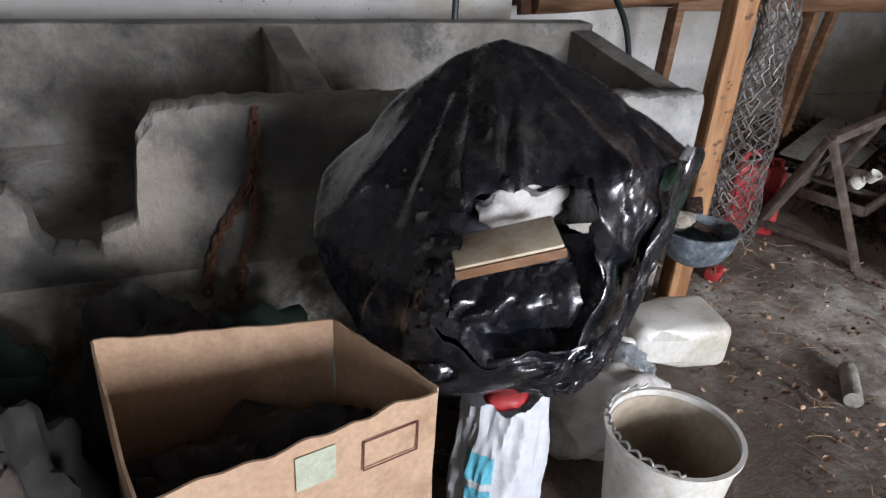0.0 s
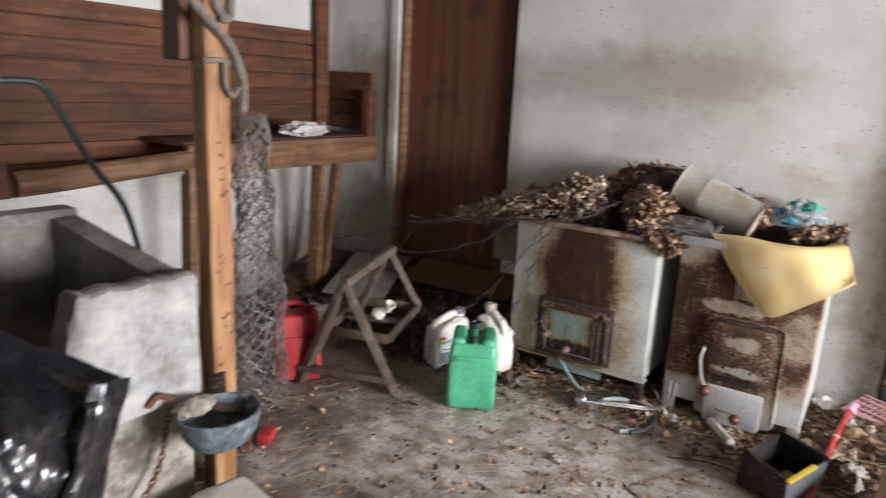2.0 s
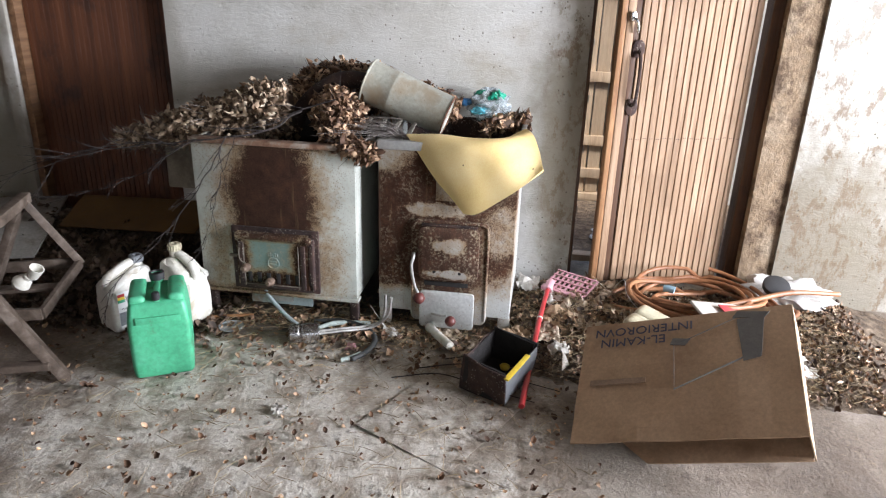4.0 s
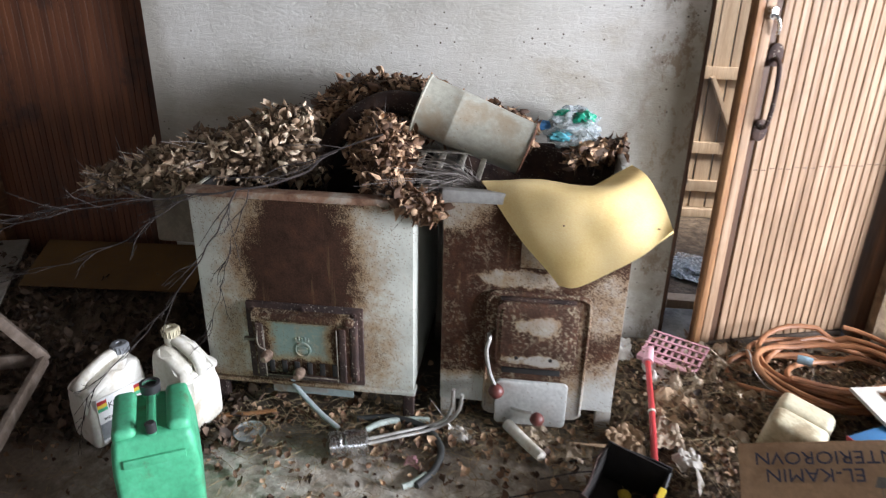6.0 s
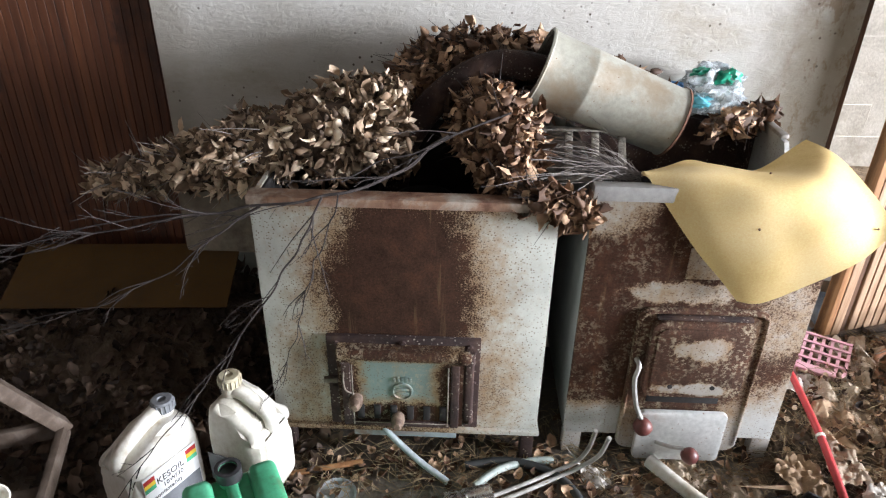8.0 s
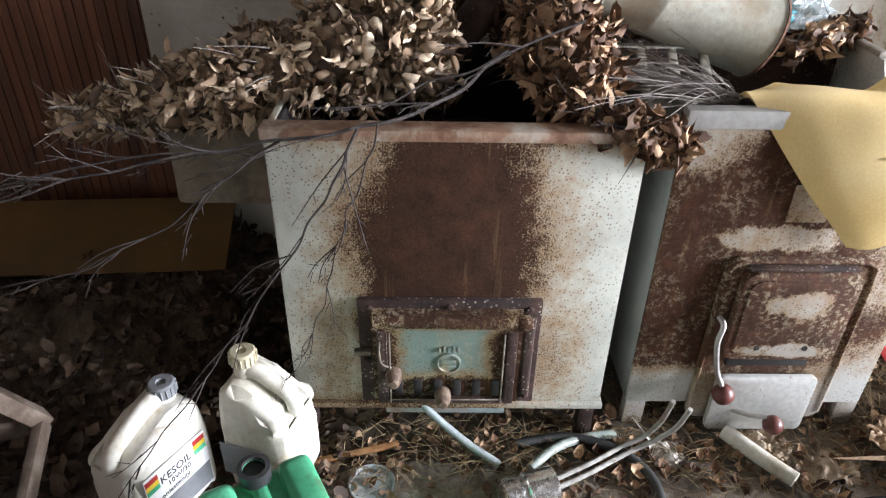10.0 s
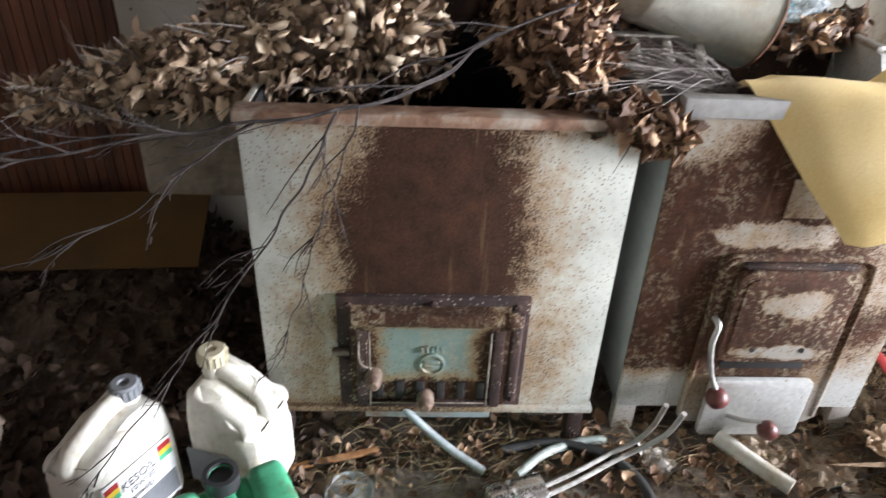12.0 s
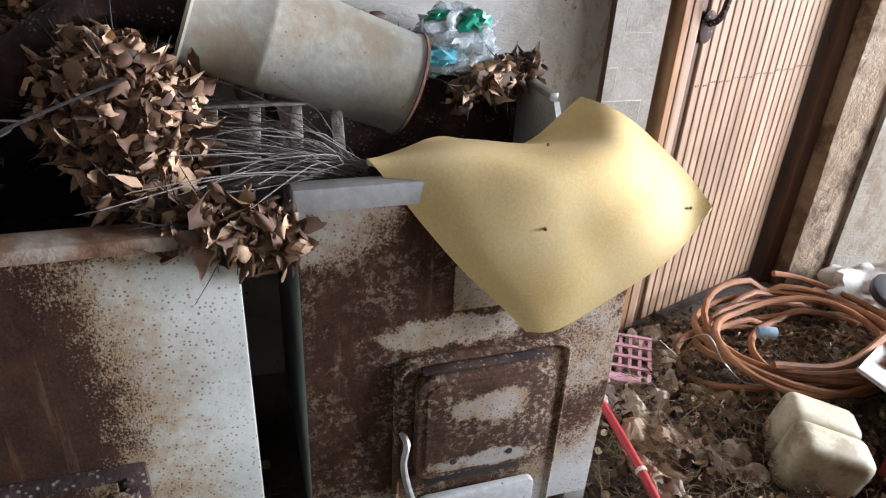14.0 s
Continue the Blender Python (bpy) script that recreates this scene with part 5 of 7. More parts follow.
whisk("brown dry leaf bundle hanging over the gap between boilers", [(4.06, 1.02, 1.02), (3.96, 0.99, 0.985), (3.87, 0.95, 0.94), (3.79, 0.90, 0.90)], (0.09, 0.115, 0.10, 0.05), 2300, 280, LEAFBROWN, 13)
whisk("small brown dry leaf tuft on the boiler rim", [(3.77, 1.00, 0.895), (3.70, 0.90, 0.885), (3.675, 0.80, 0.87), (3.665, 0.745, 0.85)], (0.02, 0.036, 0.042, 0.026), 700, 200, LEAFBROWN, 14)
whisk("dry leaf tuft at the back corner of the small boiler", [(4.20, 0.30, 0.90), (4.24, 0.20, 0.93), (4.27, 0.08, 0.95)], (0.03, 0.045, 0.04), 220, 80, LEAFBROWN, 15)
rnd = random.Random(5)
tw = bmesh.new()
for k in range(85):
    a = Vector((rnd.uniform(3.76, 3.80), rnd.uniform(0.60, 0.66), rnd.uniform(0.90, 0.925)))
    b = Vector((rnd.uniform(3.74, 3.98), rnd.uniform(0.77, 0.93), rnd.uniform(0.90, 0.985)))
    b += Vector((rnd.gauss(0, 0.06), rnd.gauss(0, 0.075), rnd.gauss(0, 0.02)))
    tube([a, a.lerp(b, 0.5) + Vector((rnd.gauss(0, 0.022), rnd.gauss(0, 0.022), rnd.uniform(0.0, 0.04))), b], 0.0011, 0.0008, 4, 3, bm=tw)
solo("twig_fan", tw, PALETWIG, "fan of thin grey tied twig ends on the boiler", "twigs", kind="stuff")

vent = thing("slotted_metal_frame", (3.9, 0.75, 0.9), "pale slotted metal frame under the twigs", "metal frame")
for i in range(4):
    part("slot_bar", beam((3.80 + 0.015 * i, 0.86 - 0.075 * i, 0.885), (4.02, 0.84 - 0.075 * i, 0.955), 0.022, 0.006), PALECON, vent)
part("cross_bar", beam((3.81, 0.90, 0.882), (3.85, 0.62, 0.882), 0.03, 0.006), PALECON, vent)
part("cross_bar", beam((4.01, 0.88, 0.958), (4.01, 0.60, 0.958), 0.03, 0.006), PALECON, vent)

# tin can over a sooty elbow pipe
a, b = Vector((4.06, 0.862, 1.122)), Vector((4.05, 0.468, 0.972))
q = (b - a).to_track_quat("Z", "X").to_matrix().to_4x4()
ln = (b - a).length
tin = thing("tin_can", tuple(b), "dull galvanised tin can lying tilted on the boiler", "tin can")
part("shell", lathe([(0.108, 0.0), (0.108, 0.0), (0.106, 0.006), (0.104, 0.01), (0.104, 0.13), (0.1055, 0.135), (0.104, 0.14), (0.0985, ln - 0.012), (0.1025, ln - 0.004), (0.101, ln), (0.095, ln - 0.008), (0.0, ln - 0.010)], a, 40, q), TIN, tin)
part("lining", lathe([(0.1075, 0.0), (0.101, 0.004), (0.095, ln - 0.03), (0, ln - 0.03)], a, 40, q), CONCRETE, tin, "dull dirty inside")
part("rim_bead", lathe([(0.104, -0.003), (0.111, -0.002), (0.112, 0.003), (0.107, 0.007), (0.104, 0.004), (0.104, -0.003)], a, 40, q), TIN, tin)
part("rust_bead", lathe([(0.099, ln - 0.006), (0.1045, ln - 0.004), (0.104, ln + 0.002), (0.098, ln + 0.003), (0.099, ln - 0.006)], a, 40, q), REDRUST, tin, "rusty rolled bottom bead")
facing = q.to_3x3().inverted() @ Vector((-0.85, -0.1, 0.45))
face = math.atan2(facing.y, facing.x)
for i in range(5):
    for j in range(9):
        if (i * 7 + j * 3) % 5:
            ang = face + radians(9 * i - 18)
            r = 0.1025
            bmx = box(-0.006, 0.006, -0.0035, 0.0035, -0.0006, 0.0012)
            mm = Matrix.Translation(a) @ q @ Matrix.Rotation(ang, 4, "Z") @ Matrix.Translation((r - 0.0075 * (j * 0.018 + 0.16 - 0.135) / 0.28, 0, 0.16 + 0.018 * j)) @ Matrix.Rotation(radians(90), 4, "Y")
            part("embossed_mark", moved(bmx, mm), TIN, tin)
solo("elbow_pipe", tube([(4.055, 0.80, 1.10), (4.055, 0.92, 1.125), (4.05, 1.02, 1.11), (4.04, 1.14, 1.03), (4.03, 1.23, 0.91), (4.03, 1.27, 0.78), (4.03, 1.28, 0.62)], 0.040, 0.046, 16), RUST, "dusty rusted bent stove pipe", "pipe")
solo("black_pot", lathe([(0, 0.62), (0.07, 0.625), (0.085, 0.70), (0.085, 0.80), (0.078, 0.80), (0.075, 0.70), (0, 0.64)], (3.86, 1.17, 0), 24), SOOT_SHADE, "sooty black pot in the boiler top", "pot")

# yellow foam sheet folded over the small boiler
FOAM_NET = (((3.79, 0.615, 0.918), (3.90, 0.49, 0.905), (4.04, 0.385, 0.862), (3.96, 0.25, 0.865), (4.035, 0.075, 0.95)),
            ((3.735, 0.600, 0.932), (3.71, 0.47, 0.945), (3.70, 0.33, 0.943), (3.74, 0.18, 0.945), (3.91, 0.045, 0.935)),
            ((3.688, 0.475, 0.77), (3.655, 0.41, 0.80), (3.635, 0.28, 0.825), (3.650, 0.14, 0.872), (3.78, 0.012, 0.90)),
            ((3.672, 0.325, 0.60), (3.655, 0.27, 0.615), (3.638, 0.18, 0.68), (3.632, 0.07, 0.765), (3.650, -0.02, 0.842)))


def bend(pts, t):
    """A smooth line through a few points."""
    n = len(pts) - 1
    i = min(int(t * n), n - 1)
    t = t * n - i
    g = lambda k: pts[k] if 0 <= k <= n else (pts[0] * 2 - pts[1] if k < 0 else pts[n] * 2 - pts[n - 1])
    p0, p1, p2, p3 = g(i - 1), g(i), g(i + 1), g(i + 2)
    return 0.5 * (2 * p1 + (p2 - p0) * t + (2 * p0 - 5 * p1 + 4 * p2 - p3) * t * t + (3 * p1 - p0 - 3 * p2 + p3) * t ** 3)


def foam(u, v):
    a, b = 2 * u - 1, 2 * v - 1
    k = 1 - 0.045 * (a * a * b * b)
    u, v = (a * k + 1) / 2, (b * k + 1) / 2
    p = bend([bend([Vector(q) for q in row], v) for row in FOAM_NET], u)
    return p + noise.noise_vector(p * 7) * 0.005


foam_ob = thing("foam_sheet", (3.7, 0.3, 0.9), "curled yellow foam sheet draped over the boiler edge", "foam sheet")
part("sheet", sheet(foam, 48, 48, 0.011), FOAM, foam_ob)
for u, v, r in ((0.62, 0.42, 0.0035), (0.25, 0.60, 0.003), (0.9, 0.9, 0.003)):
    p = foam(u, v)
    part("torn_pit", lump(p + Vector((-0.002, 0, 0.003)), (r, r, r), u * 9, 0.3, 2, 2), RAILWOOD, foam_ob, "dark torn pit")

# clear plastic bag with green and blue film by the wall
bag = thing("clear_plastic_bag", (4.3, 0.28, 0.95), "crumpled clear plastic bag with blue and green scraps", "plastic bag")
part("film", lump((4.30, 0.29, 1.0), (0.07, 0.105, 0.075), 4.2, 0.35, 2.5, 4, 0.4), CLEARFILM, bag)
part("green_scrap", lump((4.27, 0.255, 1.045), (0.03, 0.04, 0.028), 6.2, 0.5, 3, 3, 0.5), GREENSTRIP, bag, "teal green film")
part("green_scrap", lump((4.28, 0.33, 1.055), (0.02, 0.035, 0.018), 7.2, 0.5, 3, 3, 0.5), GREENSTRIP, bag)
part("blue_scrap", lump((4.26, 0.33, 0.975), (0.03, 0.05, 0.025), 8.2, 0.4, 3, 3, 0.5), CYANPRINT, bag, "pale blue film")
part("blue_scrap", lump((4.28, 0.41, 1.01), (0.02, 0.03, 0.02), 9.2, 0.4, 3, 3, 0.5), BLUEBOX, bag)
part("side_box", rough_up(box(3.98, 4.30, 1.60, 1.93, 0.53, 0.765, 0.02), 0.006, 5, 4), surf("tan_dusty_sheet_metal", [(0.11, 0.088, 0.06), (0.21, 0.175, 0.13), (0.27, 0.24, 0.19)], 5, 60, (0.7, 0.9), 0.3, dirt=(0.08, 0.06, 0.04)), boiler, "dusty tan side box on the casing")

# bare birch branch over the boiler
branch = thing("bare_branch", (3.62, 1.7, 0.85), "thin bare dark birch branch lying over the boiler", "branch")
rnd = random.Random(21)


def bough(points, r0, r1, twigs, parent=None, spread=0.5, ln=(0.08, 0.22)):
    points = [Vector(p) for p in catmull(points, 3)]
    points = [p + Vector((rnd.gauss(0, .003), rnd.gauss(0, .004), rnd.gauss(0, .004))) for p in points]
    pts = catmull(points, 2)
    ob = part("bough", tube(points, r0 * 0.8, r1 * 0.8, 6, 6), BARK, branch)
    bmt = bmesh.new()
    for _ in range(twigs):
        i = rnd.randrange(2, len(pts) - 1)
        d = (pts[i] - pts[i - 1]).normalized()
        s = Vector((rnd.uniform(-.4, .4), rnd.uniform(-1, 1), rnd.uniform(-1, 1)))
        e = (d + s * spread).normalized() * rnd.uniform(*ln)
        mid = pts[i] + e * 0.5 + Vector((rnd.uniform(-.01, .01), rnd.uniform(-.011, .011), rnd.uniform(-.011, .011)))
        tube([pts[i], mid, pts[i] + e], 0.0019, 0.0008, 4, 4, bm=bmt)
        for t in (0.35, 0.6, 0.8):
            f = pts[i] + e * t
            tube([f, f + (e.normalized() + Vector((rnd.uniform(-1, 1), rnd.uniform(-1, 1), rnd.uniform(-1, 1))) * 0.8) * rnd.uniform(0.012, 0.04)], 0.0011, 0.0006, 4, 2, bm=bmt)
    tagged(part("twig_spray", bmt, BARK, branch), kind="stuff")


bough([(3.78, 1.10, 1.01), (3.70, 1.25, 0.925), (3.62, 1.40, 0.90), (3.60, 1.58, 0.875), (3.56, 1.78, 0.855), (3.50, 2.02, 0.815), (3.44, 2.30, 0.72)], 0.006, 0.002, 14)
bough([(3.61, 1.40, 0.90), (3.58, 1.45, 0.80), (3.56, 1.53, 0.68), (3.53, 1.62, 0.55), (3.47, 1.72, 0.42), (3.38, 1.80, 0.33), (3.31, 1.92, 0.18)], 0.0038, 0.0012, 12)
bough([(3.60, 1.55, 0.88), (3.55, 1.68, 0.80), (3.50, 1.80, 0.72), (3.45, 1.98, 0.66), (3.40, 2.20, 0.62)], 0.0028, 0.001, 10)
bough([(3.58, 1.70, 0.865), (3.55, 1.90, 0.85), (3.50, 2.15, 0.80), (3.42, 2.42, 0.70), (3.35, 2.60, 0.66)], 0.0028, 0.001, 12)
bough([(3.62, 1.36, 0.91), (3.60, 1.40, 0.80), (3.585, 1.44, 0.70), (3.575, 1.48, 0.56), (3.56, 1.52, 0.44), (3.53, 1.57, 0.33)], 0.0025, 0.001, 9, ln=(0.05, 0.12))
bough([(3.80, 0.95, 1.07), (3.72, 1.20, 0.985), (3.65, 1.36, 0.93)], 0.0035, 0.002, 3)

# ---- canisters ----
def canister(name, label, at, yaw, w, d, h, material, neck, cap, handle="long", cat="canister", slope=0.0):
    """A blow-moulded can: w along its broad face, d deep, h to its shoulder. at: the middle of its foot."""
    M = Matrix.Translation((*at, 0.004)) @ Matrix.Rotation(radians(yaw), 4, "Z")
    c = thing(name, (*at, 0), label, cat)
    bm = box(-w / 2, w / 2, -d / 2, d / 2, 0, h, 0)
    bmesh.ops.subdivide_edges(bm, edges=list(bm.edges), cuts=5, use_grid_fill=True)
    for v in bm.verts:
        t = v.co.z / h
        k = 1 - 0.10 * max(0, t - 0.75) / 0.25 - 0.04 * max(0, 0.06 - t) / 0.06
        v.co.x *= k
        v.co.y *= k * (1 + 0.02 * math.sin(t * math.pi))
        if t > 0.7:
            v.co.z -= slope * h * min(1, max(0, 0.62 - (v.co.x / w + 0.5)) / 0.62) * (t - 0.7) / 0.3
    bmesh.ops.bevel(bm, geom=[e for e in bm.edges if len(e.link_faces) == 2 and e.calc_face_angle(0) > 0.6], offset=0.022, segments=4, profile=0.5, affect="EDGES")
    part("body", moved(bm, M), material, c)
    hz = h
    if handle == "moulded":
        part("grip", moved(tube([(-w * 0.37, 0, h * 0.62), (-w * 0.42, 0, h * 0.76), (-w * 0.36, 0, h * 0.88), (-w * 0.16, 0, h * 0.965), (w * 0.04, 0, h * 1.03), (w * 0.20, 0, h * 1.05)], 0.018, 0.022, 12), M), material, c)
    elif handle == "long":
        part("grip", moved(tube([(-w * 0.40, 0, h - 0.035), (-w * 0.36, 0, h + 0.02), (-w * 0.26, 0, h + 0.045), (0.0, 0, h + 0.052), (w * 0.14, 0, h + 0.03), (w * 0.18, 0, h - 0.01)], 0.017, sides=10), M), material, c)
    elif handle == "neck":
        part("grip", moved(tube([(-w * 0.42, 0, h - 0.06), (-w * 0.30, 0, h + 0.015), (-w * 0.10, 0, h + 0.05), (w * 0.12, 0, h + 0.075)], 0.020, 0.022, 10), M), material, c)
    elif handle == "block":
        part("grip", moved(box(-w * 0.06, w * 0.06, -d * 0.42, d * 0.42, h - 0.01, h + 0.016, 0.01, seg=3), M), material, c)
        for s in (-1, 1):
            part("shoulder", moved(box(s * w * 0.17, s * w * 0.45, -d * 0.40, d * 0.42, h - 0.03, h + 0.022, 0.024, seg=4), M), material, c)
    part("neck", moved(lathe([(0.026, h - 0.02), (0.026, h + neck[2]), (0.021, h + neck[2]), (0.020, h - 0.01)], (neck[0], neck[1], 0), 20), M), material, c)
    if cap is not None:
        r = 0.030
        z = h + neck[2] - 0.018
        cp = part("cap", moved(lathe([(r, z), (r, z + 0.028), (r - 0.004, z + 0.032), (0.012, z + 0.032), (0.010, z + 0.027), (0, z + 0.027)], (neck[0], neck[1], 0), 24), M), cap, c, "ribbed screw cap")
        for i in range(16):
            an = 2 * math.pi * i / 16
            part("rib", moved(box(-0.002, 0.002, -0.002, 0.002, z + 0.002, z + 0.026), M @ Matrix.Translation((neck[0] + math.cos(an) * r, neck[1] + math.sin(an) * r, 0))), cap, cp)
    return c, M


KY = -29.0
oil, OM = canister("oil_canister", "dirty white motor oil canister with a printed label", (3.455, 1.895), KY, 0.225, 0.15, 0.288, WHITEPL, (0.070, 0.0, 0.03), GREYPL, "moulded", slope=0.22)
FACE = OM @ Matrix.Translation((0, -0.0785, 0)) @ Matrix.Rotation(radians(90), 4, "X")


def on_face(x0, x1, z0, z1, material, lift, name, label=""):
    return part(name, moved(box(x0, x1, z0, z1, 0, lift), FACE), material, oil, label, False)


LABEL = surf("white_label", [(0.66, 0.67, 0.66), (0.74, 0.74, 0.73)], 6, 80, (0.4, 0.6), 0.05)
on_face(-0.085, 0.088, 0.03, 0.205, LABEL, 0.0012, "label", "white printed label")
for x in (-0.083, 0.052):
    for z, mtl in ((0.182, REDPL), (0.168, YELLOWSTRIP), (0.154, GREENPL)):
        on_face(x, x + 0.034, z, z + 0.014, mtl, 0.002, "label_stripe")
lettering("KESOIL", 0.030, FACE @ Matrix.Translation((-0.046, 0.158, 0.0016)), BLACKPL, oil, "label_name", squeeze=0.92)
lettering("10W/30", 0.020, FACE @ Matrix.Translation((-0.03, 0.137, 0.0016)), BLACKPL, oil, "label_grade")
lettering("moniasteöljy", 0.019, FACE @ Matrix.Translation((-0.068, 0.116, 0.0016)), BLACKPL, oil, "label_text")
on_face(-0.083, 0.086, 0.04, 0.105, GREYPL, 0.002, "label_panel", "grey lower label panel")
white, WM = canister("white_canister", "dirty white plastic canister with a side label", (3.545, 1.640), 72, 0.175, 0.16, 0.325, WHITEPL, (0.045, 0.0, 0.05), CREAMPL, "moulded", slope=0.26)
part("side_label", moved(box(-0.02, 0.085, 0.087, 0.0895, 0.07, 0.17), WM), GREYPL, white, "dark worn label", False)
green, GRM = canister("green_canister", "scuffed green plastic jerrycan standing on the floor", (3.155, 1.540), -61.5, 0.240, 0.265, 0.340, GREENPL, (0.0, 0.095, 0.04), None, "block")
part("cap", moved(lathe([(0.030, 0.355), (0.031, 0.385), (0.022, 0.386), (0.020, 0.37), (0, 0.368)], (0.0, 0.095, 0), 20), GRM), BLACKPL, green, "black open screw cap")
part("vent_cap", moved(lathe([(0.016, 0.345), (0.016, 0.372), (0.012, 0.376), (0, 0.376)], (0.0, -0.10, 0), 14), GRM), BLACKPL, green, "small black vent cap")
part("front_ridge", moved(box(-0.085, 0.085, -0.140, -0.132, 0.255, 0.285, 0.006), GRM), GREENPL, green)

# ---- corner: sawhorse, red can, leaf litter ----
def bank(x, y):
    k = max(0, min(1, (x - 3.55) / 0.8)) * max(0, min(1, (y - 1.5) / 0.5))
    return 0.22 * k * k * (3 - 2 * k) + 0.02 * noise.noise(Vector((x * 5, y * 5, 2))) * k


solo("litter_bank", sheet(lambda u, v: Vector((3.3 + 1.1 * u, 1.45 + 2.27 * v, bank(3.3 + 1.1 * u, 1.45 + 2.27 * v) - 0.004 + 0.012 * noise.noise(Vector((u * 20, v * 40, 0))))), 40, 70), LITTER, "dark bank of leaf mould in the corner", "leaf litter", kind="stuff")
rnd = random.Random(31)
spots = []
for _ in range(2600):
    x, y = rnd.uniform(3.35, 4.40), rnd.uniform(1.45, 3.4)
    spots.append(Matrix.Translation((x, y, bank(x, y) + rnd.uniform(0.004, 0.022))) @ spin(rnd, 0.72) @ Matrix.Scale(rnd.uniform(0.7, 1.2), 4))
tagged(leaf_heap("corner_leaves", spots, LEAFDARK, None, 0, rnd), "dark brown fallen leaves heaped in the corner", "fallen leaves")
solo("white_board", moved(box(-0.34, 0.34, -0.22, 0.22, 0, 0.012, 0.003), pose(4.05, 2.98, 0.20, 0, -12, 20)), GREYSLAB, "dusty pale grey board lying on the leaf litter", "board")
solo("brown_hardboard", moved(box(-0.15, 0.15, -0.40, 0.40, 0, 0.006, 0.001), pose(4.24, 2.30, 0.27, 0, -20, 4)), MUDWOOD, "brown hardboard sheet lying on the leaf litter", "board")
solo("grey_plastic_sheet", lump((3.35, 2.95, 0.05), (0.28, 0.10, 0.06), 5.5, 0.4, 2.5, 4, 0.3), SACKCLOTH, "crumpled greyish plastic sheet on the ground", "plastic sheet")

horse = thing("sawhorse", (3.0, 2.1, 0), "dusty grey wooden sawhorse frame", "sawhorse")
P0, P1 = Vector((2.78, 2.07, 0.60)), Vector((3.28, 2.20, 0.655))
FL, FRt = Vector((2.76, 2.36, 0.0)), Vector((2.955, 1.87, 0.0))
part("top_bar", beam(P0 + Vector((-0.02, -0.005, 0)), P1 + Vector((0.03, 0, 0)), 0.045, 0.045), GREYWOOD, horse)
part("leg", beam(FL, P0, 0.072, 0.04), GREYWOOD, horse)
part("leg", beam(FRt, P0 + Vector((0, 0.01, 0.0)), 0.072, 0.04), GREYWOOD, horse)
part("crossbar", beam(FL.lerp(P0, 0.16) + Vector((-0.03, 0.03, 0)), FRt.lerp(P0, 0.16) + Vector((-0.03, -0.02, 0)), 0.045, 0.03), GREYWOOD, horse)
part("leg", beam((3.24, 2.52, 0.0), P1, 0.05, 0.035), GREYWOOD, horse)
part("strut", beam((3.42, 2.08, 0.315), P1, 0.05, 0.035), GREYWOOD, horse)
T = [Vector(p) for p in ((3.02, 1.98, 0.255), (3.42, 2.08, 0.315), (3.30, 2.44, 0.30), (2.92, 2.32, 0.25))]
for i in range(4):
    part("tray_bar", beam(T[i], T[(i + 1) % 4], 0.02, 0.05), GREYWOOD, horse)
part("slat", beam(T[0].lerp(T[1], 0.5), T[3].lerp(T[2], 0.5), 0.06, 0.018), GREYWOOD, horse)
bulb = thing("white_lamp", (3.10, 2.12, 0.38), "white plastic lamp head caught in the sawhorse", "lamp")
part("globe", lathe([(0, -0.035), (0.025, -0.028), (0.038, 0), (0.03, 0.026), (0.018, 0.04), (0.018, 0.055), (0, 0.055)], (3.10, 2.12, 0.345), 20, Matrix.Rotation(radians(50), 4, "X")), WHITEPL, bulb)
part("holder", lathe([(0.022, 0), (0.030, 0.05), (0.026, 0.05), (0.018, 0)], (3.11, 2.07, 0.375), 18, Matrix.Rotation(radians(35), 4, "X")), WHITEPL, bulb)
part("wire", tube([(3.10, 2.14, 0.33), (3.13, 2.18, 0.30), (3.16, 2.20, 0.285)], 0.003), GREYPL, bulb)

red, RM = canister("red_canister", "scuffed red plastic jerrycan behind the netting", (2.79, 2.42), -40, 0.25, 0.17, 0.36, REDPL, (0.075, 0.0, 0.03), None, "long")
part("pressed_panel", moved(box(-0.10, 0.08, -0.096, -0.085, 0.07, 0.25, 0.01), RM), REDPL, red)
solo("red_scrap", moved(box(-0.05, 0.05, -0.03, 0.03, 0, 0.05, 0.012), pose(2.22, 2.02, 0.004, 0, 0, 30)), REDPL, "broken piece of red plastic on the floor", "plastic scrap")

# ---- on the floor before the boilers ----
lamp = thing("chrome_socket", (3.43, 1.04, 0.03), "scratched chrome cylinder with two thin rods", "chrome fitting")
a, b = Vector((3.418, 1.135, 0.046)), Vector((3.470, 0.955, 0.046))
q = (b - a).to_track_quat("Z", "X").to_matrix().to_4x4()
part("cylinder", lathe([(0, 0.05), (0.030, 0.05), (0.045, 0.058), (0.045, 0.095), (0.041, 0.10), (0.041, 0.108), (0.047, 0.113), (0.047, 0.185), (0.037, 0.19), (0, 0.19)], a, 28, q), CHROME, lamp)
for s in (-0.012, 0.014):
    part("rod", tube([b + Vector((s, 0, 0)), (3.52 + s, 0.86, 0.045), (3.585 + s, 0.76, 0.035), (3.60 + s, 0.70, 0.06), (3.585 + s, 0.66 + s, 0.13), (3.565 + s, 0.648 + 1.3 * s, 0.22)], 0.0065, sides=8), GALV, lamp, "bent pale metal rod")
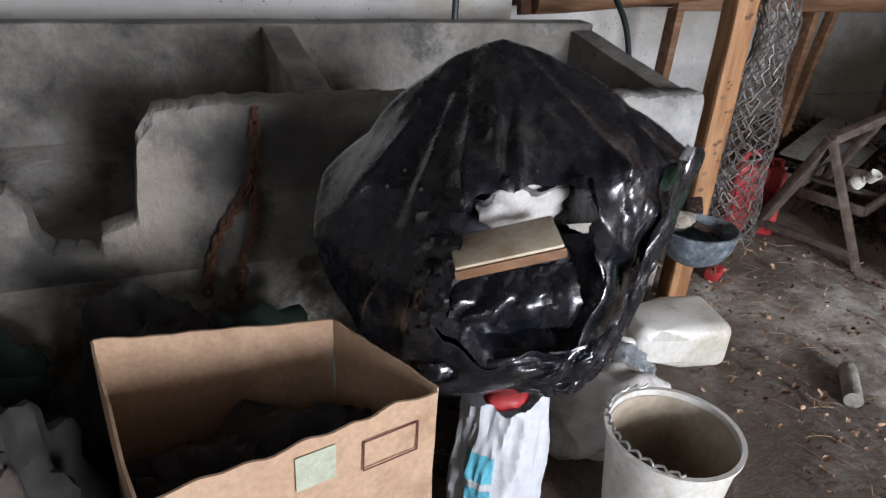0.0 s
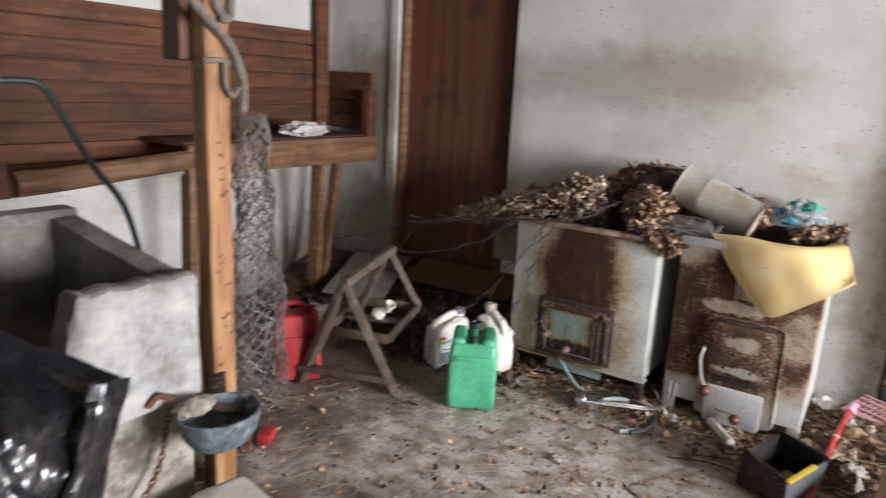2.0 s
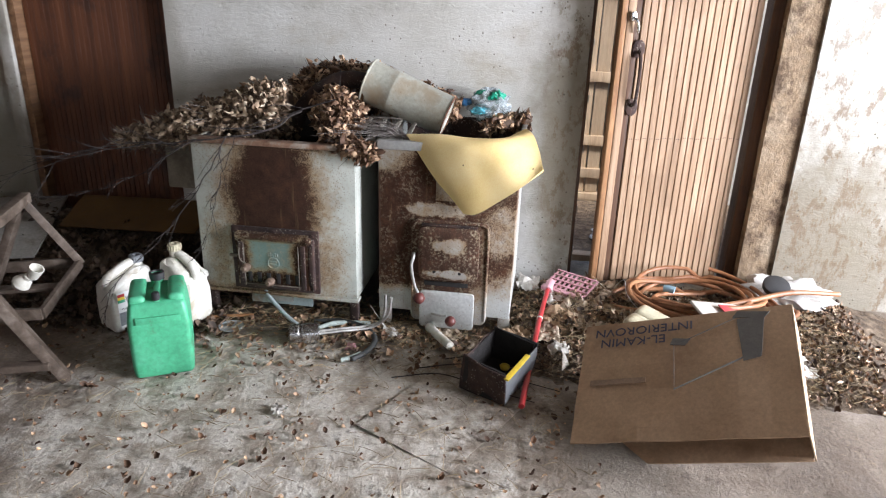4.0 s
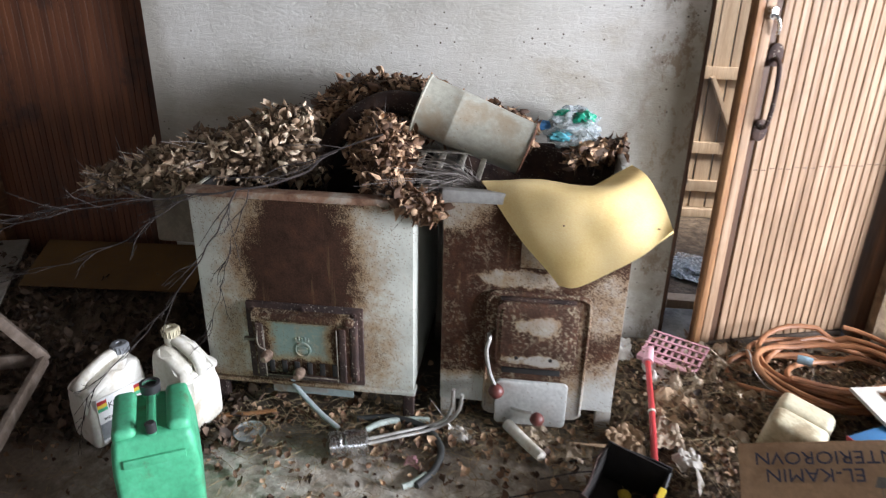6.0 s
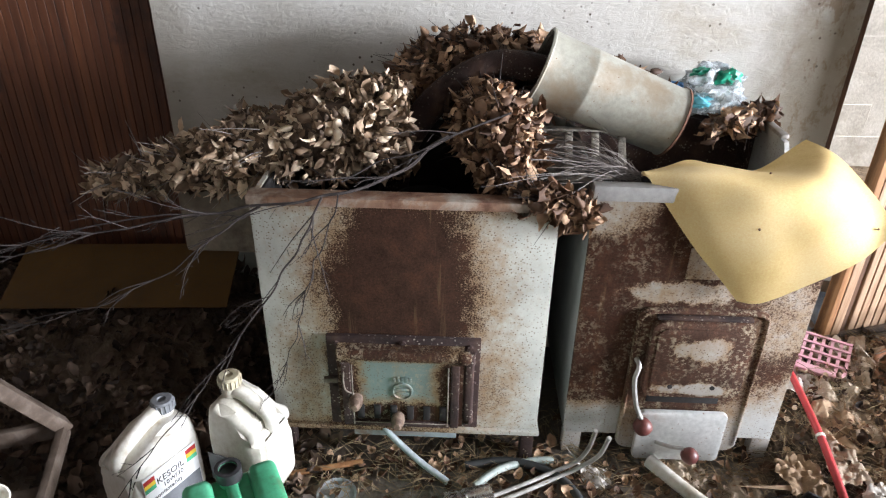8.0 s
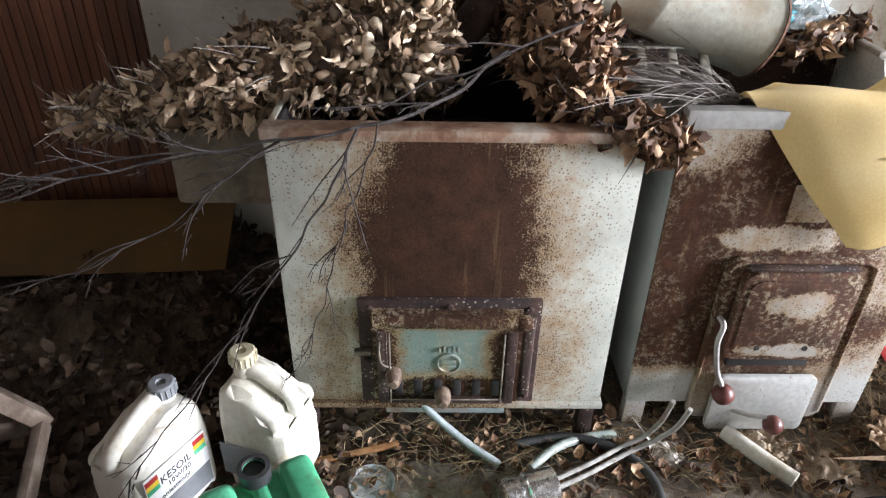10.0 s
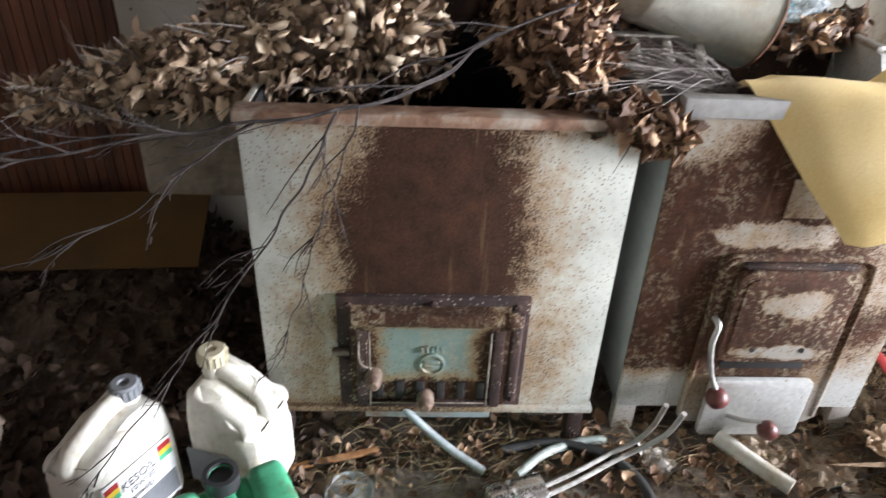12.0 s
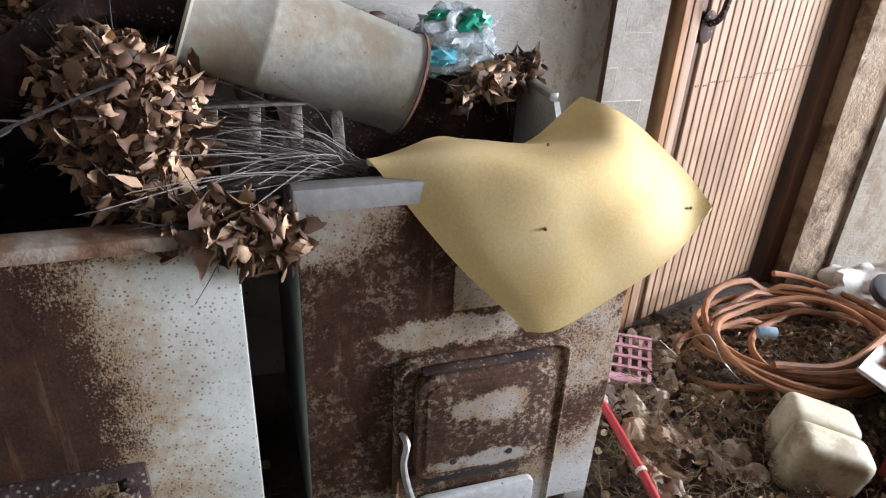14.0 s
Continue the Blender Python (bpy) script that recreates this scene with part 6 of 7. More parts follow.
solo("black_hose", tube([(3.62, 1.03, 0.02), (3.64, 0.90, 0.025), (3.60, 0.77, 0.024), (3.51, 0.70, 0.02), (3.40, 0.705, 0.018), (3.31, 0.755, 0.018)], 0.013, sides=10), RUBBER, "short black rubber hose curled on the floor", "hose")
solo("pale_hose", tube([(3.545, 1.00, 0.018), (3.60, 0.93, 0.03), (3.645, 0.84, 0.02), (3.66, 0.76, 0.016)], 0.012, sides=10), CLEARHOSE, "cloudy pale green plastic hose on the floor", "hose")
solo("hose_end", tube([(3.30, 0.80, 0.016), (3.325, 0.765, 0.018), (3.37, 0.73, 0.018)], 0.011, sides=10), CLEARHOSE, "cut end of pale green hose", "hose")
solo("aluminium_tube", tube([(3.66, 1.283, 0.145), (3.64, 1.26, 0.12), (3.60, 1.17, 0.055), (3.555, 1.08, 0.018)], 0.010, sides=10), surf("pale_blue_grey_tube", [(0.28, 0.33, 0.34), (0.42, 0.46, 0.46)], 8, 80, (0.35, 0.55), 0.1, 0.3), "pale grey bent tube leaning from the boiler", "tube")
solo("round_lid", lathe([(0, 0.010), (0.052, 0.010), (0.057, 0.014), (0.058, 0.018), (0.054, 0.018), (0.050, 0.013), (0, 0.012)], (3.495, 1.40, 0.003), 28), surf("grey_glass_lid", [(0.24, 0.27, 0.28), (0.36, 0.39, 0.40)], 8, 80, (0.3, 0.6), 0.1, dirt=(0.12, 0.09, 0.07)), "dirty grey round lid on the floor", "lid")
solo("wood_splinter", beam((3.56, 1.55, 0.02), (3.615, 1.34, 0.026), 0.018, 0.010), PINE, "split stick of yellow wood", "stick")
solo("white_tube_roll", tube([(3.655, 0.470, 0.035), (3.57, 0.405, 0.032), (3.50, 0.345, 0.030)], 0.022, 0.020, 14), WHITEPL, "dirty white plastic tube on the floor", "tube")
solo("fallen_tube", tube([(2.03, 1.14, 0.030), (2.10, 1.21, 0.030), (2.17, 1.28, 0.030)], 0.030, 0.030, 18), PALECON, "short pale pipe piece lying on the floor", "pipe")
solo("cement_board", moved(box(-0.26, 0.26, -0.22, 0.22, 0.003, 0.006, 0.001), pose(3.00, 0.30, 0, 0, 0, -28)), FLOOR, "flat grey cement board lying on the floor", "board")
rnd = random.Random(44)


def scrap(name, at, size, seed, material, label, cat="paper"):
    """A crumpled scrap with a torn outline and sharp folds."""
    def f(u, v):
        a, b = u * 2 - 1, v * 2 - 1
        k = max(abs(a), abs(b)) / max(1e-6, math.hypot(a, b))
        edge = 0.5 * (1 + 0.45 * noise.noise(Vector((a * 1.7 + seed, b * 1.7, seed))))
        x, y = a * (0.4 + 0.6 * k) * edge * size, b * (0.4 + 0.6 * k) * edge * size * 0.8
        q = Vector((x / size * 2.6 + seed, y / size * 2.6, seed * 2))
        return Vector((at[0] + x, at[1] + y, at[2] + 0.010 + size * (0.30 * abs(noise.noise(q)) + 0.14 * abs(noise.noise(q * 2.3)) + 0.05 * noise.noise(q * 6))))
    return solo(name, sheet(f, 22, 22, 0.001), material, label, cat)


for i, (x, y, s, mtl, txt) in enumerate(((3.60, 0.64, 0.09, WHITEPAPER, "scrap of white paper on the floor"), (3.43, 0.79, 0.045, PINKPL, "small pink plastic scrap"), (2.90, 0.93, 0.07, WHITEPAPER, "scrap of white paper on the floor"),
                                       (3.62, 0.36, 0.12, PAPER, "crumpled brown paper scrap"), (3.55, 0.22, 0.12, PAPER, "crumpled brown paper scrap"), (4.10, -0.28, 0.24, PAPER, "crumpled pale paper bag in the litter"), (4.15, -0.42, 0.20, PAPER, "crumpled pale paper bag in the litter"),
                                       (4.17, 0.02, 0.16, WHITEPAPER, "torn white paper in the litter"), (3.95, -0.22, 0.18, PAPER, "crumpled brown paper scrap"), (3.80, -0.25, 0.16, PAPER, "crumpled brown paper scrap"), (3.62, -0.10, 0.14, PAPER, "crumpled brown paper scrap"), (3.50, -0.14, 0.11, WHITEPAPER, "torn white paper in the litter"),
                                       (3.78, -0.14, 0.20, KRAFT, "crumpled kraft paper in the litter"), (3.88, -0.40, 0.17, KRAFT, "crumpled kraft paper in the litter"), (3.70, -0.32, 0.15, PAPER, "crumpled brown paper scrap"), (4.02, -0.13, 0.16, WHITEPAPER, "torn white paper in the litter"), (3.57, 0.05, 0.16, KRAFT, "crumpled kraft paper in the litter"))):
    scrap("paper_scrap", (x, y, 0.0 if y > 0.1 else 0.055), s, i * 1.7, mtl, txt)

# ---- rubbish heap by the slatted door ----
def heap(x, y):
    a = max(0, 1 - ((x - 3.95) / 0.62) ** 2) * max(0, min(1, (0.15 - y) / 0.35)) * max(0, min(1, (y + 1.9) / 0.4))
    return 0.07 * a + 0.018 * noise.noise(Vector((x * 7, y * 7, 5))) * min(1, a * 2)


solo("rubbish_bank", sheet(lambda u, v: Vector((3.25 + 1.10 * u, -1.9 + 2.1 * v, heap(3.25 + 1.10 * u, -1.9 + 2.1 * v) - 0.004 + 0.010 * noise.noise(Vector((u * 22, v * 40, 0))))), 44, 80), LITTER, "bank of earth and rotting leaves by the door", "litter", kind="stuff")
rnd = random.Random(51)
for nm, mtl, cnt, sc in (("pale_litter", LEAFPALE, 1300, 0.45), ("brown_litter", LEAFBROWN, 1900, 0.5), ("dark_litter", LEAFDARK, 1100, 0.6)):
    spots = []
    for _ in range(cnt):
        x, y = rnd.uniform(3.35, 4.33), rnd.uniform(-1.6, 0.08)
        spots.append(Matrix.Translation((x, y, heap(x, y) + rnd.uniform(0.004, 0.03))) @ spin(rnd, 0.55) @ Matrix.Scale(rnd.uniform(0.6, 1.4) * sc, 4))
    tagged(leaf_heap(nm, spots, mtl, None, 0, rnd), "dry leaves scattered over the rubbish heap", "fallen leaves")
spots = []
for _ in range(620):
    x = 3.62 + 0.3 * rnd.gauss(0, 1) * 0.5
    y = rnd.uniform(0.1, 1.7)
    if x < 4.3:
        spots.append(Matrix.Translation((x, y, rnd.uniform(0.004, 0.014))) @ spin(rnd, 0.8) @ Matrix.Scale(rnd.uniform(0.5, 0.95), 4))
for _ in range(1200):
    x, y = rnd.uniform(1.6, 3.6), rnd.uniform(-0.3, 2.3)
    spots.append(Matrix.Translation((x, y, rnd.uniform(0.006, 0.012))) @ spin(rnd, 0.85) @ Matrix.Scale(rnd.uniform(0.2, 0.65), 4))
tagged(leaf_heap("floor_leaves", spots, LEAFBROWN, None, 0, rnd), "brown leaf crumbs scattered over the floor", "fallen leaves")
st = bmesh.new()
for _ in range(5200):
    k = rnd.random()
    if k < 0.30:
        x, y, z = rnd.gauss(3.65, 0.16), rnd.uniform(0.05, 1.7), 0.012
    elif k < 0.84:
        x, y = rnd.uniform(3.35, 4.3), rnd.uniform(-1.5, 0.10)
        z = heap(x, y) + 0.02
    else:
        x, y, z = rnd.uniform(1.7, 3.4), rnd.uniform(-0.3, 2.3), 0.010
    if x > 4.35:
        continue
    a, l = rnd.uniform(0, math.pi), rnd.uniform(0.02, 0.11)
    d = Vector((math.cos(a), math.sin(a), rnd.uniform(-0.06, 0.14))) * l
    p = Vector((x, y, z + rnd.uniform(0, 0.015)))
    tube([p, p + d * 0.5 + Vector((0, 0, rnd.uniform(0, 0.008))), p + d], 0.0012, 0.0007, 3, 2, bm=st)
solo("straw", st, STRAW, "loose straw and thin twigs strewn over the floor", "straw", kind="stuff")
for i in range(4):
    p = Vector((3.2 + 0.1 * i, 0.55 - 0.1 * i, 0.02))
    solo("long_twig", tube([p, p + Vector((0.05, -0.2, 0.012)), p + Vector((-0.02, -0.40, 0.01)), p + Vector((-0.08, -0.6, 0.008))], 0.003, 0.0015, 5), BARK, "long thin dark twig on the floor", "twig", "twigs on the floor")

tub = thing("black_box", (3.27, 0.12, 0), "open battered metal box with a yellow strip", "box")
TM = pose(3.27, 0.115, 0.016, 7, -6, -24)
for nm, bx, mtl in (("bottom", (-0.13, 0.13, -0.10, 0.10, 0, 0.006), SOOT_SHADE), ("side", (-0.135, -0.129, -0.105, 0.105, 0, 0.17), RUST), ("side", (0.129, 0.135, -0.105, 0.105, 0, 0.17), BLACKPL), ("side", (-0.128, 0.128, 0.099, 0.105, 0, 0.15), RUST), ("side", (-0.128, 0.128, -0.105, -0.099, 0, 0.15), GREYPL)):
    part(nm, rough_up(moved(box(*bx, 0.002, seg=1), TM), 0.016, 7, 3), mtl, tub)
for i, (bx, mtl) in enumerate((((-0.124, 0.126, 0.093, 0.098, 0.008, 0.145), SOOT_SHADE), ((-0.124, 0.126, -0.098, -0.093, 0.008, 0.145), SOOT_SHADE), ((-0.128, -0.123, -0.09, 0.09, 0.008, 0.165), SOOT_SHADE), ((0.122, 0.127, -0.09, 0.09, 0.008, 0.165), SOOT_SHADE))):
    part("lining", rough_up(moved(box(*bx), TM), 0.006, 8), mtl, tub, "black lining")
part("yellow_strip", moved(box(-0.14, 0.05, -0.113, -0.092, 0.150, 0.160, 0.003), TM), YELLOWSTRIP, tub, "yellow printed strip")
part("brass_knob", moved(lathe([(0.018, 0), (0.022, 0.012), (0.012, 0.02), (0, 0.02)], (0.07, 0.0, 0.02), 16), TM), YELLOWSTRIP, tub)

rake = thing("plastic_brush", (3.6, -0.04, 0.04), "red-handled brush with a pink plastic grid head", "brush")
part("handle", tube([(3.08, 0.0, 0.030), (3.35, -0.02, 0.05), (3.70, -0.05, 0.105), (4.06, -0.085, 0.11)], 0.0125, 0.011, 12), REDPL, rake, "red plastic handle")
HM = pose(4.13, -0.20, 0.115, 0, -14, -30)
part("head_back", moved(box(-0.10, -0.07, -0.12, 0.12, -0.01, 0.012, 0.005), HM), PINKPL, rake, "pink plastic head")
for i in range(9):
    part("tine", moved(box(-0.069, 0.085, -0.116 + 0.0285 * i - 0.005, -0.116 + 0.0285 * i + 0.005, -0.003, 0.004), HM), PINKPL, rake)
for i in range(4):
    part("cross_tine", moved(box(-0.045 + 0.04 * i, -0.036 + 0.04 * i, -0.12, 0.12, 0.0042, 0.009), HM), PINKPL, rake)
part("cuff", tube([(4.04, -0.083, 0.11), (4.12, -0.10, 0.125)], 0.022, 0.019, 12, 2), PINKPL, rake)
part("pale_band", tube([(3.705, -0.0505, 0.1055), (3.715, -0.0515, 0.106)], 0.0145, 0.0145, 12, 2), WHITEPL, rake)

hosec = []
rnd = random.Random(8)
turns = [(rnd.uniform(-0.05, 0.05), rnd.uniform(-0.09, 0.09), rnd.uniform(0.155, 0.27), rnd.uniform(0.25, 0.39), rnd.uniform(-0.3, 0.3)) for _ in range(10)]
for i in range(9 * 30):
    k, f = divmod(i, 30)
    f = f / 30
    cx, cy, rx, ry, tw = (p + (q - p) * (f * f * (3 - 2 * f)) for p, q in zip(turns[k], turns[k + 1]))
    a = 2 * math.pi * f
    x, y = rx * math.cos(a), ry * math.sin(a)
    hosec.append(Vector((min(4.34, 4.03 + cx + x * math.cos(tw) - y * math.sin(tw)), -0.83 + cy + x * math.sin(tw) + y * math.cos(tw), 0.085 + 0.011 * i / 30 + 0.022 * math.sin(a * 2 + k * 1.7))))
coil = thing("orange_hose", (4.07, -0.85, 0.08), "coil of faded orange rubber hose on the rubbish", "hose")
part("coil", tube(hosec, 0.0108, sides=8, raw=True), ORANGEHOSE, coil)
part("loose_turn", tube([(3.90, -0.58, 0.18), (3.86, -0.78, 0.17), (3.92, -1.0, 0.19), (4.02, -1.25, 0.22), (4.1, -1.5, 0.2)], 0.0125, sides=8), ORANGEHOSE, coil)
part("coupling", tube([(4.06, -0.66, 0.17), (4.05, -0.685, 0.172), (4.04, -0.71, 0.17)], 0.018, sides=12), surf("blue_grey_coupling", [(0.16, 0.26, 0.32), (0.26, 0.36, 0.42)], 9, 60), coil, "blue-grey hose coupling")
solo("loose_wire", tube([(4.12, -0.42, 0.12), (4.05, -0.46, 0.20), (3.97, -0.47, 0.16), (3.93, -0.52, 0.11), (3.88, -0.55, 0.13)], 0.002, sides=5), GALV, "thin bent steel wire on the rubbish", "wire")
jugs = thing("twin_plastic_jug", (3.69, -0.55, 0.05), "dirty cream plastic jug with a double-lobed bottom", "jug")
JM = pose(3.63, -0.60, 0.085, 0, 78, 60)
for s in (-1, 1):
    part("lobe", moved(box(-0.085, 0.085, s * 0.056 - 0.056, s * 0.056 + 0.056, -0.02, 0.17, 0.036, seg=5), JM), CREAMPL, jugs)
solo("white_red_board", moved(box(-0.24, 0.24, -0.20, 0.20, 0, 0.012, 0.002), pose(3.66, -1.00, 0.13, 12, -14, 25)), WHITEPAPER, "dirty white card lid leaning on the heap", "card")
solo("red_card", moved(box(-0.06, 0.06, -0.10, 0.10, 0, 0.004, 0.001), pose(3.79, -0.97, 0.185, 12, -14, 25)), REDCARD, "red printed card label", "card")
blue = thing("blue_carton", (3.45, -0.75, 0), "open blue and white printed carton", "carton")
BM = pose(3.56, -0.78, 0.05, 0, 0, -62)
part("carton_body", moved(box(-0.10, 0.10, -0.07, 0.07, 0, 0.13, 0.002), BM), BLUEBOX, blue)
part("white_band", moved(box(-0.101, 0.101, -0.0715, -0.070, 0.0, 0.022), BM), WHITEPAPER, blue)
part("red_end", moved(box(-0.104, -0.1005, -0.07, 0.07, 0, 0.13), BM), REDCARD, blue)
lettering("Sa", 0.085, BM @ Matrix.Translation((-0.075, -0.072, 0.04)) @ Matrix.Rotation(radians(90), 4, "X"), WHITEPAPER, blue, "print")
solo("white_plastic_sheet", lump((4.22, -1.30, 0.12), (0.12, 0.20, 0.09), 12.0, 0.4, 2.5, 4, 0.4), SACKCLOTH, "crumpled dusty white plastic on the heap", "plastic sheet")
solo("black_disc", lathe([(0, 0.0), (0.06, 0.0), (0.064, 0.01), (0.064, 0.03), (0.056, 0.034), (0, 0.034)], (4.10, -1.20, 0.20), 24, Matrix.Rotation(radians(-25), 4, "Y")), BLACKPL, "round black plastic disc on the heap", "disc")

# flattened heater carton
carton = thing("heater_carton", (3.1, -0.6, 0.05), "brown cardboard heater carton with upside-down print", "carton")
solo("blue_sack", lump((3.15, -0.78, 0.10), (0.20, 0.22, 0.15), 8.8, 0.25, 2, 4, 0.25), surf("dark_blue_sack_cloth", [(0.02, 0.03, 0.07), (0.035, 0.05, 0.11)], 6, 150, (0.8, 0.95), 0.4), "stuffed dark blue sack under the carton", "sack")
E1, E2, E3 = Vector((3.39, -0.243, 0.247)), Vector((3.20, -0.94, 0.515)), Vector((2.885, -0.148, 0.024))
ux = (E2 - E1)
CW = ux.length
ux = ux.normalized()
uy = (E3 - E1)
CH = uy.length
uz = ux.cross(uy).normalized()
uy = uz.cross(ux).normalized()
CM = Matrix((ux, uy, uz)).transposed().to_4x4()
CM.translation = E1
if uz.z < 0:
    CM = CM @ Matrix.Diagonal((1, 1, -1, 1))
part("panel", moved(sheet(lambda u, v: Vector((u * CW, v * CH, 0.006 * noise.noise(Vector((u * 5, v * 4, 1))) - 0.004)), 16, 10, 0.005), CM), CARD, carton, smooth=False)
part("end_flap", moved(box(CW + 0.001, CW + 0.006, 0.0, CH * 0.98, -0.16, -0.004, 0.001), CM), CARDEDGE, carton, "pale torn end flap")
part("back_edge", moved(box(0, CW, -0.006, -0.001, -0.14, -0.006, 0.001), CM), CARD, carton)
part("base_panel", moved(box(0.0, CW, 0, CH, -0.145, -0.14, 0.001), CM), CARD, carton)


def print_at(text, x, y, s, mtl=BLUEINK):
    """Print turned upside down on the panel."""
    lettering(text, s, CM @ Matrix.Translation((x, y, 0.007)) @ Matrix.Diagonal((-1, 1, 1, 1)), mtl, carton, "print")


print_at("INTERIOROVN", 0.43, 0.035, 0.058)
print_at("EL-KAMIN", 0.33, 0.090, 0.058)
for (x0, y0, x1, y1, w) in ((0.36, 0.15, 0.365, 0.36, 0.009), (0.365, 0.355, 0.60, 0.235, 0.008), (0.38, 0.14, 0.58, 0.045, 0.004)):
    part("printed_line", moved(beam((x0, y0, 0.006), (x1, y1, 0.006), 0.001, w), CM), INK, carton)
for shape in ([(0.585, 0.05), (0.68, 0.05), (0.66, 0.235), (0.60, 0.25)], [(0.57, 0.04), (0.59, 0.012), (0.70, 0.03), (0.68, 0.055)], [(0.345, 0.145), (0.355, 0.115), (0.42, 0.125), (0.40, 0.155)]):
    part("printed_shape", moved(prism(shape, 0.004, 0.0068, "z"), CM), INK, carton, "dark printed heater picture")
part("printed_line", moved(box(0.05, 0.26, 0.29, 0.315, 0.004, 0.0062), CM), surf("faint_print", [(0.24, 0.16, 0.105), (0.28, 0.19, 0.13)], 30, 120), carton, "faint unreadable print")

# ---- heap by the trough: black bag, cardboard box, sacks ----
# black polythene draped over a drum
drum = solo("steel_drum", lathe([(0, 0), (0.19, 0), (0.195, 0.01), (0.19, 0.02), (0.19, 0.24), (0.198, 0.25), (0.19, 0.26), (0.19, 0.50), (0.198, 0.51), (0.19, 0.52), (0.19, 0.66), (0.195, 0.67), (0.18, 0.67), (0.18, 0.60), (0, 0.60)], (0.74, 1.42, 0), 36), RUST, "rusty steel drum under the black polythene", "drum")
BC0 = Vector((0.622, 1.124, 0.845))                                     # the middle of the bag's girth
BR, BU, BF = Vector((0.926, -0.373, 0.058)), Vector((0.119, 0.433, 0.894)), Vector((0.3586, 0.8206, -0.445))
GIRTH = ((0, 0.345), (12, 0.37), (20, 0.435), (27, 0.405), (43, 0.36), (70, 0.355), (90, 0.385), (116, 0.345), (145, 0.335), (163, 0.385), (183, 0.385), (210, 0.36), (242, 0.385), (262, 0.345), (281, 0.325), (305, 0.33), (338, 0.305), (360, 0.345))
MOUTH = ((0, 0.14), (25, 0.13), (45, 0.09), (90, 0.05), (135, 0.07), (180, 0.095), (215, 0.17), (240, 0.25), (270, 0.255), (295, 0.255), (315, 0.22), (338, 0.165), (360, 0.14))


def round_(table, deg):
    deg %= 360
    for (a, x), (b, y) in zip(table, table[1:]):
        if a <= deg <= b:
            return x + (y - x) * (deg - a) / (b - a)


def crease(p):
    """Sharp folds: thin ridges between flat facets."""
    n1, n2 = noise.noise(p), noise.noise(p * 2.3 + Vector((4, 1, 2)))
    return (0.35 - abs(n1)) * 1.0 + (0.3 - abs(n2)) * 0.45


def zigzag(x):
    return abs(x % 2 - 1)


def polythene(u, v):
    """A sagging tent of film: u goes round its mouth, v from the lip over the girth to the back."""
    deg = 360 * u
    th = radians(deg)
    c, s = math.cos(th), math.sin(th)
    g, m = round_(GIRTH, deg), round_(MOUTH, deg) * (1 + 0.16 * noise.noise(Vector((c * 3, s * 3, 8))))
    lip = 0.20 + 0.06 * min(0, s)
    if v < 0.62:
        k = v / 0.62
        r, a = m + (g - m) * k, lip * (1 - k ** 1.5)
    else:
        k = (v - 0.62) / 0.38
        r, a = g * (1 - 0.30 * k * k), -0.34 * k
    x, y = c * r, s * r
    d = math.hypot(x + 0.02, 0.40 - y)
    fan = math.atan2(x + 0.02, 0.44 - y)
    q = Vector((x * 3.0, y * 3.0, a * 2.0 + 0.7))
    fold = zigzag(fan * 3.4 + 0.9 * noise.noise(q * 0.8) + 0.3)
    fine = zigzag(fan * 9.0 + 1.4 * noise.noise(q * 1.4 + Vector((3, 0, 0)))) ** 2
    take = min(1, d / 0.35)
    a += take * (0.026 * (fold - 0.5) + 0.012 * fine + 0.035 * noise.noise(q * 0.9)) + 0.020 * crease(q * 1.1 + Vector((0, 2, 0))) + 0.0035 * crease(q * 3.1)
    knot = 0.7 * math.exp(-((x - 0.0) / 0.05) ** 2 - ((y - 0.15) / 0.10) ** 2) + 0.8 * math.exp(-((x - 0.24) / 0.08) ** 2 - ((y - 0.02) / 0.16) ** 2)
    a += knot * 0.055 * (abs(noise.noise(Vector((x * 16, y * 5, 3.1)))) + 0.5 * abs(noise.noise(Vector((x * 34, y * 13, 7.7)))))
    p = BC0 + BR * (c * r) + BU * (s * r) - BF * a
    if v > 0.62:
        p.z -= 0.10 * k * max(0, -s) + 0.05 * k
    return p


bagob = thing("black_plastic_bag", (0.65, 1.2, 0.3), "large dusty black polythene bag gaping open", "plastic bag")


def film_part(name, bm, label=""):
    ob = part(name, bm, BLACKFILM, bagob, label)
    ob.data.set_sharp_from_angle(angle=radians(28))
    return ob


bmh = sheet(polythene, 240, 90)
bmesh.ops.remove_doubles(bmh, verts=list(bmh.verts), dist=1e-4)
film_part("hood", bmh)
part("lining", sheet(lambda u, v: polythene(u, 0.02).lerp(BC0 + BF * 0.12, v) + Vector((0, 0, 0.02 * math.sin(u * 30))), 60, 10), BLACKFILM, bagob, "dark inside of the bag")


def on_bag(x, y, a):
    return BC0 + BR * x + BU * y - BF * a


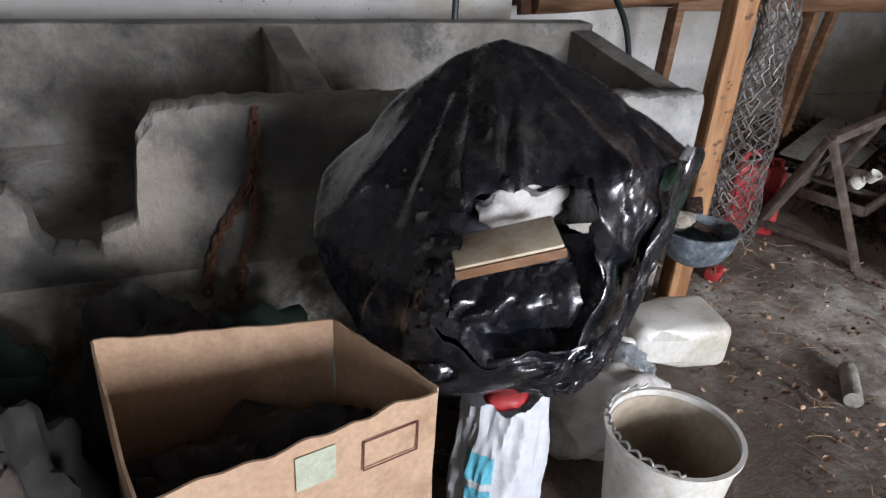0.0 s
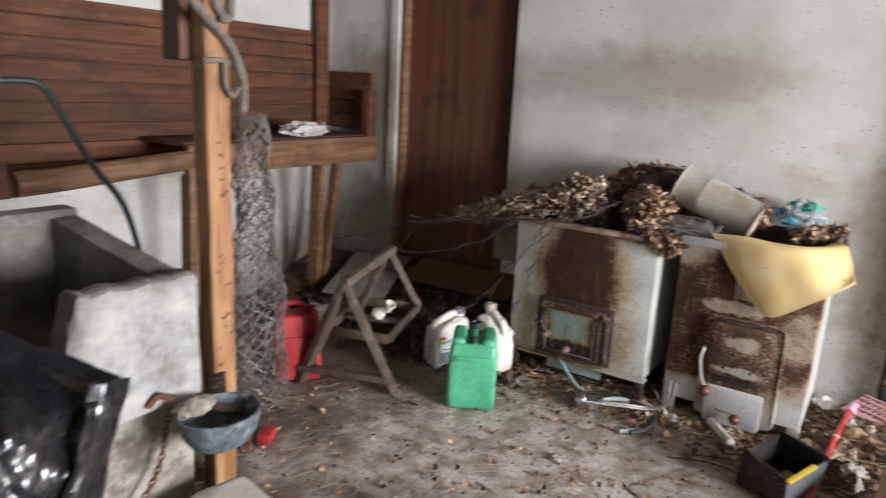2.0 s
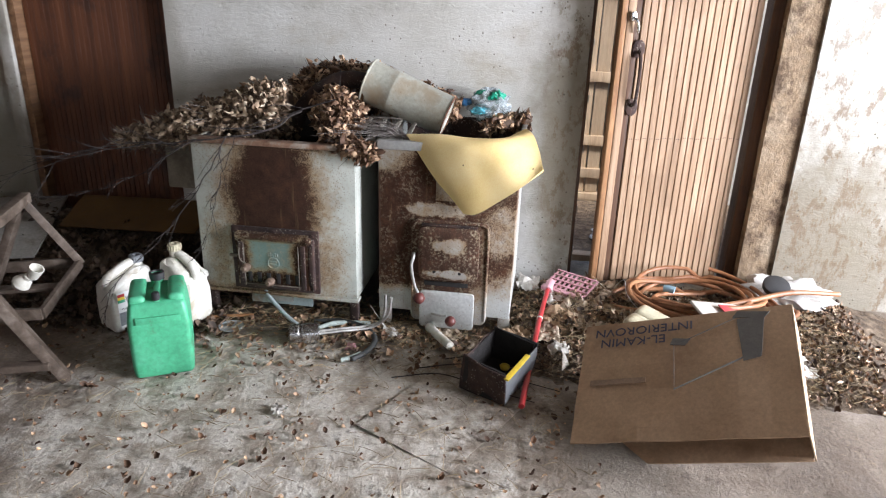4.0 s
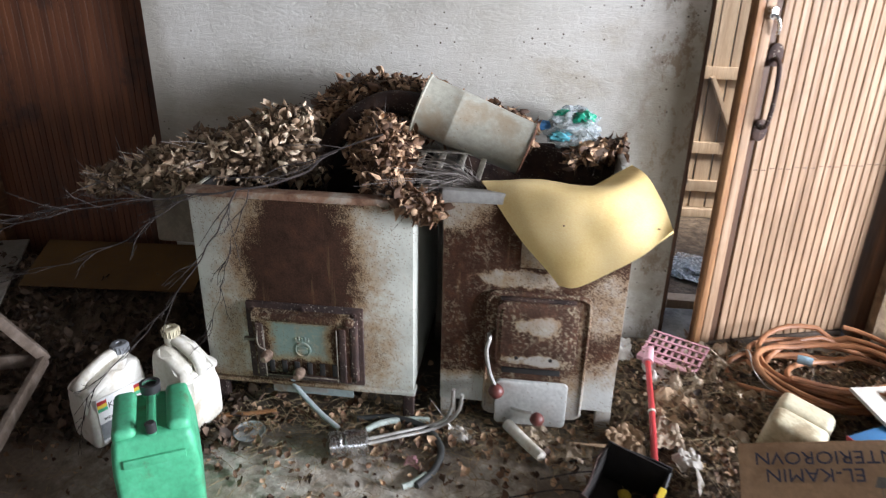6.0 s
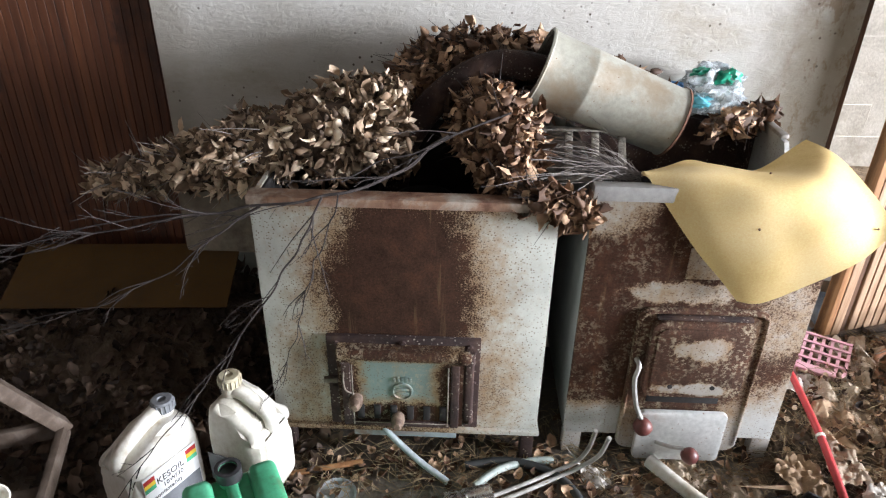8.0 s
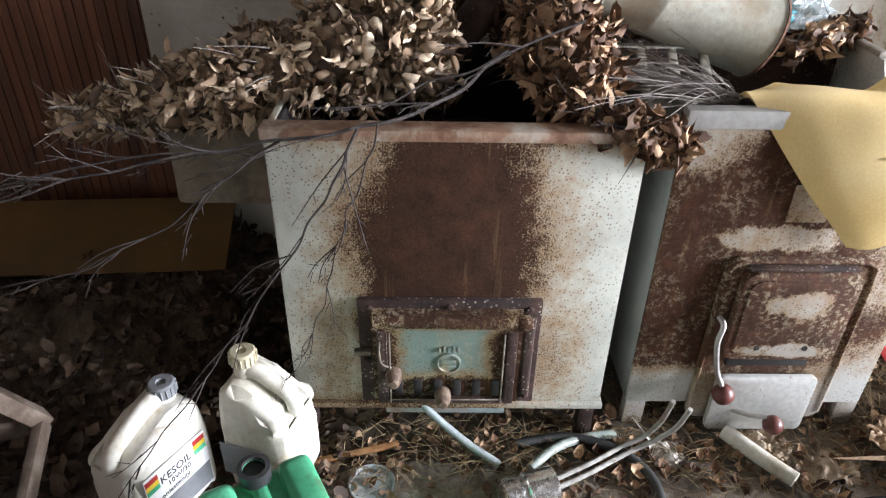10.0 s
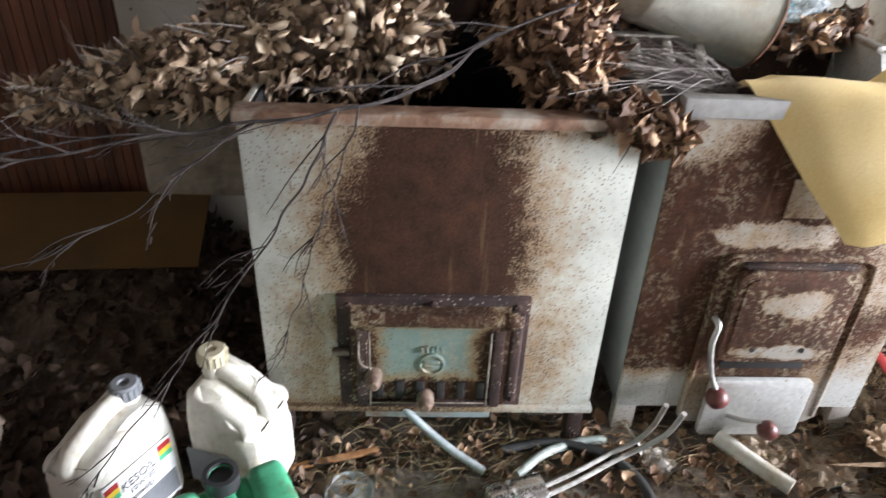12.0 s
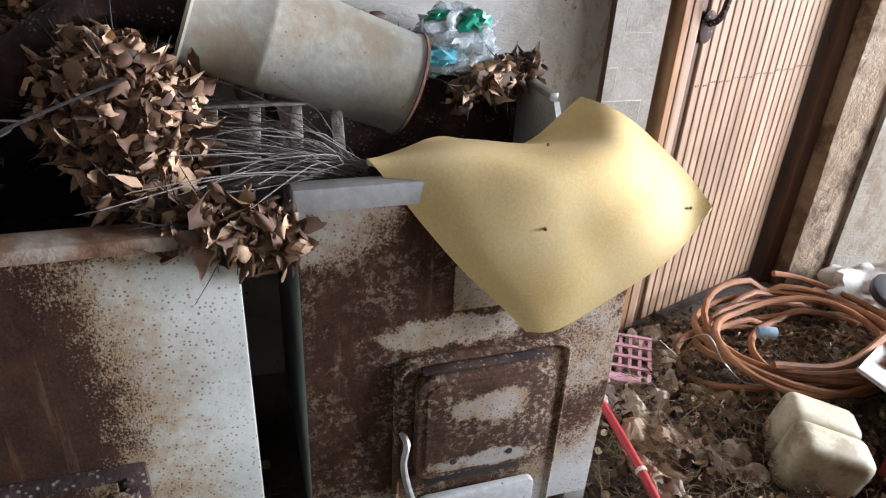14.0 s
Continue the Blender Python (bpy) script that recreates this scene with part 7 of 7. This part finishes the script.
def flap(edge_a, edge_b, bulge, seed, wave=0.02, nu=60, nv=28):
    """A loose panel of film between two lines across the bag's face, creased and bulging."""
    def f(u, v):
        p = bend([Vector(q) for q in edge_a], u).lerp(bend([Vector(q) for q in edge_b], u), v)
        w = crease(Vector((p.x * 7, p.y * 7, seed)))
        return on_bag(p.x + 0.008 * noise.noise(Vector((u * 9, v * 9, seed))), p.y + wave * noise.noise(Vector((u * 6, v * 2, seed + 4))) * v, p.z + bulge * math.sin(math.pi * v) + w * 0.022 + 0.014 * abs(math.sin(u * 11 + v * 2 + 2 * noise.noise(Vector((u * 3, v * 2, seed))))))
    return sheet(f, nu, nv)


film_part("shoulder_flap", flap([(0.405, 0.15, 0.01), (0.36, 0.05, 0.03), (0.29, -0.08, 0.06), (0.23, -0.20, 0.08), (0.17, -0.285, 0.08)], [(0.335, 0.15, 0.105), (0.30, 0.05, 0.12), (0.245, -0.06, 0.135), (0.20, -0.16, 0.14), (0.145, -0.25, 0.13)], 0.012, 3.0, 0.01), "long shiny folded side of the bag")
film_part("cheek_flap", flap([(-0.17, 0.02, 0.17), (-0.18, -0.08, 0.17), (-0.19, -0.19, 0.15)], [(-0.085, 0.015, 0.225), (-0.10, -0.08, 0.235), (-0.125, -0.18, 0.215)], 0.006, 14.0, 0.006, 30, 14), "loose upright flap beside the opening")
film_part("lower_lip", flap([(-0.17, -0.265, 0.10), (-0.04, -0.25, 0.13), (0.10, -0.235, 0.13), (0.17, -0.21, 0.12)], [(-0.16, -0.33, 0.06), (-0.03, -0.315, 0.09), (0.10, -0.30, 0.10), (0.18, -0.28, 0.09)], 0.012, 19.0, 0.012), "creased shiny lower lip")
film_part("inner_fold", flap([(-0.10, -0.10, 0.10), (0.02, -0.085, 0.11), (0.12, -0.07, 0.10)], [(-0.12, -0.21, 0.10), (0.02, -0.20, 0.115), (0.14, -0.19, 0.10)], 0.03, 23.0, 0.01, 36, 18), "folded film across the opening")
film_part("trailing_foot", flap([(0.00, -0.29, 0.04), (0.12, -0.27, 0.05), (0.24, -0.20, 0.02)], [(0.03, -0.335, 0.02), (0.13, -0.335, 0.03), (0.23, -0.27, -0.02)], 0.012, 29.0, 0.02, 40, 20))

solo("white_inner_sack", lump((0.615, 1.045, 0.945), (0.115, 0.06, 0.055), 3.3, 0.3, 1.8, 4, 0.25), SACKCLOTH, "crumpled white cloth inside the black bag", "cloth")
solo("clutter_in_bag", lump((0.60, 1.10, 0.80), (0.17, 0.12, 0.11), 7.7, 0.3, 2.0, 4, 0.2), CLOTHDARK, "dark rags filling the black bag", "rags")
tray = thing("enamel_tray", (0.50, 0.90, 0.9), "yellowed enamel tray with a rusty edge", "tray")
TRM = Matrix.Translation((0.515, 0.915, 0.915)) @ Euler((radians(7), radians(-15), radians(-18))).to_matrix().to_4x4()
part("dish", moved(box(-0.092, 0.092, -0.048, 0.048, -0.011, 0.011, 0.005), TRM), TRAY, tray)
part("edge", moved(box(-0.094, 0.094, -0.053, -0.0485, -0.013, 0.006, 0.002), TRM), RAILWOOD, tray, "rusty brown edge")

# cardboard box
BZ0, BZ1 = 0.22, 0.665
Q = [Vector((-0.170, 1.215)), Vector((0.272, 1.150)), Vector((0.392, 0.885)), Vector((-0.096, 0.785))]
cbox = thing("cardboard_box", (0.1, 1.0, BZ0), "open torn brown cardboard box full of old clothes", "cardboard box")


def board(i, j, z0, z1, mtl, name, ragged=0.0, inset=0.0):
    a, b = Q[i], Q[j]
    c = sum(Q, Vector((0, 0))) / 4
    a, b = a.lerp(c, inset), b.lerp(c, inset)

    def f(u, v):
        p = a.lerp(b, u)
        top = z1 + ragged * (noise.noise(Vector((u * 9, i, 0))) + 0.5 * noise.noise(Vector((u * 40, i, 3))))
        return Vector((p.x, p.y, z0 + (top - z0) * v)) + noise.noise_vector(Vector((u * 3, v * 3, i))) * 0.006
    return part(name, sheet(f, 40, 12, 0.005), mtl, cbox)


board(0, 1, BZ0, BZ1, CARD, "back_board", 0.004)
board(1, 2, BZ0, BZ1, CARD, "side_board", 0.004)
fb = board(2, 3, BZ0, BZ1 - 0.005, CARD, "front_board", 0.016)
board(3, 0, BZ0, BZ1, CARD, "side_board", 0.004)
part("bottom_board", prism([tuple(p) for p in Q], BZ0, BZ0 + 0.006, "z"), CARD, cbox)
fd_ = (Q[3] - Q[2]).normalized()
FM = Matrix(((fd_.x, 0, fd_.y, 0), (fd_.y, 0, -fd_.x, 0), (0, 1, 0, 0), (0, 0, 0, 1)))
FM.translation = (Q[2].x, Q[2].y, BZ1)
off = -0.0095
for x0, x1, y0, y1 in ((0.04, 0.15, -0.052, -0.049), (0.04, 0.15, -0.115, -0.112), (0.04, 0.043, -0.112, -0.052), (0.147, 0.15, -0.112, -0.052)):
    part("printed_line", moved(box(x0, x1, y0, y1, off, off + 0.001), FM), BROWNBALL, fb, "", False)
part("label", moved(box(0.20, 0.27, -0.10, -0.03, off, off + 0.001), FM), surf("pale_green_label", [(0.32, 0.34, 0.24), (0.42, 0.44, 0.33)], 8, 80), fb, "pale green label", False)
for k, (c, r, sd) in enumerate((((0.12, 1.0, 0.42), (0.20, 0.15, 0.10), 1.0), ((0.0, 0.95, 0.42), (0.12, 0.12, 0.10), 2.0), ((0.22, 0.98, 0.45), (0.11, 0.10, 0.09), 3.0))):
    solo("old_clothes", lump(c, r, sd, 0.45, 2.2, 5, 0.75), CLOTHDARK, "heap of dark crumpled old clothes in the box", "clothes", "clothes in the box")
solo("sack_base", box(-0.24, 0.40, 0.80, 1.28, 0.0, 0.215, 0.05, seg=4), CLOTHGREY, "stuffed grey sack under the cardboard box", "sack")

for nm, c, r, sd, mtl, label in (("grey_sack", (-0.10, 1.50, 0.24), (0.17, 0.16, 0.30), 2.2, CLOTHGREY, "slumped grimy grey sack beside the box"), ("green_sack", (0.16, 1.52, 0.20), (0.20, 0.14, 0.25), 3.4, CLOTHGREEN, "dark green sack behind the box"),
                                 ("grey_sack", (-0.42, 1.15, 0.26), (0.20, 0.24, 0.34), 4.4, CLOTHGREY, "slumped grimy grey sack beside the box"), ("rag_heap", (-0.58, 1.50, 0.22), (0.28, 0.22, 0.28), 5.1, CLOTHGREEN, "dark green rags before the trough"),
                                 ("dusty_rag_heap", (-0.34, 0.92, 0.20), (0.14, 0.16, 0.32), 6.3, surf("brownish_dusty_cloth", [(0.035, 0.028, 0.022), (0.10, 0.08, 0.064)], 6, 120, (0.85, 1.0), 0.5), "dusty brownish rag heap beside the box")):
    solo(nm, lump(c, r, sd, 0.35, 2.2, 5, 0.32), mtl, label, "sack" if "sack" in nm else "rags")

# things to the right of the box
carrier = thing("carrier_bag", (0.68, 1.1, 0), "white plastic carrier bag with cyan print", "plastic bag")
def carrier_side(u, v, proud=0.0):
    """The crumpled side of a standing carrier bag; its rim rises to two handles."""
    a = 2 * math.pi * u
    q = Vector((math.cos(a) * 1.6, math.sin(a) * 1.6, v * 1.8))
    r = 1 + 0.16 * math.sin(math.pi * min(1, v * 1.2)) - 0.25 * max(0, v - 0.75) + 0.22 * (crease(q * 1.3) - 0.25) + 0.10 * noise.noise(q * 1.1) + 0.04 * crease(q * 4)
    rim = 0.06 * max(0, math.cos(2 * a + 1.0)) ** 3 + 0.03 * noise.noise(Vector((u * 14, 0, 2)))
    return Vector((0.665 + (0.105 * r + proud) * math.cos(a), 1.10 + (0.090 * r + proud) * math.sin(a), 0.004 + 0.43 * v + rim * max(0, v - 0.7) / 0.3))


part("bag_body", sheet(carrier_side, 120, 60), WHITEFILM, carrier)
for u0, u1, v0, v1 in ((0.54, 0.66, 0.55, 0.72), (0.57, 0.66, 0.42, 0.50), (0.56, 0.68, 0.12, 0.36)):
    part("cyan_print", sheet(lambda u, v: carrier_side(u0 + (u1 - u0) * u, v0 + (v1 - v0) * v, 0.002), 24, 16), CYANPRINT, carrier, "cyan print")
solo("red_plastic_piece", lump((0.655, 1.08, 0.432), (0.055, 0.04, 0.025), 1.1, 0.15, 2, 3), REDPL, "piece of red plastic in the carrier bag", "plastic piece")
solo("white_sack", lump((1.12, 1.29, 0.10), (0.21, 0.14, 0.14), 9.4, 0.25, 2.2, 5, 0.22), SACKCLOTH, "flattened dirty white sack on the floor", "sack")
solo("clear_plastic_sheet", lump((1.33, 1.52, 0.06), (0.11, 0.13, 0.07), 10.4, 0.35, 2.4, 4, 0.4), CLEARFILM, "crumpled milky plastic film on the floor", "plastic sheet")

pail = thing("white_bucket", (1.03, 0.93, 0), "dirty white plastic bucket with a twisted wire handle", "bucket")
BC = (1.035, 0.935, 0)
part("shell", lathe([(0, 0.004), (0.115, 0.004), (0.122, 0.012), (0.155, 0.335), (0.163, 0.338), (0.164, 0.35), (0.152, 0.35), (0.118, 0.02), (0, 0.016)], BC, 48), WHITEPL, pail)
GRIME = surf("brown_grime_in_bucket", [(0.16, 0.12, 0.075), (0.34, 0.28, 0.20), (0.5, 0.45, 0.36)], 4, 60, (0.6, 0.9), 0.2)
part("grimy_lining", lathe([(0.148, 0.335), (0.132, 0.19), (0.116, 0.035), (0, 0.03)], BC, 40), GRIME, pail, "brown grime inside")
wire = []
for i in range(60):
    t = i / 59
    a = radians(75 + 165 * t)
    wire.append(Vector((BC[0] + math.cos(a) * 0.158 + 0.004 * math.sin(i * 1.6), BC[1] + math.sin(a) * 0.158 + 0.004 * math.cos(i * 1.6), 0.356 + 0.004 * math.sin(i * 1.6) + 0.015 * math.sin(math.pi * t))))
part("wire_handle", tube(wire, 0.0035, sides=6, raw=True), GALV, pail, "twisted wire handle")

lying = thing("lying_canister", (1.62, 1.58, 0), "dirty white plastic jerrycan lying on its side", "canister")
LM = Matrix.Translation((1.615, 1.60, 0.0)) @ Matrix.Rotation(radians(-12), 4, "Z")
bm = box(-0.18, 0.18, -0.125, 0.125, 0.006, 0.185, 0)
bmesh.ops.subdivide_edges(bm, edges=list(bm.edges), cuts=3, use_grid_fill=True)
for v in bm.verts:
    if v.co.x < -0.1:
        v.co.y *= 0.88
        v.co.z = 0.09 + (v.co.z - 0.09) * 0.9
bmesh.ops.bevel(bm, geom=[e for e in bm.edges if len(e.link_faces) == 2 and e.calc_face_angle(0) > 0.6], offset=0.042, segments=5, profile=0.5, affect="EDGES")
part("body", moved(bm, LM), WHITEPL, lying)
part("neck", moved(tube([(-0.17, 0.06, 0.10), (-0.225, 0.065, 0.095)], 0.024, 0.022, 14, 2), LM), CREAMPL, lying)
part("grip", moved(tube([(-0.16, -0.08, 0.11), (-0.215, -0.06, 0.115), (-0.22, 0.0, 0.115), (-0.17, 0.03, 0.11)], 0.014, sides=8), LM), WHITEPL, lying)
